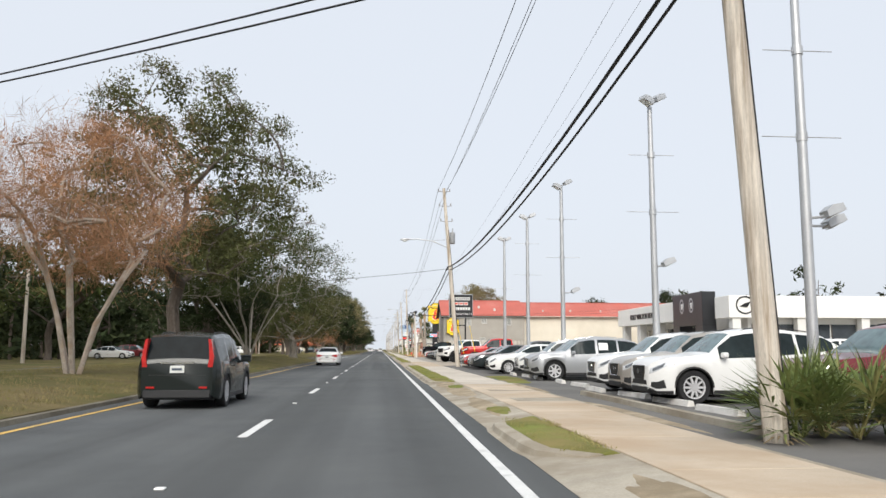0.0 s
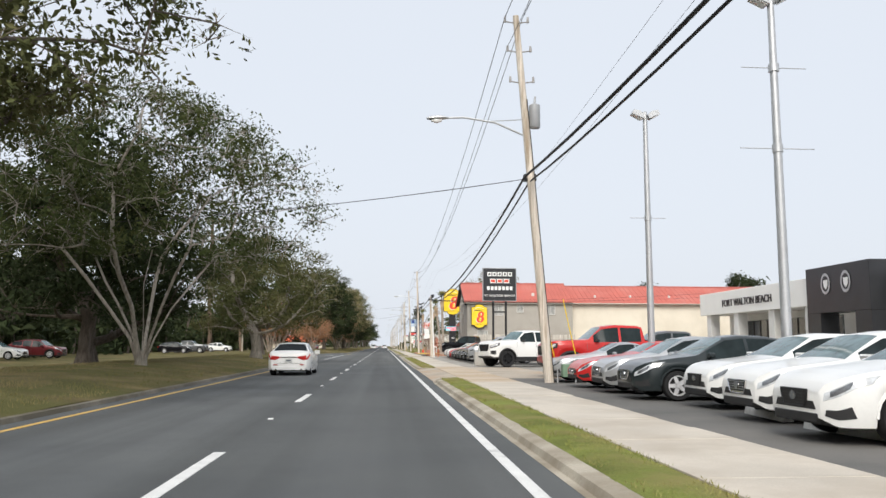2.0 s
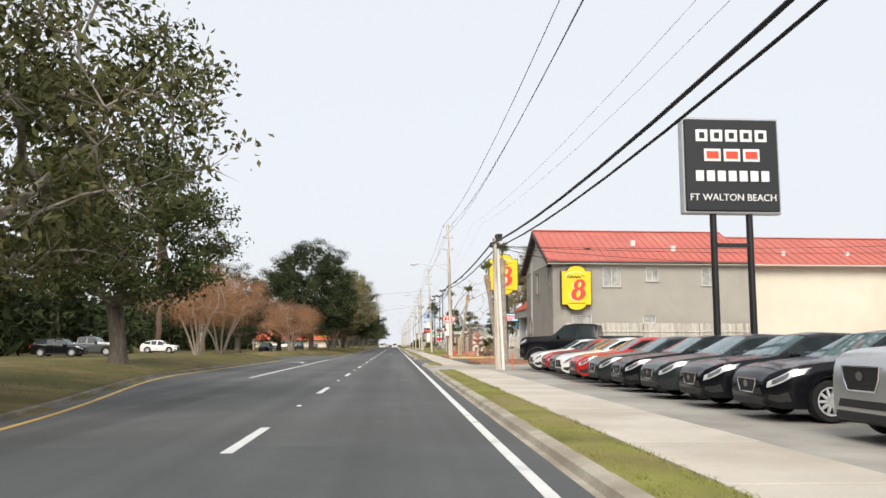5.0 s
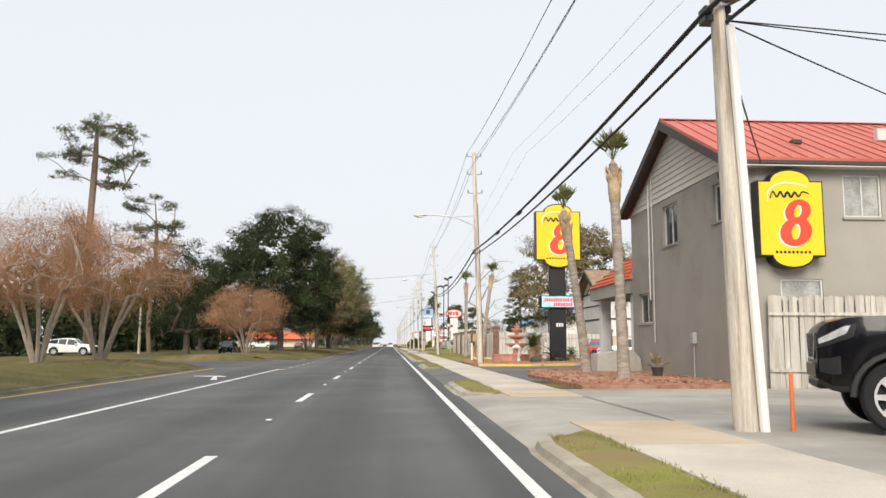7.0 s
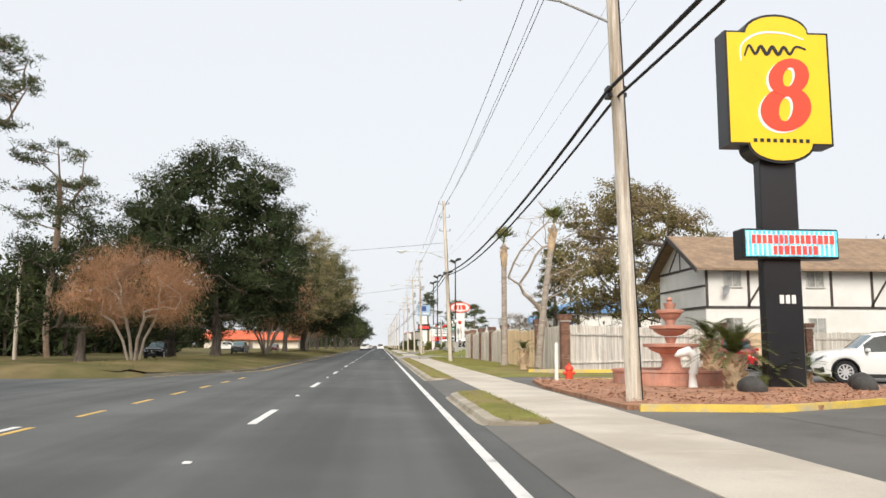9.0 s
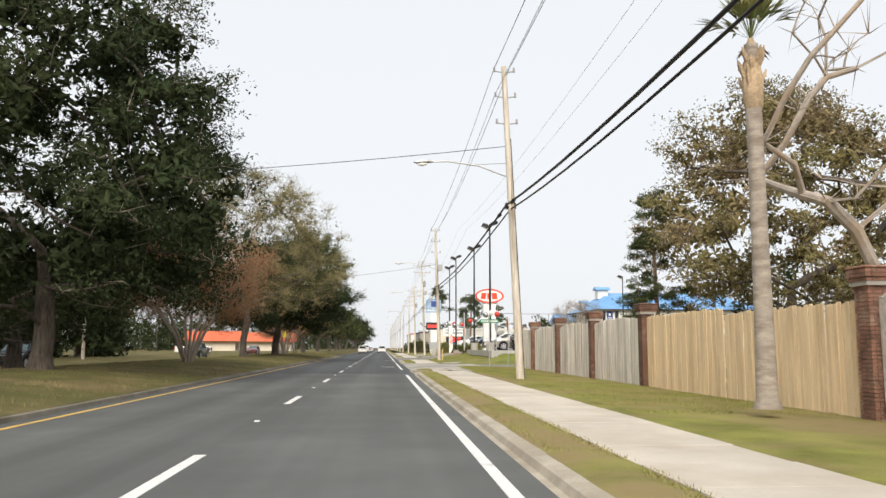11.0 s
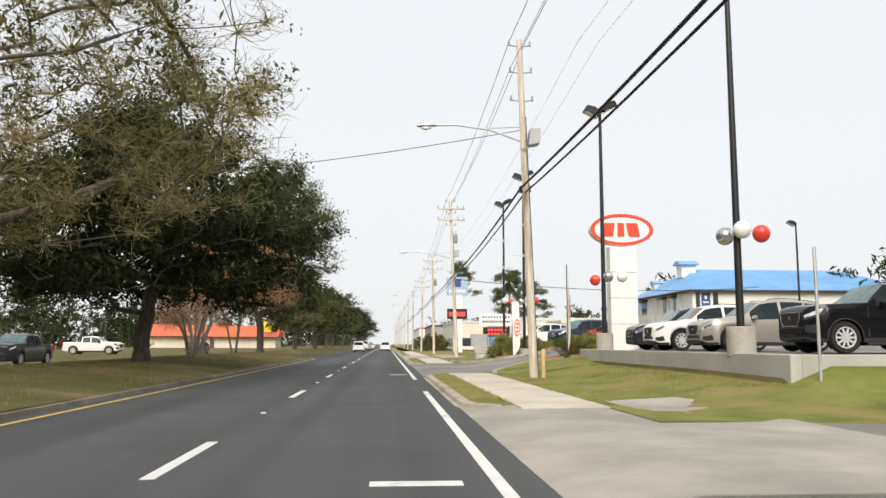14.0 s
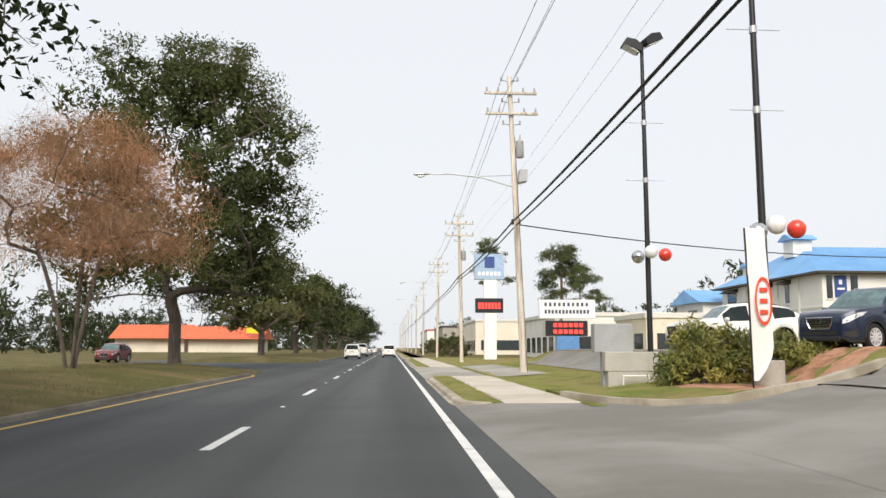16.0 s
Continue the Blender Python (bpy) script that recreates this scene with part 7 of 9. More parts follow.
# ---------- planting beds, palms, fountain ----------
def bed(name, outline, z, m, label, h=0.12):
    bm = bmesh.new()
    cx, cy = sum(p[0] for p in outline) / len(outline), sum(p[1] for p in outline) / len(outline)
    rings = []
    for f, dz in ((1.0, -0.05), (1.0, h * 0.5), (0.8, h * 0.9), (0.5, h), (0.2, h)):
        rings.append([bm.verts.new((cx + (x - cx) * f, cy + (y - cy) * f, max(z, verge(cx + (x - cx) * f, cy + (y - cy) * f) + 0.04) + dz + 0.03 * noise.noise(Vector((x * f * 2, y * f * 2, 0))))) for x, y in outline])
    for a, b in zip(rings, rings[1:]):
        for k in range(len(outline)):
            bm.faces.new((a[k], a[(k + 1) % len(outline)], b[(k + 1) % len(outline)], b[k]))
    bm.faces.new(rings[-1])
    bmesh.ops.recalc_face_normals(bm, faces=bm.faces)
    return structure(name, bm, m, label, "planting bed", True)


def subdivide(outline, d=0.8):
    out = []
    for a, b in zip(outline, outline[1:] + outline[:1]):
        n = max(1, int(math.hypot(b[0] - a[0], b[1] - a[1]) / d))
        out += [(a[0] + (b[0] - a[0]) * k / n, a[1] + (b[1] - a[1]) * k / n) for k in range(n)]
    return out


def chips(name, outline, n, z, m, size, seed, label):
    """Loose bark chips over a bed."""
    rs = np.random.RandomState(seed)
    xs_, ys_ = [p[0] for p in outline], [p[1] for p in outline]
    c, u, v = [], [], []
    while len(c) < n:
        x, y = rs.uniform(min(xs_), max(xs_)), rs.uniform(min(ys_), max(ys_))
        inside = False
        for (ax, ay), (bx, by) in zip(outline, outline[1:] + outline[:1]):
            if (ay > y) != (by > y) and x < (bx - ax) * (y - ay) / (by - ay) + ax:
                inside = not inside
        if inside:
            a = rs.uniform(0, 6.28)
            s = size * rs.uniform(0.5, 1.4)
            c.append((x, y, z + rs.uniform(-0.01, 0.05)))
            u.append((math.cos(a) * s, math.sin(a) * s, rs.uniform(-.4, .4) * s))
            v.append((-math.sin(a) * s * 0.8, math.cos(a) * s * 0.8, rs.uniform(-.5, .5) * s))
    t = thing(name, 0, 0, 0, label, "mulch", kind="stuff")
    cards_mesh(c, u, v, m, "chip_layer", t)["kind"] = "stuff"


b1 = subdivide([(7.35, 124.6), (12.0, 124.9), (12.0, 135.6), (11.6, 137.0), (9.5, 137.6), (7.9, 136.6), (7.3, 133)])
bed("mulch_bed_motel", b1, 0.13, M_MULCH, "bed of red bark mulch beside the motel", 0.16)
M_CHIP = mat("bark_chip", (0.40, 0.20, 0.13), 0.95, vary=0.5, scale=2.0, fine=8, bump=0.0, second=(0.55, 0.34, 0.24), spread=0.6)
chips("bark_mulch", b1, 7000, 0.26, M_CHIP, 0.034, 1, "loose red bark mulch chips")
b2 = subdivide([(6.85, 147.3), (10.5, 147.0), (15.5, 150.5), (16.0, 154), (12, 157.8), (7.2, 158.6), (6.8, 155)])
bed("mulch_bed_sign", b2, 0.13, M_MULCH, "bed of red bark mulch round the sign", 0.16)
chips("bark_mulch", b2, 5500, 0.26, M_CHIP, 0.034, 2, "loose red bark mulch chips")
M_YCURB = mat("yellow_painted_curb", (0.70, 0.50, 0.10), 0.8, vary=0.15, scale=2, fine=30, bump=0.15, second=(0.42, 0.38, 0.30), spread=0.45)


def curb_run(pts, z, m, label, w=0.16, h=0.16):
    """A low curb along a line; z None: it follows the land."""
    bm = bmesh.new()
    rows = []
    for i, (x, y) in enumerate(pts):
        a, b = pts[max(0, i - 1)], pts[min(len(pts) - 1, i + 1)]
        d = Vector((b[0] - a[0], b[1] - a[1])).normalized()
        n = Vector((-d.y, d.x)) * w / 2
        z0 = verge(x, y) if z is None else z
        rows.append([bm.verts.new(q) for q in ((x - n.x, y - n.y, z0), (x - n.x * 0.8, y - n.y * 0.8, z0 + h), (x + n.x * 0.8, y + n.y * 0.8, z0 + h), (x + n.x, y + n.y, z0))])
    for a, b in zip(rows, rows[1:]):
        for k in range(3):
            bm.faces.new((a[k], a[k + 1], b[k + 1], b[k]))
    bm.faces.new(rows[0]), bm.faces.new(rows[-1][::-1])
    bmesh.ops.recalc_face_normals(bm, faces=bm.faces)
    return structure("bed_curb", bm, m, label, "curb", True)


curb_run([(7.0, 147.0), (9.5, 146.6), (11.5, 147.6), (13.5, 148.9), (15.8, 150.3), (16.4, 152.5)], 0.10, M_YCURB, "worn yellow-painted curb round the bed")
curb_run([(8.0, 158.7), (10, 158.9), (12.2, 158.0), (14, 156.5)], 0.10, M_YCURB, "worn yellow-painted curb round the bed")
curb_run([(9.0, 169.0), (10.5, 168.4), (12.5, 168.4), (14.5, 169)], 0.10, M_YCURB, "worn yellow-painted curb at the fence")
M_PALMTRUNK = mat("palm_trunk", (0.36, 0.31, 0.26), 0.95, vary=0.3, scale=2, fine=20, bump=0.8, stretch=(2, 2, 6), second=(0.26, 0.21, 0.17), spread=0.5)
M_PALMBOOT = mat("palm_boots", (0.42, 0.31, 0.20), 0.95, vary=0.4, scale=3, fine=20, bump=0.6)
M_FROND = mat("palm_frond", (0.13, 0.175, 0.05), 0.6, vary=0.4, scale=1, fine=8, bump=0.0, second=(0.29, 0.25, 0.10), spread=0.55)
M_FRONDDRY = mat("dry_frond", (0.38, 0.29, 0.17), 0.85, vary=0.3, scale=1, fine=8, bump=0.0)


def fan_fronds(bm, rs, top, n, length, up, blades=11, spread=1.2, width=0.03):
    """Fan leaves: a stalk and a hand of narrow pointed blades."""
    for k in range(n):
        a, e = rs.uniform(0, 6.28), rs.uniform(*up)
        d = Vector((math.cos(a) * math.cos(e), math.sin(a) * math.cos(e), math.sin(e)))
        L = length * rs.uniform(0.75, 1.15)
        tip = top + d * L * 0.45
        side = d.cross(Vector((0, 0, 1))).normalized()
        upv = side.cross(d)
        w = 0.012
        q = [bm.verts.new(p) for p in (top - side * w, top + side * w, tip + side * w, tip - side * w)]
        bm.faces.new(q)
        for b in range(blades):
            f = (b / (blades - 1) - 0.5) * 2
            dir_ = (d * math.cos(f * spread) + side * math.sin(f * spread) + upv * rs.uniform(-0.15, 0.15)).normalized()
            end = tip + dir_ * L * 0.62 * (1 - 0.25 * abs(f)) + Vector((0, 0, -0.10 * L * rs.uniform(0.3, 1.4)))
            mid_ = tip.lerp(end, 0.45) + Vector((0, 0, 0.04 * L))
            s = dir_.cross(upv).normalized() * width
            va = [bm.verts.new(p) for p in (tip, mid_ + s, end, mid_ - s)]
            bm.faces.new(va)


def fan_palm(x, y, z, h, lean, seed, label, head=1.0, shag=True, up=(-0.35, 1.4), n=26, fan=0.95):
    rs = random.Random(seed)
    t = thing("cabbage_palm", x, y, z, label, "palm tree", "palms")
    pts = [Vector((lean[0] * u ** 1.2, lean[1] * u ** 1.2, h * 0.90 * u)) for u in (0, 0.03, 0.2, 0.45, 0.7, 0.9, 1.0)]
    part("trunk", tube(pts, [0.26, 0.20, 0.175, 0.155, 0.15, 0.15, 0.13], 12), M_PALMTRUNK, t, "ringed grey-brown trunk", True)
    top = pts[-1]
    if shag:
        bm = bmesh.new()
        a = pts[4].lerp(top, 0.38)
        add_ring_tube(bm, [a, a.lerp(top, 0.05), a.lerp(top, 0.45), a.lerp(top, 0.7), top, top + Vector((0, 0, 0.12))], [0.15, 0.175, 0.20, 0.15, 0.09, 0.05], 12)
        for k in range(30):
            u, b = rs.uniform(0.3, 0.78), rs.uniform(0, 6.28)
            c = a.lerp(top, u)
            o = Vector((math.cos(b), math.sin(b), 0))
            add_ring_tube(bm, [c + o * 0.12, c + o * 0.21 + Vector((0, 0, 0.12)), c + o * 0.25 + Vector((0, 0, 0.24))], [0.06, 0.045, 0.015], 4)
        part("boot_mass", bm, M_PALMBOOT, t, "shaggy brown leaf bases", True)["kind"] = "stuff"
    bm = bmesh.new()
    fan_fronds(bm, rs, top + Vector((0, 0, 0.1)), n, 1.25 * head, up, spread=fan)
    part("crown", bm, M_FROND, t, "stiff green fan leaves")
    bm = bmesh.new()
    fan_fronds(bm, rs, top, 4, 0.5 * head, (-1.2, -0.3), 5)
    part("dead_leaves", bm, M_FRONDDRY, t, "hanging dry leaves")["kind"] = "stuff"
    return t


fan_palm(9.45, 132.6, 0.2, 6.85, (-0.78, 0, 0), 1, "leaning cabbage palm with a trimmed green head", 0.78, up=(0.75, 1.5), n=22, fan=0.42)
fan_palm(9.28, 127.2, 0.2, 7.55, (-0.2, 0, 0), 2, "upright cabbage palm with a trimmed green head", 0.85, up=(0.75, 1.5), n=24, fan=0.42)
fan_palm(10.1, 172.3, 0.25, 8.0, (0.9, 0, 0), 3, "leaning cabbage palm by the fence", 0.85, up=(0.55, 1.5), fan=0.55)
fan_palm(9.2, 177.5, 0.25, 7.6, (0.0, 0, 0), 4, "upright cabbage palm by the fence", 0.85, up=(0.55, 1.5), fan=0.55)


def saw_palmetto(x, y, z, seed, label, size=1.0, n=60):
    rs = random.Random(seed)
    t = thing("palmetto", x, y, z, label, "shrub", "palmettos")
    bm = bmesh.new()
    for k in range(max(5, n // 8)):
        o = Vector((rs.uniform(-.7, .7) * size, rs.uniform(-.7, .7) * size, 0.05))
        fan_fronds(bm, rs, o, 8, 1.35 * size, (0.15, 1.45), 10, 1.0, 0.022)
    part("leaves", bm, M_FROND, t, "spiky green fan leaves")["kind"] = "stuff"
    bm = bmesh.new()
    for k in range(3):
        fan_fronds(bm, rs, Vector((rs.uniform(-.5, .5), rs.uniform(-.5, .5), 0.05)), 5, 0.9 * size, (-0.1, 0.6), 8, 1.0, 0.02)
    part("dry_leaves", bm, M_FRONDDRY, t, "dry tan leaves")["kind"] = "stuff"
    return t


saw_palmetto(8.1, 10.4, 0.12, 5, "spiky green palmetto clump at the foot of the pole", 0.95, 110)
saw_palmetto(9.4, 9.6, 0.12, 6, "spiky green palmetto clump beside the car lot", 0.95, 110)


def sago(x, y, z, seed, label, r=1.1, n=26, trunk_h=0.7):
    """A cycad: a stout scaly trunk with arching feather leaves of many narrow leaflets."""
    rs = random.Random(seed)
    t = thing("sago_palm", x, y, z, label, "shrub", "sago palms")
    bm = bmesh.new()
    add_ring_tube(bm, [(0, 0, -0.1), (0, 0, trunk_h * 0.5), (0, 0, trunk_h)], [0.20, 0.23, 0.17], 10)
    for k in range(int(60 * trunk_h)):
        a, zz = rs.uniform(0, 6.28), rs.uniform(0.02, trunk_h)
        o = Vector((math.cos(a), math.sin(a), 0))
        add_ring_tube(bm, [o * 0.17 + Vector((0, 0, zz)), o * 0.27 + Vector((0, 0, zz + 0.06)), o * 0.31 + Vector((0, 0, zz + 0.13))], [0.05, 0.035, 0.01], 4)
    part("trunk", bm, M_PALMBOOT, t, smooth=True)
    bm = bmesh.new()
    for k in range(n):
        a, e = 6.28 * k / n + rs.uniform(-.2, .2), rs.uniform(0.15, 1.35)
        d, sv = Vector((math.cos(a), math.sin(a), 0)), Vector((-math.sin(a), math.cos(a), 0))
        ln = r * rs.uniform(0.8, 1.15)

        def spine(u):
            return Vector((0, 0, trunk_h)) + d * ln * u * math.cos(e * (1 - 0.3 * u)) + Vector((0, 0, ln * (math.sin(e) * u * 1.25 - 0.55 * u * u)))
        for q in range(1, 19):
            u = q / 18
            p, b = spine(u), spine(u - 0.035)
            for sd in (1, -1):
                w = 0.17 * r * (1.15 - abs(u - 0.4) * 1.3)
                tip = p + sv * sd * w + (p - b).normalized() * w * 0.55 + Vector((0, 0, 0.02))
                bm.faces.new([bm.verts.new(c) for c in (b, p, tip)])
    part("fronds", bm, M_SAGO, t, "arching olive-green feather leaves")["kind"] = "stuff"
    return t


M_SAGO = mat("sago_leaf", (0.085, 0.105, 0.028), 0.5, vary=0.4, scale=1.5, fine=8, bump=0.0, second=(0.22, 0.20, 0.06), spread=0.5, spec=0.3)
sago(10.75, 151.2, 0.2, 1, "sago palm with arching olive fronds in the bed", 1.15, 60, 0.95)
sago(13.6, 153.4, 0.2, 2, "small sago palm in the bed", 0.9, 36, 0.4)
sago(11.6, 154.6, 0.2, 3, "sago palm behind the fountain", 1.0, 44, 1.3)
sago(9.3, 172.0, 0.25, 4, "small dark cycad by the fence", 0.7, 30, 0.9)
sago(12.2, 152.4, 0.2, 6, "dark bushy sago palm beside the post", 0.95, 48, 0.3)
M_TERRA = mat("terracotta", (0.56, 0.27, 0.195), 0.85, vary=0.22, scale=3, fine=30, bump=0.3, second=(0.46, 0.30, 0.24), spread=0.5)


def lathe(profile, sides=20):
    bm = bmesh.new()
    rings = [[bm.verts.new((r * math.cos(t), r * math.sin(t), z)) for t in (2 * math.pi * k / sides for k in range(sides))] for r, z in profile]
    for a, b in zip(rings, rings[1:]):
        for k in range(sides):
            bm.faces.new((a[k], a[(k + 1) % sides], b[(k + 1) % sides], b[k]))
    bm.faces.new(rings[0][::-1]), bm.faces.new(rings[-1])
    return bm


ft = thing("fountain", 10.25, 154.1, 0.2, "tiered terracotta fountain standing in a low pink basin", "fountain")
part("basin", lathe([(1.60, 0), (1.60, 0.42), (1.63, 0.44), (1.63, 0.50), (1.45, 0.50), (1.42, 0.34), (0.2, 0.30)], 20), M_TERRA, ft, "low pink basin", False)
part("pedestal", lathe([(0.42, 0.28), (0.42, 0.42), (0.30, 0.46), (0.24, 0.75), (0.34, 0.95)], 14), M_TERRA, ft, smooth=True)
for z, r in ((0.92, 0.70), (1.42, 0.53), (1.86, 0.35)):
    part("bowl", lathe([(0.14, z - 0.02), (r * 0.55, z + 0.02), (r * 0.85, z + 0.12), (r * 0.88, z + 0.17), (r * 1.08, z + 0.19), (r * 1.10, z + 0.27), (r * 0.95, z + 0.28), (r * 0.85, z + 0.20), (r * 0.3, z + 0.14)], 18), M_TERRA, ft, smooth=True)
    part("stem", lathe([(0.16, z + 0.08), (0.12, z + 0.3), (0.18, z + 0.46)], 10), M_TERRA, ft, smooth=True)
part("finial", lathe([(0.02, 2.5), (0.10, 2.42), (0.05, 2.36), (0.06, 2.3)], 10), M_TERRA, ft, smooth=True)
st = mesh_ob("garden_statue", tube([(0, 0, 0), (0, 0, 0.05), (0, 0, 0.34), (0.02, 0, 0.36), (0.07, 0, 0.55), (0.06, 0, 0.78), (-0.10, 0, 0.92), (-0.32, 0, 0.86), (-0.44, 0, 0.80)], [0.13, 0.11, 0.08, 0.12, 0.10, 0.12, 0.13, 0.10, 0.03], 12), M_WHITESIGN, None, "", True)
st.location = (10.05, 152.1, 0.28)
tagged(st, "small pale garden statue in front of the fountain", "statue")
M_ROCK = mat("dark_rock", (0.06, 0.058, 0.055), 0.9, vary=0.3, scale=3, fine=20, bump=0.6)
# the first lump stands in for low dark growth at the sago's foot
for x, y, s in ((10.75, 150.3, 0.34), (13.9, 151.0, 0.30), (14.6, 152.2, 0.35)):
    bm = bmesh.new()
    bmesh.ops.create_icosphere(bm, subdivisions=2, radius=s)
    for v in bm.verts:
        v.co *= 1 + 0.25 * noise.noise(v.co * 3)
        v.co.z *= 0.8
    o = mesh_ob("rock", bm, M_ROCK, None, "", True)
    o.location = (x, y, 0.2 + s * 0.55)
    tagged(o, "dark rounded lump in the mulch bed", "rock", "rocks")
hy = thing("fire_hydrant", 8.3, 158.1, 0.12, "squat red fire hydrant beside the sidewalk", "hydrant")
part("barrel", lathe([(0.17, 0), (0.17, 0.05), (0.12, 0.07), (0.12, 0.42), (0.15, 0.44), (0.15, 0.48), (0.11, 0.56), (0.04, 0.60), (0.04, 0.66)], 14), M_RED, hy, smooth=True)
part("outlet", tube([(-0.20, 0, 0.33), (0.20, 0, 0.33)], 0.055, 10), M_RED, hy, smooth=True)
wp = mesh_ob("white_post", box(-0.05, 0.05, -0.05, 0.05, -0.1, 1.3, 0.01), M_WHITESIGN, None)
wp.location = (7.62, 156.9, 0.12)
tagged(wp, "white square marker post beside the sidewalk", "post")
blk = mesh_ob("concrete_block", prism([(-0.95, 0), (0.95, 0), (0.88, 0.62), (0.55, 0.95), (-0.9, 0.78)], "y", -0.35, 0.35), M_CONC, None)
blk.matrix_world = pose(11.0, 134.1, 0.18, 0, 0, 8)
tagged(blk, "large sloping beige concrete block in the mulch", "block")
pot = thing("plant_pot", 10.9, 128.9, 0.25, "small potted croton standing in the mulch", "potted plant")
part("pot", lathe([(0.14, 0), (0.2, 0.3), (0.22, 0.34), (0.17, 0.32)], 12), M_ROCK, pot, smooth=True)
bm = bmesh.new()
fan_fronds(bm, random.Random(2), Vector((0, 0, 0.3)), 14, 0.55, (0.4, 1.5), 5, 0.6, 0.03)
part("leaves", bm, M_FRONDDRY, pot, "yellow-green leaves")["kind"] = "stuff"


# ---------- car dealer's showroom (it faces the road) ----------
show = thing("dealer_showroom", 37.5, 116.5, 0.1, "white car showroom with a black entrance portal and canopy", "building")
# local y runs towards -y of the world along the facade
part("wall", box(3.2, 30, -35.2, 0, 0, 5.3), M_WHITEWALL, show, "white rendered wall")
part("canopy", box(0.0, 30, -23.0, 0.4, 4.6, 6.95, 0.03), M_FASCIA, show, "white canopy fascia")
part("parapet", box(0.6, 30, -36.6, -33.0, 4.55, 6.85, 0.03), M_FASCIA, show, "white parapet")
part("portal", box(-0.35, 1.2, -31.9, -23.1, 3.9, 7.6, 0.03), M_BLACKPANEL, show, "black entrance panel")
for y in (-31.9, -25.1):
    part("portal_leg", box(-0.35, 1.2, y, y + 2.0, 0, 3.9), M_BLACKPANEL, show, "black portal leg")
for y in (-26.1, -28.9):
    bm = bmesh.new()
    n = 28
    for r_, q in ((0.85, 0.62),):
        o = [bm.verts.new((-0.40, y + r_ * 0.78 * math.cos(t), 6.2 + r_ * math.sin(t))) for t in (2 * math.pi * k / n for k in range(n))]
        i = [bm.verts.new((-0.40, y + q * 0.78 * math.cos(t), 6.2 + q * math.sin(t))) for t in (2 * math.pi * k / n for k in range(n))]
        for k in range(n):
            bm.faces.new((o[k], o[(k + 1) % n], i[(k + 1) % n], i[k]))
    part("emblem_ring", bm, M_GALV, show, "bright ring emblem")
    part("emblem_shield", prism([(y - 0.3, 6.5), (y + 0.3, 6.5), (y + 0.25, 6.0), (y, 5.75), (y - 0.25, 6.0)], "x", -0.40, -0.36), M_WHITESIGN, show)
bm = bmesh.new()
n = 28
o = [bm.verts.new((2.3 + 1.0 * math.cos(t), -36.66, 5.85 + 0.95 * math.sin(t))) for t in (2 * math.pi * k / n for k in range(n))]
i = [bm.verts.new((2.3 + 0.86 * math.cos(t), -36.66, 5.85 + 0.80 * math.sin(t))) for t in (2 * math.pi * k / n for k in range(n))]
for k in range(n):
    bm.faces.new((o[k], o[(k + 1) % n], i[(k + 1) % n], i[k]))
part("emblem_ring", bm, M_SIGNBLACK, show, "dark ring emblem")
part("emblem_swoosh", prism([(1.7, 5.7), (2.5, 5.6), (2.9, 6.2), (2.3, 6.05)], "y", -36.68, -36.6), M_SIGNBLACK, show)
lettering("name_letters", "FORT WALTON BEACH", 1.02, M_SIGNBLACK, show, Matrix.Translation((-0.05, -11.0, 5.65)) @ Matrix(((0, 0, -1, 0), (-1, 0, 0, 0), (0, 1, 0, 0), (0, 0, 0, 1))), 0.04)
for y in (-1.2, -8.0, -15.5, -22):
    part("column", box(0.3, 1.3, y - 0.55, y + 0.55, 0, 4.75, 0.03), M_WHITEWALL, show)
for k in range(14):
    y0 = -1.5 - k * 1.5
    w_ = part("shop_window", box(3.12, 3.2, y0 - 1.42, y0, 0.25, 3.9), M_WINDOW, show)
    part("window_frame", box(3.06, 3.13, y0 - 0.04, y0 + 0.04, 0.2, 3.95), M_DARKTRIM, w_)
for k in range(9):
    x0 = 3.6 + k * 2.9
    w_ = part("shop_window", box(x0, x0 + 2.7, -35.28, -35.2, 0.3, 3.9), M_WINDOW, show)
    part("window_frame", box(x0 - 0.05, x0 + 0.05, -35.34, -35.27, 0.2, 3.95), M_DARKTRIM, w_)
for x0 in (1.0, 8.0, 15.0, 22.0):
    part("column", box(x0, x0 + 0.9, -36.4, -35.5, 0, 4.6, 0.03), M_WHITEWALL, show)

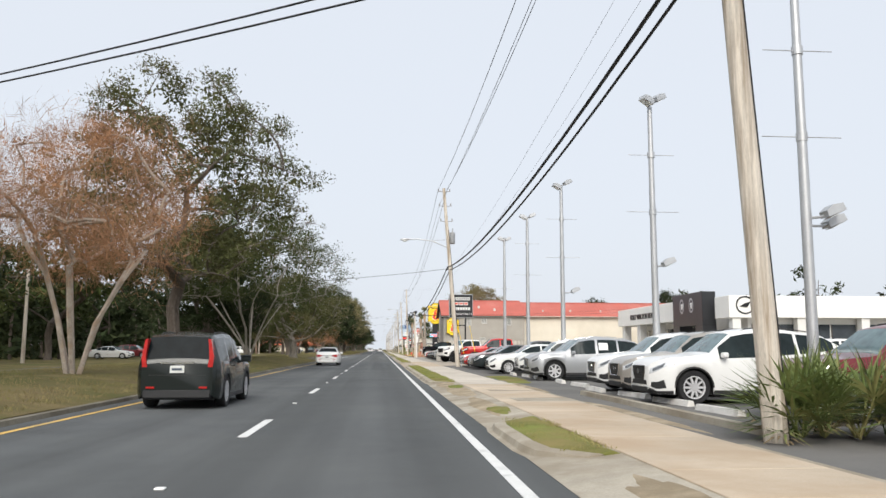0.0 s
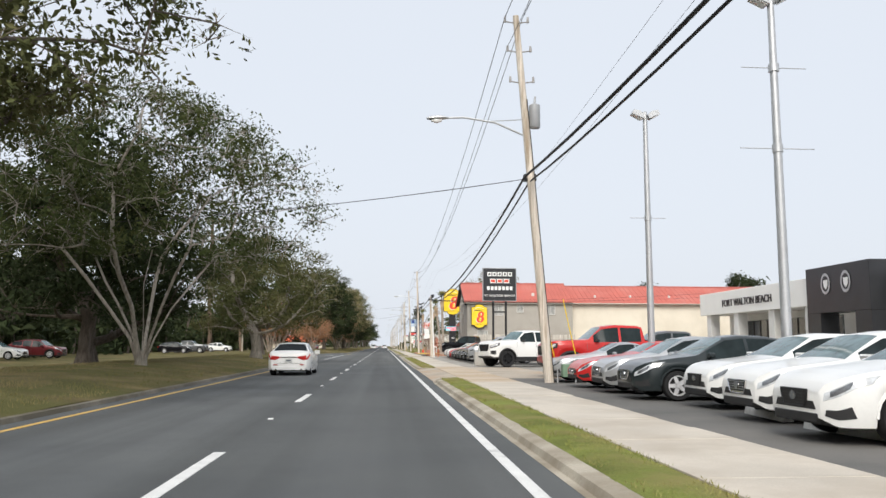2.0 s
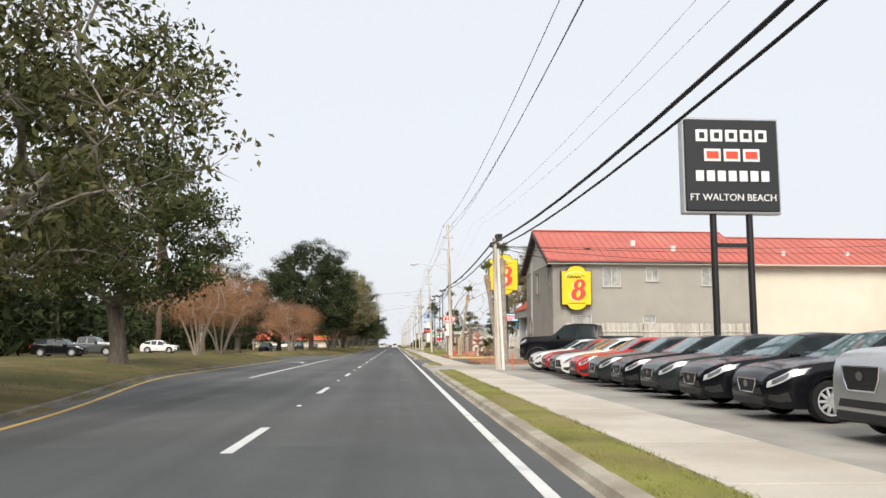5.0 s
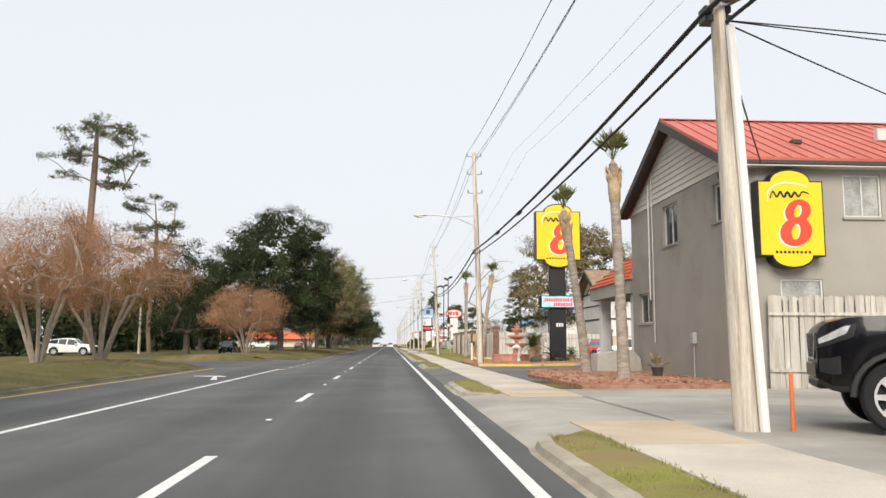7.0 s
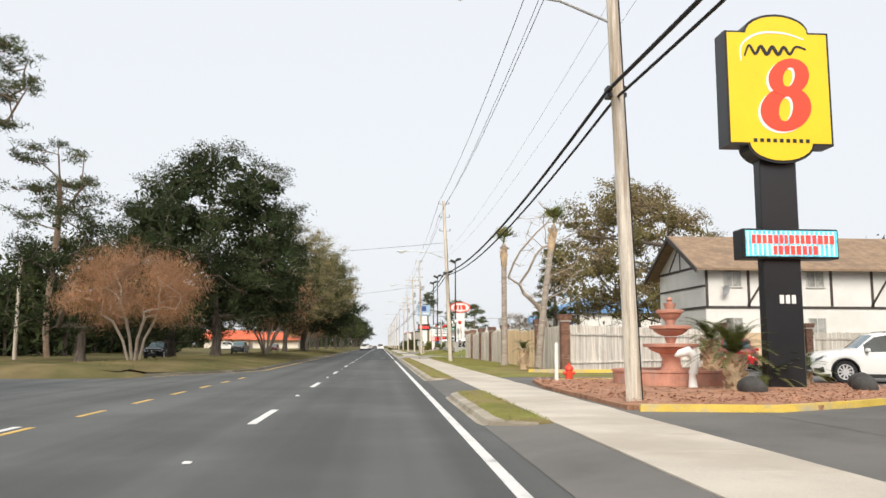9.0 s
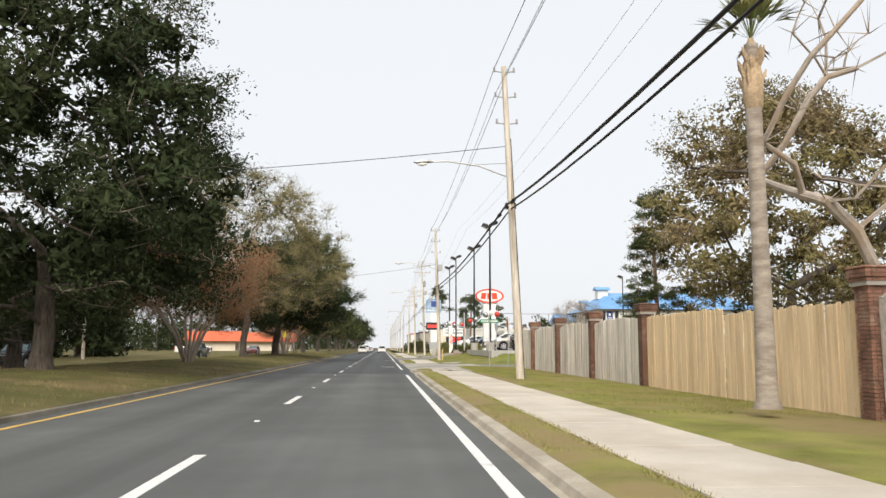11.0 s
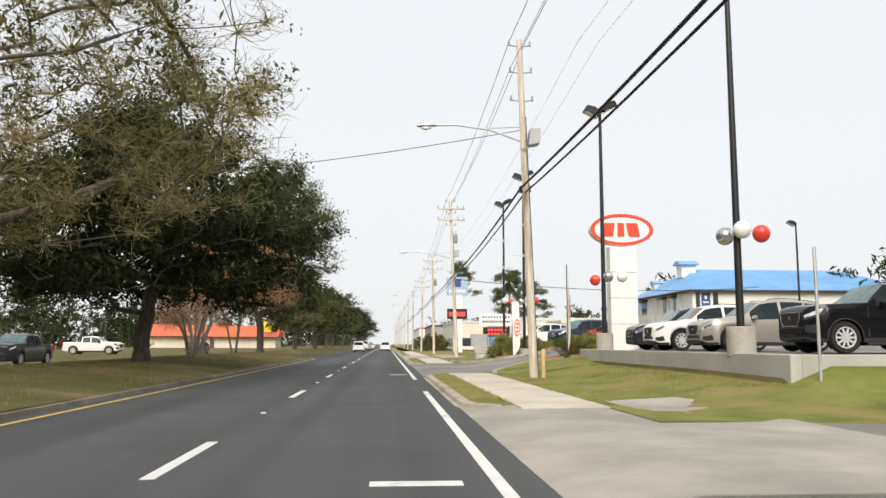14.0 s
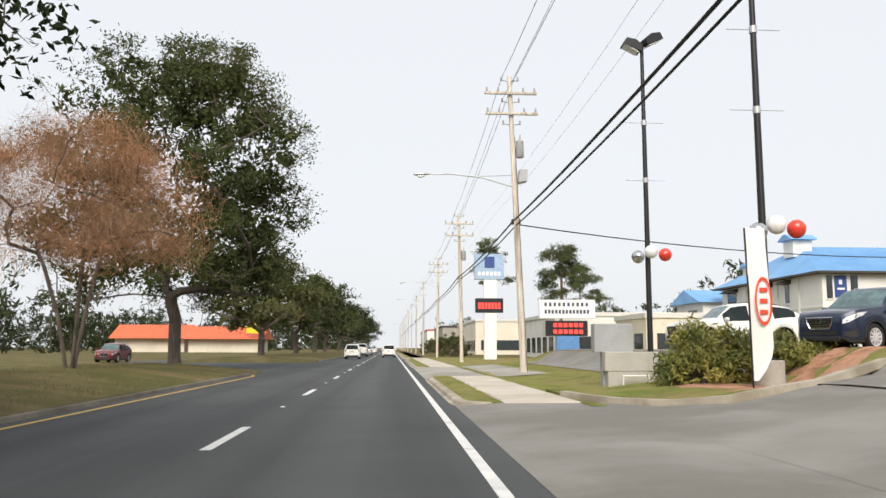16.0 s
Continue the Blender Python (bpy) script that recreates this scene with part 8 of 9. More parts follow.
# tall dealer's sign on two posts
ds = thing("dealer_sign", 12.0, 98.0, 0.1, "black dealer's sign with white marks on two posts", "sign")
for x in (-0.55, 0.55):
    part("post", tube([(x, 0, 0), (x, 0, 5.2)], 0.10, 10), M_BLACKMETAL, ds, smooth=True)
part("crossbar", box(-0.55, 0.55, -0.05, 0.05, 4.1, 4.22), M_BLACKMETAL, ds)
part("panel", box(-1.42, 1.42, -0.22, 0.22, 5.15, 7.92, 0.03), M_BLACKPANEL, ds, "black panel")
part("panel_edge", box(-1.48, 1.48, -0.16, 0.16, 5.08, 7.99, 0.03), M_GALV, ds)
for z, ww, hh, m, cnt in ((7.42, 0.36, 0.36, M_WHITESIGN, 5), (6.83, 0.50, 0.38, M_WHITESIGN, 3), (6.2, 0.24, 0.32, M_WHITESIGN, 7)):
    tot = cnt * ww + (cnt - 1) * 0.09
    for k in range(cnt):
        x = -tot / 2 + k * (ww + 0.09)
        pl = part("mark", box(x, x + ww, -0.245, -0.215, z - hh / 2, z + hh / 2, 0.008), m, ds, "white block mark")
        if cnt == 3:
            part("mark_core", box(x + 0.07, x + ww - 0.07, -0.252, -0.244, z - hh / 2 + 0.08, z + hh / 2 - 0.08), M_RED, pl)
        elif cnt == 5:
            part("mark_core", box(x + 0.10, x + ww - 0.10, -0.252, -0.244, z - hh / 2 + 0.09, z + hh / 2 - 0.09), M_BLACKPANEL, pl)
lettering("town_letters", "FT WALTON BEACH", 0.285, M_WHITESIGN, ds, pose(0, -0.235, 5.55, 90, 0, 0), 0.012)


def lot_light(x, y, z, h, m, label, heads, r=0.11, bars=(), base=0.0):
    """A lot light: pole, arms and lamp heads."""
    t = thing("lot_light", x, y, z, label, "lamp post", "lot lights")
    part("pole", tube([(0, 0, 0), (0, 0, h * 0.5), (0, 0, h)], [r * 1.2, r, r * 0.75], 12), m, t, smooth=True)
    part("base_plate", box(-0.2, 0.2, -0.2, 0.2, 0, 0.05 if not base else 0.02), m, t)
    for z_, w_ in bars:
        part("cross_wire", tube([(-w_, 0, z_), (w_, 0, z_)], 0.012, 5), M_GALV, t)
        part("collar", tube([(0, 0, z_ - 0.09), (0, 0, z_ + 0.09)], r * 1.15, 10), M_GALV, t, smooth=True)
    for dx, dy, dz, az in heads:
        part("arm", tube([(0, 0, dz - 0.15), (dx * 0.6, dy * 0.6, dz - 0.12), (dx, dy, dz)], 0.028, 6), m, t)
        bm = bmesh.new()
        add_prism(bm, [(-0.34, -0.10), (0.34, -0.16), (0.34, 0.10), (0.0, 0.20), (-0.30, 0.12)], "y", -0.26, 0.26)
        bmesh.ops.recalc_face_normals(bm, faces=bm.faces)
        hd = part("lamp_head", bm, M_GALV if m is M_GALV else M_BLACKMETAL, t, "box-shaped lamp head")
        hd.matrix_local = pose(dx, dy, dz, 0, -28, az) @ Matrix.Scale(0.6 if m is M_GALV else 1.0, 4)
        part("glass", box(-0.28, 0.30, -0.22, 0.22, -0.165, -0.145), M_WHITESIGN, hd)
    if base:
        part("pedestal", lathe([(0.36, -base), (0.36, -0.02), (0.32, 0.0)], 16), M_CONC, t, "round concrete pedestal", True)
    return t


for y, hd in ((15.0, ((0.5, -0.1, 4.0, 0), (0.75, 0.3, 3.85, 0))), (24.1, ((-0.15, -0.2, 9.15, 200), (0.3, 0.0, 9.3, 20), (0.45, 0, 3.95, 0))), (36.9, ((-0.2, 0, 9.0, 190), (0.3, 0, 9.2, 10), (0.6, 0, 4.0, 0))), (45.9, ((-0.25, 0, 9.0, 180), (0.3, 0, 9.1, 0))), (54.7, ((-0.25, 0, 8.9, 180), (0.25, 0, 8.9, 0)))):
    lot_light(10.7, y, 0.14, 9.0 if y > 20 else 11.5, M_GALV, "grey steel lot light pole with lamp heads", hd, 0.10, ((5.55, 0.85), (7.4, 0.75)) if y < 50 else ((5.4, 0.6),))

# wheel stops
ws = bmesh.new()
add_prism(ws, [(-0.09, 0), (0.09, 0), (0.06, 0.12), (-0.06, 0.12)], "y", -0.85, 0.85)
bmesh.ops.recalc_face_normals(ws, faces=ws.faces)
ws_me = shared("wheel_stop", ws, mat("worn_white_concrete", (0.72, 0.70, 0.66), 0.85, vary=0.15, scale=3, fine=40, bump=0.3, second=(0.50, 0.47, 0.42), spread=0.4, world=True))
rs = random.Random(5)
for y in (14.6, 17.2, 19.9, 22.8, 25.7, 28.5, 32.0, 34.6, 37.3, 40, 42.6):
    o = new("wheel_stop", ws_me)
    o.matrix_world = pose(8.45 + rs.uniform(-.1, .2), y, 0.135, 0, 0, rs.uniform(-7, 7))
    tagged(o, "short white concrete wheel stop at the lot's edge", "wheel stop", "wheel stops")
for x, y, l in ((7.95, 78.4, "pale utility box at the edge of the lot"),):
    o = mesh_ob("utility_box", box(-0.35, 0.35, -0.3, 0.3, 0, 0.85, 0.03), M_CONC, None)
    o.location = (x, y, 0.13)
    tagged(o, l, "utility box")
o = thing("water_valve", 8.05, 55.2, 0.13, "small green backflow valve box beside the pole", "valve")
part("case", box(-0.2, 0.2, -0.15, 0.15, 0.2, 0.62, 0.02), mat("green_case", (0.16, 0.25, 0.17), 0.6), o)
part("pipe", tube([(-0.3, 0.2, 0), (-0.3, 0.2, 0.5), (0.3, 0.2, 0.5), (0.3, 0.2, 0)], 0.03, 6), M_CAN, o)
bo = thing("bollard", 9.0, 12.0, 0.12, "short white rounded bollard at the lot's edge", "bollard")
part("shaft", lathe([(0.09, 0), (0.09, 0.75), (0.06, 0.83), (0.02, 0.85)], 12), M_WHITESIGN, bo, smooth=True)
# yellow guards of the pole's guy wires, built as two leaning strips
bl = thing("guy_guard", 8.2, 58.0, 0.95, "yellow plastic guards of the guy wires beside the pole", "streamer")
for dx, dy in ((0, 0), (0.9, 0.4)):
    part("strip", tube([(dx, dy, 0), (dx - 0.25, dy, 1.1), (dx - 0.45, dy, 2.1)], 0.018, 5), M_YELLOW, bl)
# low edge curb between sidewalk and lot
curb_run([(7.55, y) for y in steps(10.5, 21, 1.5)], 0.12, M_CURB, "worn concrete edging of the car lot", 0.2, 0.12)

# ---------- fence with brick pillars ----------
PY = [189.75 + 6.6 * k for k in range(5)]


def brick_pillar(x, y, seed):
    z0 = verge(x, y)
    t = thing("brick_pillar", x, y, z0, "brown brick fence pillar with a stepped cap", "pillar", "fence pillars")
    part("core", box(-0.195, 0.195, -0.195, 0.195, -0.1, 2.42), M_MORTAR, t, "pale mortar")
    rs = random.Random(seed)
    rows = []

    def course(z, half):
        n = 3
        step_ = 2 * half / (n - 0.5)
        for sd in (0, 1, 2, 3):
            for k in range(n):
                a, b = -half + k * step_ + 0.004, min(half, -half + (k + 1) * step_ - 0.004)
                if b - a < 0.03:
                    continue
                j = rs.uniform(-0.004, 0.004)
                if sd == 0:
                    rows.append((-half + j, -half + 0.05, a, b, z, z + 0.064))
                elif sd == 1:
                    rows.append((half - 0.05, half + j, -b, -a, z, z + 0.064))
                elif sd == 2:
                    rows.append((-b + 0.0, -a, -half + j, -half + 0.05, z, z + 0.064))
                else:
                    rows.append((a, b, half - 0.05, half + j, z, z + 0.064))
    for c in range(33):
        course(0.0 + c * 0.0735, 0.215)
    for c, hf in enumerate((0.245, 0.28, 0.31, 0.31)):
        course(2.43 + c * 0.0735, hf)
    boxes_joined("bricks", rows, M_BRICK, t, "brown bricks")
    part("cap", box(-0.32, 0.32, -0.32, 0.32, 2.725, 2.78, 0.02), M_BRICK, t)
    part("cap_core", box(-0.265, 0.265, -0.265, 0.265, 2.42, 2.73), M_MORTAR, t)


for k, y in enumerate(PY):
    brick_pillar(11.10 if k < 4 else 11.35, y if k < 4 else y + 0.45, k)
for k in range(4):
    board_fence(11.05, PY[k] + 0.24, 11.05, PY[k + 1] - 0.24, 2.3, M_FENCE, "weathered grey board fence between brick pillars", seed=20 + k, arch=0.14)
board_fence(11.05, 183.5, 11.05, PY[0] - 0.24, 2.35, M_NEWFENCE, "new yellow pine board fence panel", seed=31)
board_fence(11.05, 177.5, 11.05, 183.4, 2.2, M_NEWFENCE, "new yellow pine board fence panel", seed=32)
for k, y in enumerate((177.2, 170.8)):
    brick_pillar(11.12, y, 10 + k)
board_fence(11.05, 171.2, 11.05, 176.9, 2.25, M_FENCE, "weathered grey board fence between brick pillars", seed=33)
board_fence(11.4, 170.9, 24.0, 182.5, 2.3, M_FENCE, "weathered grey board fence behind the forecourt", seed=34)
for x in (24.3, 30.2):
    brick_pillar(x, 183.0, int(x))
part_wall = thing("garden_wall", 24.6, 183.0, 0.1, "tan rendered garden wall behind the forecourt", "wall")
part("wall", box(0, 5.3, -0.1, 0.1, 0, 2.1, 0.01), mat("tan_render", (0.62, 0.46, 0.30), 0.85, vary=0.1, scale=0.8, fine=40, bump=0.1), part_wall)
board_fence(30.6, 183, 42, 183, 2.2, M_PALEFENCE, "pale weathered board fence behind the forecourt", seed=35)
board_fence(11.35, 216.7, 26, 216.7, 2.25, M_FENCE, "weathered grey board fence along the side street", seed=36)

# half-timbered building
M_SHINGLE = mat("brown_shingles", (0.27, 0.185, 0.12), 0.9, vary=0.25, scale=2, fine=20, bump=0.5, second=(0.21, 0.145, 0.10), spread=0.5)
td = thing("half_timbered_house", 24.6, 186.0, 1.0, "white half-timbered two-storey building with brown shingle roof", "building")
part("wall", box(0, 40, 0, 9, -0.95, 6.0), M_WHITEWALL, td, "white rendered wall")
for x0_ in (0.0, 39.8):
    part("gable", prism([(0, 6.0), (9, 6.0), (4.5, 8.3)], "x", x0_, x0_ + 0.2), M_WHITEWALL, td)
for sd in (1, -1):
    o = [(-0.9, 5.65), (4.5, 8.55), (4.5, 8.4), (-0.9, 5.5)] if sd > 0 else [(9.9, 5.65), (9.9, 5.5), (4.5, 8.4), (4.5, 8.55)]
    part("roof", prism(o, "x", -0.9, 40.5), M_SHINGLE, td, "brown shingle roof slope")
    part("barge_board", prism([(q[0], q[1] - 0.02) for q in o[:2]] + [(o[2][0], o[2][1] - 0.2), (o[3][0], o[3][1] - 0.2)] if sd > 0 else [(o[0][0], o[0][1] - 0.02), (o[1][0], o[1][1] - 0.2), (o[2][0], o[2][1] - 0.2), (o[3][0], o[3][1] - 0.02)], "x", -1.0, -0.88), M_DARKTRIM, td)


def timber(u0, z0, u1, z1, side, w=0.09):
    d = Vector((u1 - u0, z1 - z0)).normalized()
    n = Vector((-d.y, d.x)) * w
    o = [(u0 - n.x, z0 - n.y), (u1 - n.x, z1 - n.y), (u1 + n.x, z1 + n.y), (u0 + n.x, z0 + n.y)]
    part("timber", prism(o, "y" if side == "s" else "x", -0.05, 0.02), M_DARKTRIM, td)


for z in (3.0, 5.9):
    timber(0, z, 36, z, "s")
    timber(0, z, 9, z, "w")
for k in range(12):
    timber(0.1 + 3 * k, 3.0, 0.1 + 3 * k, 5.9, "s")
for k in (1, 4, 7):
    timber(3 * k, 3.1, 3 * k + 1.8, 5.8, "s", 0.07)
timber(2.2, 6.0, 4.5, 7.9, "w", 0.07), timber(6.8, 6.0, 4.5, 7.9, "w", 0.07), timber(4.5, 6.0, 4.5, 8.2, "w", 0.07), timber(0, 4.5, 9, 4.5, "w", 0.07)
for k in range(5):
    window(td, "y", 0.0, 1.3 + 6 * k, 2.6 + 6 * k, 4.4, 5.6, 0.0, M_WINPANE)
    window(td, "y", 0.0, 1.3 + 6 * k, 2.6 + 6 * k, 1.0, 2.3, 0.0, M_WINPANE)
dish = thing("satellite_dish", 25.8, 185.85, 5.2, "grey satellite dish on the white wall", "satellite dish")
part("reflector", lathe([(0.02, 0), (0.25, 0.05), (0.38, 0.14), (0.36, 0.14), (0.2, 0.06)], 14), M_CAN, dish, smooth=True)
part("mount", tube([(0, 0, -0.1), (0, 0.2, -0.3)], 0.02, 6), M_CAN, dish)
dish.matrix_world = pose(25.8, 185.6, 5.2, 100, 0, 30)

# ---------- street corner: name sign, warning sign, stop sign ----------
M_GREENSIGN = mat("green_sign", (0.015, 0.23, 0.12), 0.4, vary=0.06, scale=2, fine=20, bump=0.0)
M_ORANGESIGN = mat("rust_orange_sign", (0.48, 0.19, 0.03), 0.5, vary=0.15, scale=3, fine=20, bump=0.0)
ss = thing("street_name_sign", 9.3, 216.0, 0.2, "green street name blades on a pale post", "street sign")
part("post", tube([(0, 0, -0.1), (0, 0, 3.12)], 0.035, 8), M_GALV, ss, smooth=True)
b = part("blade", box(-0.62, 0.62, -0.012, 0.012, 2.76, 3.00, 0.004), M_GREENSIGN, ss, "green name blade")
for k in range(9):
    part("letter_bar", box(-0.54 + 0.125 * k, -0.46 + 0.125 * k, -0.018, -0.012, 2.82, 2.94), M_WHITESIGN, b)
b = part("blade", box(-0.012, 0.012, -0.45, 0.45, 3.04, 3.26, 0.004), M_GREENSIGN, ss, "green name blade")
for k in range(5):
    part("letter_bar", box(-0.018, -0.012, -0.33 + 0.13 * k, -0.25 + 0.13 * k, 3.10, 3.20), M_WHITESIGN, b)
ws_ = thing("warning_sign", 10.75, 217.25, 0.2, "rusty orange diamond road sign seen edge-on", "road sign")
part("post", tube([(0, 0, -0.1), (0, 0, 2.6)], 0.03, 8), M_GALV, ws_, smooth=True)
dm = part("panel", prism([(0, -0.48), (0.48, 0), (0, 0.48), (-0.48, 0)], "y", -0.008, 0.008), M_ORANGESIGN, ws_, "orange diamond panel")
dm.matrix_local = pose(-0.05, 0, 2.75, 0, 0, -90)
sp = thing("stop_sign", 11.4, 227.4, 0.3, "stop sign seen from its grey back", "stop sign")
part("post", tube([(0, 0, -0.1), (0, 0, 3.1)], 0.035, 8), M_GALV, sp, smooth=True)
oc = [(0.40 * math.cos(math.pi / 8 + k * math.pi / 4), 0.40 * math.sin(math.pi / 8 + k * math.pi / 4)) for k in range(8)]
pn = part("panel", prism(oc, "y", -0.008, 0.008), M_CAN, sp, "grey back of the octagonal panel")
pn.matrix_local = pose(0, 0.05, 2.72, 0, 0, 62)

# ---------- raised car lot ----------
curb_run([(11.35, y) for y in steps(228.5, 246, 1.6)], 0.72, M_CONC, "pale concrete edge of the raised lot", 0.24, 0.26)
corner = [(6.75, 265.2), (6.95, 263.6), (7.34, 262.4), (7.92, 260.7), (8.71, 259.9), (9.8, 260.2), (10.99, 260.9), (13.4, 262.5), (17, 264.5)]
curb_run(corner, None, M_CURB, "tan concrete curb round the planted corner", 0.22, 0.17)
pyk = thing("pylon_sign", 13.75, 249.2, verge(13.7, 249), "white panelled sign tower topped by a red oval", "sign")
for k in range(4):
    part("panel", box(-0.66, 0.66, -0.35, 0.35, 0.02 + 1.25 * k, 1.25 * (k + 1), 0.015), M_WHITESIGN, pyk, "white metal panel")
oval = part("oval", prism(ellipse(0, 5.85, 1.56, 0.78, 40), "y", -0.22, 0.22), M_WHITESIGN, pyk, "white oval head")
bm = bmesh.new()
n = 40
for y in (-0.235,):
    o = [bm.verts.new((1.56 * math.cos(t), y, 5.85 + 0.78 * math.sin(t))) for t in (2 * math.pi * k / n for k in range(n))]
    i = [bm.verts.new((1.36 * math.cos(t), y, 5.85 + 0.62 * math.sin(t))) for t in (2 * math.pi * k / n for k in range(n))]
    for k in range(n):
        bm.faces.new((o[k], o[(k + 1) % n], i[(k + 1) % n], i[k]))
part("red_rim", bm, M_RED, oval, "red oval rim")
for x0, x1, lean in ((-0.95, -0.45, 0.10), (-0.22, 0.10, 0.0), (0.32, 0.88, -0.12)):
    part("red_block", prism([(x0, 5.52), (x1, 5.52), (x1 + lean, 6.18), (x0 + lean, 6.18)], "y", -0.26, -0.222), M_RED, oval)
for x, y, h in ((11.4, 231.1, 10.7), (11.6, 244.7, 10.4), (11.5, 264.0, 12.3), (11.4, 272.5, 11.9)):
    lot_light(x, y, verge(x + 0.5, y) + 0.75, h - 0.7, M_BLACKMETAL, "dark lot light pole on a round concrete pedestal", ((-0.35, 0, h - 0.75, 180), (0.3, -0.1, h - 0.55, 10)), 0.085, ((6.2, 0.7), (8.3, 0.7)) if y > 255 else (), base=0.75)
lot_light(36.4, 275, 0.9, 10.6, M_BLACKMETAL, "dark lot light pole in the raised lot", ((-0.35, 0, 10.5, 180),), 0.09)
M_BALRED = mat("red_balloon", (0.72, 0.05, 0.03), 0.25, vary=0.05, coat=0.5)
M_BALSILVER = mat("silver_balloon", (0.55, 0.56, 0.57), 0.18, 0.9, vary=0.05)
M_BALWHITE = mat("white_balloon", (0.80, 0.80, 0.79), 0.3, vary=0.04, coat=0.4)
for px, py, pz in ((11.4, 231.1, 3.2), (11.6, 244.7, 3.2), (11.7, 264.0, 3.25), (11.4, 272.5, 3.6)):
    for dx, dz, m, l in ((-0.42, 0.0, M_BALSILVER, "silver"), (0.05, 0.18, M_BALWHITE, "white"), (0.55, 0.08, M_BALRED, "red")) if py != 244.7 else ((-0.42, -0.05, M_BALRED, "red"), (0.15, 0.1, M_BALSILVER, "silver"), (0.75, 0.1, M_BALWHITE, "white")):
        bm = bmesh.new()
        bmesh.ops.create_uvsphere(bm, u_segments=20, v_segments=14, radius=0.225)
        for v in bm.verts:
            if v.co.z < -0.1:
                v.co.z *= 1.08
        o = mesh_ob("balloon", bm, m, None, "", True)
        o.location = (px + dx, py - 0.22, pz + 0.9 + dz)
        tagged(o, l + " plastic display balloon fixed to the light pole", "balloon", "display balloons")
# tall pennant flags
def feather_flag(x, y, z, h, label, turn=0):
    t = thing("feather_flag", x, y, z, label, "flag", "feather flags", turn)
    part("pole", tube([(0, 0, 0), (-0.02, 0, h * 0.6), (-0.06, 0, h)], 0.022, 6), M_BLACKMETAL, t)
    part("base", box(-0.3, 0.3, -0.15, 0.15, -0.02, 0.05, 0.01), M_BLACKMETAL, t)
    bm = bmesh.new()
    rows = []
    for k in range(15):
        u = k / 14
        zz = 0.25 + (h - 0.25) * u
        w_ = 0.50 * min(1.0, (u + 0.02) * 5) ** 0.6
        rows.append([bm.verts.new((-0.06 * u + w_ * q, 0.05 * math.sin(q * 3 + u * 5), zz)) for q in (0.02, 0.25, 0.5, 0.75, 1.0)])
    for a, b in zip(rows, rows[1:]):
        for q in range(4):
            bm.faces.new((a[q], a[q + 1], b[q + 1], b[q]))
    r = bmesh.ops.extrude_face_region(bm, geom=bm.faces[:])
    for v in [g for g in r["geom"] if isinstance(g, bmesh.types.BMVert)]:
        v.co.y += 0.006
    bmesh.ops.recalc_face_normals(bm, faces=bm.faces)
    cl = part("cloth", bm, M_WHITESIGN, t, "white cloth", True)
    cz = h * 0.55
    bm = bmesh.new()
    o = [bm.verts.new((0.29 + 0.20 * math.cos(q), -0.075, cz + 0.55 * math.sin(q))) for q in (6.2832 * k / 28 for k in range(28))]
    i = [bm.verts.new((0.29 + 0.16 * math.cos(q), -0.075, cz + 0.47 * math.sin(q))) for q in (6.2832 * k / 28 for k in range(28))]
    for k in range(28):
        bm.faces.new((o[k], o[(k + 1) % 28], i[(k + 1) % 28], i[k]))
    part("oval_mark", bm, M_RED, cl, "red oval mark")
    for dz in (-0.25, 0.0, 0.25):
        part("mark_bar", box(0.20, 0.38, -0.08, -0.072, cz + dz - 0.05, cz + dz + 0.05), M_RED, cl)
    return t


feather_flag(10.5, 262.7, 0.36, 3.7, "white feather flag with a red oval mark")
feather_flag(10.9, 248.6, verge(10.9, 248.6) + 0.1, 4.4, "white feather flag with a red oval mark", 65)


def shrub(x, y, z, w, d, h, seed, label, n=2600, leaf=None, size=0.10, group="shrubs"):
    rs = random.Random(seed)
    t = thing("shrub", x, y, z, label, "shrub", group)
    tips = []
    for k in range(70):
        a, e, q = rs.uniform(0, 6.28), rs.uniform(0, 1.5), rs.uniform(0.55, 1.0)
        tips.append(Vector((math.cos(a) * math.cos(e) * w * q, math.sin(a) * math.cos(e) * d * q, 0.1 + math.sin(e) * h * q * rs.uniform(0.8, 1.1))))
    bm = bmesh.new()
    for p in tips[::2]:
        add_ring_tube(bm, [(p.x * 0.1, p.y * 0.1, -0.05), p * 0.5 + Vector((0, 0, 0.1)), p * 0.92], [0.02, 0.014, 0.006], 4, cap=False)
    part("stem_growth", bm, M_BARK, t)["kind"] = "stuff"
    c, u, v = leaf_cloud(rs, tips, n // 70, 0.17, size, 0.8, 0.5)
    cards_mesh(c, u, v * 0.6, leaf or M_SHRUB, "foliage", t, "green and yellow-tinged leaves")["kind"] = "stuff"
    return t


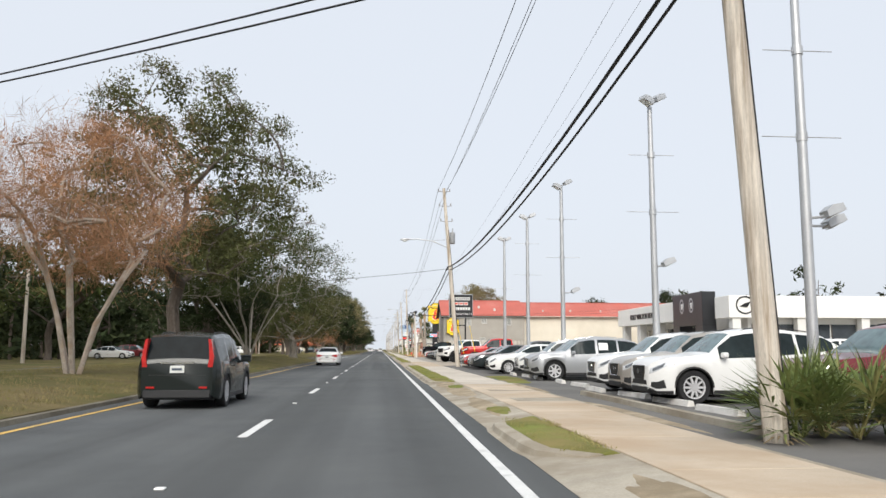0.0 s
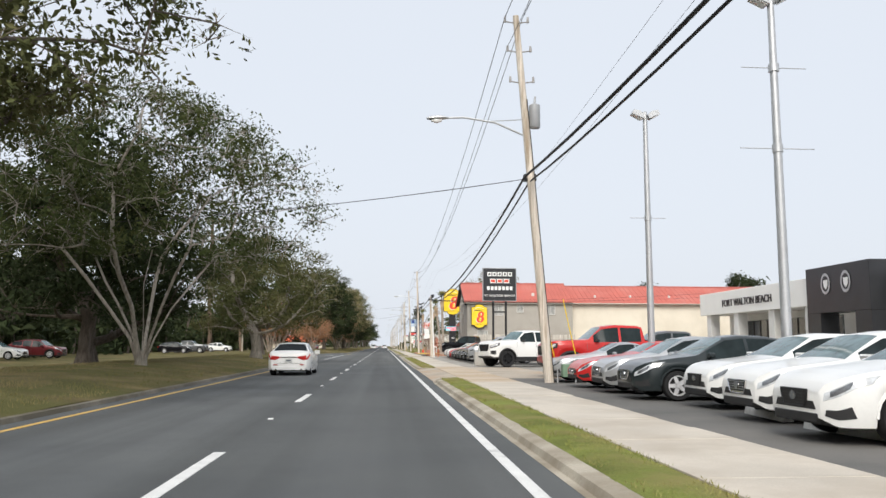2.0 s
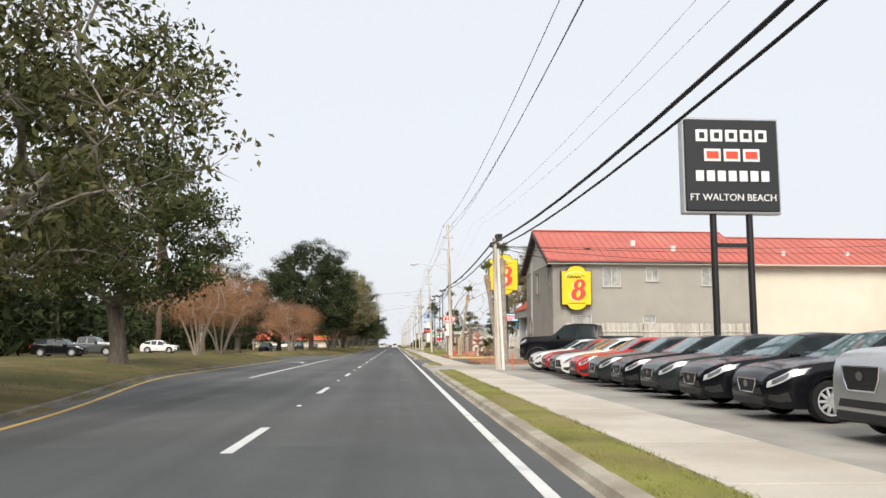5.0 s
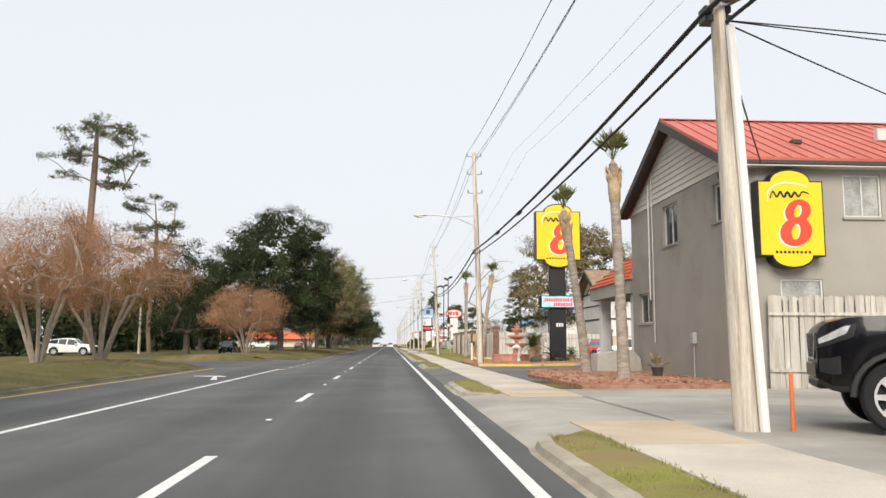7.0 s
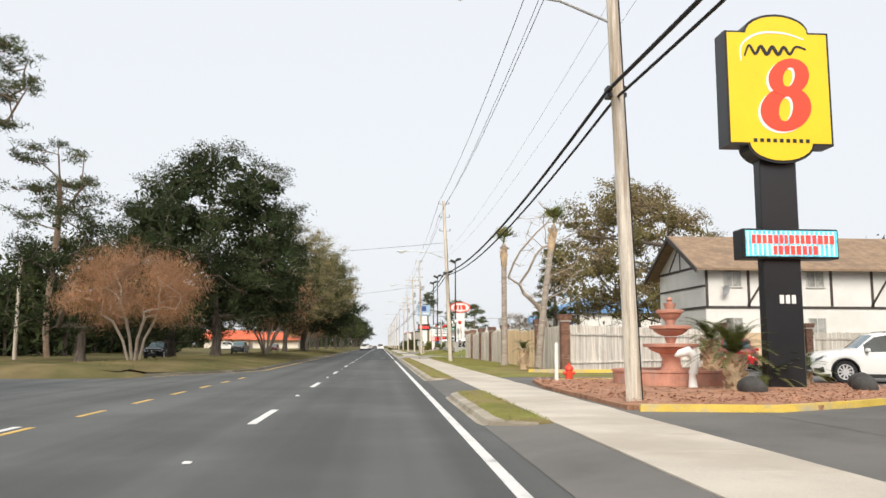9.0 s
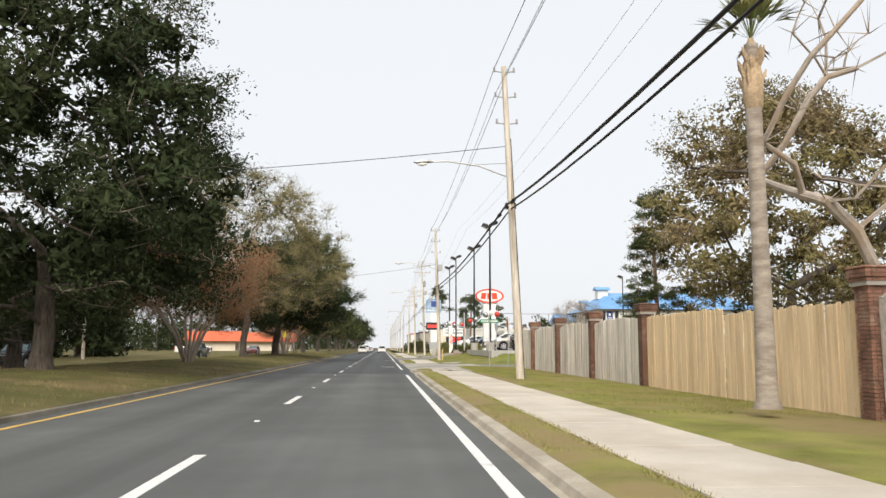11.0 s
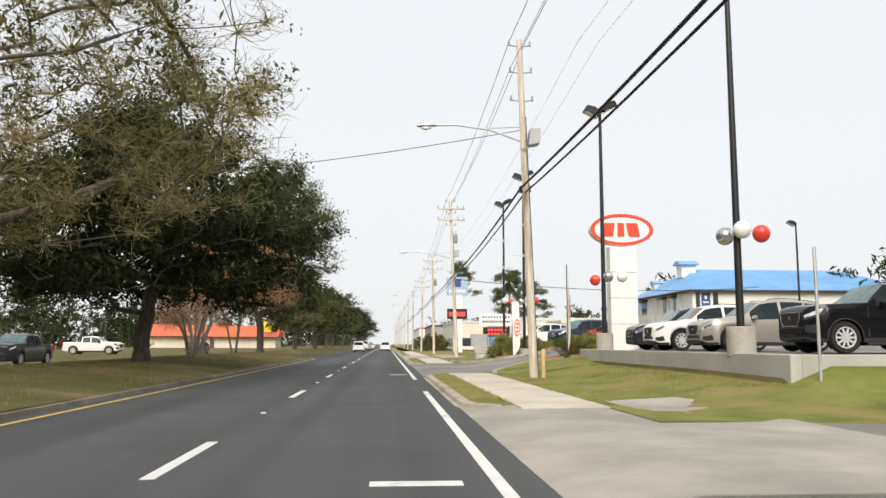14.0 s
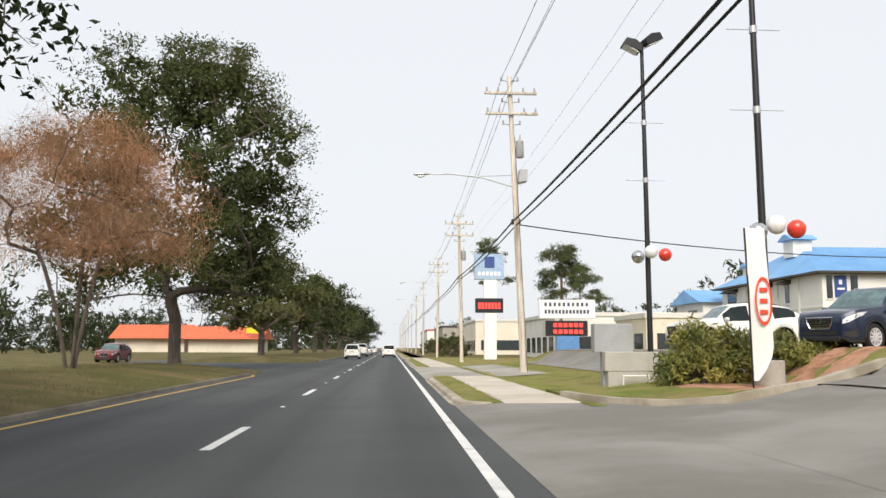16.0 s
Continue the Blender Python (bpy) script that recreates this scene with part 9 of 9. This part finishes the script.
M_SHRUB = mat("shrub_leaf", (0.12, 0.145, 0.035), 0.55, vary=0.5, scale=1.2, fine=6, bump=0.0, second=(0.34, 0.29, 0.07), spread=0.75, spec=0.4)
for k, (x, y, w_, h) in enumerate(((10.1, 265.2, 0.95, 1.35), (11.3, 265.4, 1.0, 1.4), (12.5, 265.6, 0.95, 1.2), (13.7, 266.0, 0.9, 1.05), (14.9, 266.4, 0.9, 1.0), (10.7, 266.5, 1.0, 1.4), (16.2, 266.8, 0.9, 1.0))):
    shrub(x, y, 0.36, w_, w_ * 0.85, h, 80 + k, "leafy green and yellow shrub in the bed", 3600)
for k, (x, y, w_, h) in enumerate(((12.45, 251.0, 0.62, 0.95), (12.3, 249.9, 0.5, 0.7))):
    shrub(x, y, verge(x, y) + 0.03, w_, w_ * 0.8, h, 90 + k, "yellow-green shrub at the lot's entry", 2200)
bed("lawn_corner", subdivide(corner + [(17, 267.5), (6.75, 267.5)], 0.5), 0.14, M_GREEN, "worn grass of the planted corner", 0.10)
bed("mulch_bed_lot", subdivide([(9.3, 261.2), (10.9, 261.5), (13.2, 263.0), (16.8, 264.9), (16.8, 266.4), (9.0, 265.6)], 0.5), 0.24, M_MULCH, "bed of red mulch at the raised lot", 0.12)
saw_palmetto(11.2, 250.4, verge(11.2, 250.4) + 0.05, 15, "spiky grey-green palmetto clump at the entry", 0.86, 100)
bed("lawn_entry", subdivide([(6.8, 243.0), (7.2, 246.4), (7.7, 248.2), (8.6, 249.9), (10.4, 252.2), (12.0, 253.3), (13.0, 253.5), (13.0, 247.4), (11.2, 247.0), (11.0, 243.0)], 0.5), 0.14, M_GREEN, "worn grass of the entry island", 0.08)
bed("mulch_bed_entry", subdivide([(8.7, 249.2), (10.4, 251.9), (12.0, 252.9), (12.8, 252.8), (12.8, 249.0), (10.0, 247.9)], 0.5), 0.20, M_MULCH, "bed of brown mulch at the entry", 0.10)
curb_run([(6.75, 243.6), (7.1, 246.4), (7.6, 248.25), (8.5, 250.0), (10.3, 252.35), (12.0, 253.5), (13.4, 253.7)], None, M_CURB, "tan concrete curb round the entry island", 0.24, 0.09)
# blank grey sign boards, built as plain boxes
bx = thing("grey_sign_boards", 9.3, 268.6, verge(9.3, 268.6), "blank grey sign boards on a stand with a pipe frame", "cabinet")
part("cabinet", box(-0.86, 0.32, 0.05, 0.45, 0.95, 1.80, 0.02), M_CAN, bx, "grey-green blank board")
part("cabinet", box(-0.64, 0.98, -0.30, 0.04, 0.40, 0.97, 0.02), M_CONC, bx, "pale grey blank board")
part("cabinet_stand", box(-0.60, 0.25, 0.08, 0.42, -0.1, 0.96), M_CAN, bx)
part("frame", tube([(-0.2, -0.6, -0.1), (-0.2, -0.6, 0.28), (0.55, -0.6, 0.28), (0.55, -0.6, -0.1)], 0.03, 8), M_WHITESIGN, bx, "white pipe frame")
part("footing", box(-0.55, 0.9, -0.28, 0.40, -0.1, 0.41), M_CONC, bx)

# showroom with the blue roof
bs = thing("blue_roof_showroom", 46.8, 324.7, 0.9, "white showroom with a bright blue hipped roof and dark slit windows", "building")
part("wall", box(0, 34, 0, 25, 0, 8.35), M_WHITEWALL, bs, "white rendered wall")
part("string_course", box(-0.07, 34.07, -0.07, 25.07, 4.6, 4.85, 0.01), M_WHITEWALL, bs)
bm = bmesh.new()
vv = [bm.verts.new(p) for p in ((-0.9, -0.9, 8.35), (-0.9, 25.9, 8.35), (34.9, 25.9, 8.35), (34.9, -0.9, 8.35), (4.6, 12.5, 12.5), (29.5, 12.5, 12.5))]
for f in ((0, 4, 1), (1, 4, 5, 2), (2, 5, 3), (3, 5, 4, 0), (0, 1, 2, 3)):
    bm.faces.new([vv[i] for i in f])
bmesh.ops.recalc_face_normals(bm, faces=bm.faces)
rf = part("roof", bm, M_BLUEROOF, bs, "bright blue standing-seam metal roof")
part("fascia", box(-0.95, 34.95, -0.95, 25.95, 8.12, 8.34, 0.02), M_DARKTRIM, rf, "dark gutter line")
for k in range(56):
    x = -0.4 + 0.63 * k
    up_ = min(1.0, (x + 0.9) / 5.5, (34.9 - x) / 5.4)
    part("seam", tube([(x, -0.9, 8.37), (x, -0.9 + 13.4 * up_, 8.37 + 4.15 * up_)], 0.035, 4), M_BLUEROOF, rf)
for x, y, w in ((3.4, 11.0, 1.15), (1.6, 19.5, 0.8)):
    zc = 11.0 if w > 1 else 9.3
    cu = part("cupola", box(x - w, x + w, y - w, y + w, zc, zc + 1.75 * w, 0.03), M_WHITEWALL, bs, "white square roof lantern")
    part("cupola_roof", prism([(y - w * 1.5, zc + 1.75 * w), (y + w * 1.5, zc + 1.75 * w), (y + w * 0.3, zc + 2.35 * w), (y - w * 0.3, zc + 2.35 * w)], "x", x - w * 1.4, x + w * 1.4), M_BLUEROOF, cu)
for y, w in ((6.9, 0.9), (11.2, 1.4), (20.6, 2.6)):
    wn = part("window", box(-0.06, 0.0, y, y + w, 5.4, 7.9), M_WINDOW, bs, "dark narrow window")
    part("window_frame", box(-0.10, 0.02, y - 0.14, y + w + 0.14, 5.2, 5.42, 0.01), M_FRAME, wn)
    part("awning", prism([(-1.1, 7.55), (0, 8.05), (0, 7.55)], "y", y - 0.5, y + w + 0.5), M_DARKTRIM, wn)
for y in (4.6, 9.4, 15.0, 17.6):
    part("pilaster", box(-0.16, 0.01, y, y + 0.5, 0, 8.1, 0.02), M_WHITEWALL, bs)
for x, w in ((0.45, 0.62), (3.05, 0.75)):
    wn = part("window", box(x, x + w, -0.06, 0.0, 5.55, 7.95), M_WINDOW, bs, "dark narrow window")
    part("window_frame", box(x - 0.1, x + w + 0.1, -0.10, 0.02, 5.38, 5.56, 0.01), M_FRAME, wn)
M_NAVYBANNER = mat("navy_banner", (0.03, 0.065, 0.24), 0.5)
bn = part("banner", box(1.3, 2.6, -0.08, -0.01, 5.65, 7.9), M_NAVYBANNER, bs, "navy blue banner")
part("banner_mark", box(1.75, 2.1, -0.10, -0.08, 7.0, 7.5), M_WHITESIGN, bn)
part("banner_bar", box(1.55, 2.35, -0.10, -0.08, 6.45, 6.65), M_WHITESIGN, bn)
for x in (0.7, 2.9):
    part("lower_window", box(x, x + 0.9, -0.06, 0.0, 2.6, 4.3), M_WINDOW, bs)
for x in (9.5, 15.5, 21.5):
    part("louvre", box(x, x + 0.5, -0.05, 0.0, 5.6, 6.4), M_DARKTRIM, bs)
porch = thing("blue_roof_porch", 44.6, 351.0, 0.6, "low white annex with a blue roof", "building")
part("wall", box(0, 8, 0, 10, 0, 6.9), M_WHITEWALL, porch)
part("roof", prism([(-0.8, 6.9), (10.8, 6.9), (5, 8.9)], "x", -0.8, 8.8), M_BLUEROOF, porch)
part("window", box(-0.06, 0.0, 2.0, 5.5, 2.4, 6.0), M_WINDOW, porch)

# far signs along the road
fs = thing("hotel_sign", 12.75, 329.0, 0.1, "tall blue and white sign above a red message board", "sign")
part("pillar", box(-0.55, 0.75, -0.3, 0.3, 0, 8.4, 0.03), M_WHITESIGN, fs, "white pillar")
part("panel", box(-1.55, 1.55, -0.35, 0.35, 8.4, 11.1, 0.03), mat("pale_blue_panel", (0.33, 0.45, 0.62), 0.4), fs, "pale blue panel")
part("emblem", box(-0.5, 0.55, -0.39, -0.34, 9.6, 10.8), M_NAVYBANNER, fs, "dark blue square emblem")
for k in range(6):
    part("letter_bar", box(-1.2 + 0.42 * k, -0.92 + 0.42 * k, -0.38, -0.35, 8.8, 9.2), M_WHITESIGN, fs)
part("board", box(-1.45, 1.45, -0.4, 0.4, 4.9, 6.4, 0.03), M_SIGNBLACK, fs, "black message board")
for k in range(7):
    part("message_bar", box(-1.2 + 0.35 * k, -0.95 + 0.35 * k, -0.43, -0.4, 5.3, 5.95), M_LEDRED, fs)
cs = thing("clinic_sign", 14.6, 300.0, 0.6, "white clinic sign above a red message board", "sign")
part("panel", box(-1.95, 1.95, -0.18, 0.18, 2.75, 4.05, 0.02), M_WHITESIGN, cs, "white panel")
for row, n_, z in ((0, 10, 3.72), (1, 13, 3.22)):
    for k in range(n_):
        x = -1.6 + k * (3.2 / n_)
        part("letter_bar", box(x, x + 0.16, -0.2, -0.18, z - 0.13, z + 0.13), M_BAR, cs)
part("board", box(-1.5, 1.4, -0.18, 0.18, 1.55, 2.6, 0.02), M_SIGNBLACK, cs, "dark message board")
for row, z in ((0, 2.3), (1, 1.85)):
    for k in range(6):
        part("message_bar", box(-1.0 + 0.36 * k, -0.74 + 0.36 * k, -0.2, -0.18, z - 0.14, z + 0.14), M_LEDRED, cs)
part("pillar", box(-0.8, 0.8, -0.2, 0.2, -0.2, 1.55, 0.02), mat("blue_pillar", (0.10, 0.24, 0.48), 0.6), cs, "blue base")

# low buildings and trees further along the right
def shop(x, y, w_, d_, h, m, label, roof=None):
    t = thing("roadside_shop", x, y, 0.1, label, "building", "far buildings")
    part("wall", box(0, w_, 0, d_, 0, h), m, t)
    part("parapet", box(-0.15, w_ + 0.15, -0.15, d_ + 0.15, h, h + 0.5, 0.03), roof or M_FRAME, t)
    for k in range(int(d_ / 4)):
        part("window", box(-0.05, 0.0, 1 + 4 * k, 3.6 + 4 * k, 0.6, 2.6), M_WINDOW, t)
    part("window", box(1, w_ - 1, -0.05, 0.0, 0.8, 2.6), M_WINDOW, t)
    return t


shop(22, 340, 18, 26, 5.0, M_WHITEWALL, "low white roadside shop")
shop(26, 318, 10, 10, 4.0, M_CREAM, "low cream roadside building")
shop(18, 392, 24, 40, 6.0, M_CREAM, "low cream roadside shop")
shop(16, 455, 24, 40, 6.5, M_GREYWALL, "low grey roadside shop", M_DARKTRIM)
shop(15, 520, 24, 60, 7, M_WHITEWALL, "low white roadside shop", M_REDROOF)
red = thing("red_roofed_store", -66, 450, 0.1, "low cream store with a bright red awning roof", "building")
part("wall", box(0, 17, 0, 12, 0, 4.0), M_CREAM, red)
part("roof", prism([(-2, 3.4), (14, 3.4), (6, 7.0)], "x", -1, 18), M_ORANGEROOF, red, "bright red roof")
red2 = thing("red_roofed_store", -46, 442, 0.1, "low store with a wide bright red awning and sign", "building")
part("wall", box(0, 17, 0, 12, 0, 4.0), M_CREAM, red2)
part("roof", prism([(-2, 3.2), (14, 3.2), (6, 6.4)], "x", -1, 18), M_ORANGEROOF, red2, "bright red roof")
part("sign_panel", box(14, 17, -2.5, -2.2, 4.6, 7.6), M_YELLOW, red2, "yellow sign panel")

# trees on the right
oak(28.5, 212.5, 0.2, 19.0, 10.8, 101, "tall olive-brown evergreen oak behind the fence", M_LEAFTAN, clusters=270, per=100, size=0.16, group="trees behind the fence", crown_low=0.16, bare=0.03, inner=30)
pine(20.6, 216, 0.2, 11.6, 2.6, 102, "young dark green pine behind the fence", clusters=60, per=170, bare_to=0.22, size=0.17, spread=0.55)
pine(18.9, 214.5, 0.2, 5.4, 1.8, 103, "young dark green pine behind the fence", clusters=16, per=150, bare_to=0.2, size=0.15, spread=0.42)
pine(20.6, 330, 0.2, 11.8, 3.6, 107, "pine with a rounded open crown beyond the lot", clusters=34, per=160, bare_to=0.5, size=0.26, spread=0.9)
pine(28, 352, 0.2, 12.0, 4.5, 108, "pine with a rounded open crown beyond the lot", clusters=36, per=160, bare_to=0.45, size=0.26, spread=0.9)
pine(15, 350, 0.2, 15, 3.5, 109, "tall pine beside the far sign", clusters=20, per=200, bare_to=0.6, size=0.26, spread=0.9)
oak(58, 150, 0.1, 12.5, 4.5, 110, "round oak behind the red roof", M_LEAFDARK, clusters=60, per=90, size=0.24, group="trees behind the buildings")
oak(46, 158, 0.1, 12, 4, 111, "round oak behind the red roof", M_LEAFDARK, clusters=60, per=90, size=0.24, group="trees behind the buildings")
oak(74, 60, 0.1, 12.0, 8, 113, "dark oak behind the showroom", M_LEAFDARK, clusters=80, per=90, size=0.26, group="trees behind the buildings")
oak(72, 44, 0.1, 13.0, 8, 114, "dark oak behind the showroom", M_LEAFDARK, clusters=80, per=90, size=0.26, group="trees behind the buildings")
oak(11.9, 178.5, 0.15, 10.0, 2.8, 117, "bare pale-barked tree beside the palms", None, M_PALEBARK, clusters=34, bare=1.0, trunk=0.13, fork=0.2, crown_low=0.35, twigs=15, group="trees behind the fence", twig=M_PALEBARK)
myrtle(18.4, 229.7, 1.0, 4.4, 2.0, 115, "small bare crape myrtle at the lot's edge", M_TWIGGREY, clusters=26, per=40)
for k, (x, y) in enumerate(((11.5, 360), (12.5, 372), (11, 384), (13, 420), (12, 440))):
    shrub(x, y, 0.1, 3.0, 4.0, 3.2, 120 + k, "tall brown-green hedge along the verge", 2400, M_LEAFOLIVE, 0.22, "far hedges")
wood_patch("far_wood_stores", -150, -32, 478, 600, 70, 13, 76, "dark trees behind the red-roofed stores", M_LEAFDARK)
wood_patch("far_wood_right", 30, 90, 620, 900, 50, 15, 75, "hazy trees at the far end of the road", M_LEAFDARK)


# ---------- grass blades over the near verges ----------
def blades(name, x0, x1, y0, y1, n, m, seed, label, h=0.075, z_at=None):
    rs = np.random.RandomState(seed)
    x, y = rs.uniform(x0, x1, n), rs.uniform(y0, y1, n)
    keep = np.array([noise.noise(Vector((a * 0.8, b * 0.8, seed))) > -0.18 for a, b in zip(x, y)])
    x, y = x[keep], y[keep]
    z = np.array([z_at(a, b) for a, b in zip(x, y)])
    k = len(x)
    up = rs.normal(0, 0.45, (k, 3))
    up[:, 2] = 1
    up *= (h * rs.uniform(0.5, 1.4, (k, 1)))
    a = rs.uniform(0, 6.28, k)
    side = np.stack([np.cos(a), np.sin(a), np.zeros(k)], 1) * 0.010
    t = thing(name, 0, 0, 0, label, "grass", kind="stuff")
    cards_mesh(np.stack([x, y, z + 0.15 * h], 1), up, side, m, "blade_layer", t, "", True)["kind"] = "stuff"


M_BLADE = mat("grass_blade", (0.22, 0.235, 0.065), 0.8, vary=0.4, scale=0.7, fine=6, bump=0.0, second=(0.30, 0.25, 0.11), spread=0.75, spec=0.2)
M_BLADEDRY = mat("dry_grass_blade", (0.24, 0.19, 0.09), 0.8, vary=0.4, scale=0.5, fine=6, bump=0.0, second=(0.15, 0.15, 0.05), spread=0.8, spec=0.2)
for k, (a, b) in enumerate(STRIPS[1:10]):
    blades("strip_grass", 4.2, 4.98, a + 0.3, b - 0.3, int((b - a) * 260), M_BLADE, 200 + k, "short grass of the verge strip", 0.032, lambda x, y: 0.13)
blades("lawn_grass", 7.0, 11.0, 178, 216, 40000, M_BLADE, 220, "short patchy lawn before the fence", 0.04, lambda x, y: verge(x, y) + 0.03)
blades("lawn_grass", 6.72, 11.3, 228, 245.5, 13000, M_BLADE, 221, "short green lawn below the raised lot", 0.04, lambda x, y: verge(x, y) + 0.03)
blades("lawn_grass", 6.72, 11.3, 264, 296, 12000, M_BLADE, 222, "short green lawn before the signs", 0.04, lambda x, y: verge(x, y) + 0.03)
for k, (y0, y1) in enumerate(((8, 60), (60, 147), (168, 230), (230, 287))):
    blades("median_grass", -11.5, -4.6, y0, y1, 20000, M_BLADEDRY, 230 + k, "dry winter grass of the median", 0.05, lambda x, y: med(x, y) + 0.09 if x < median_edge(y) - 0.3 else -0.2)
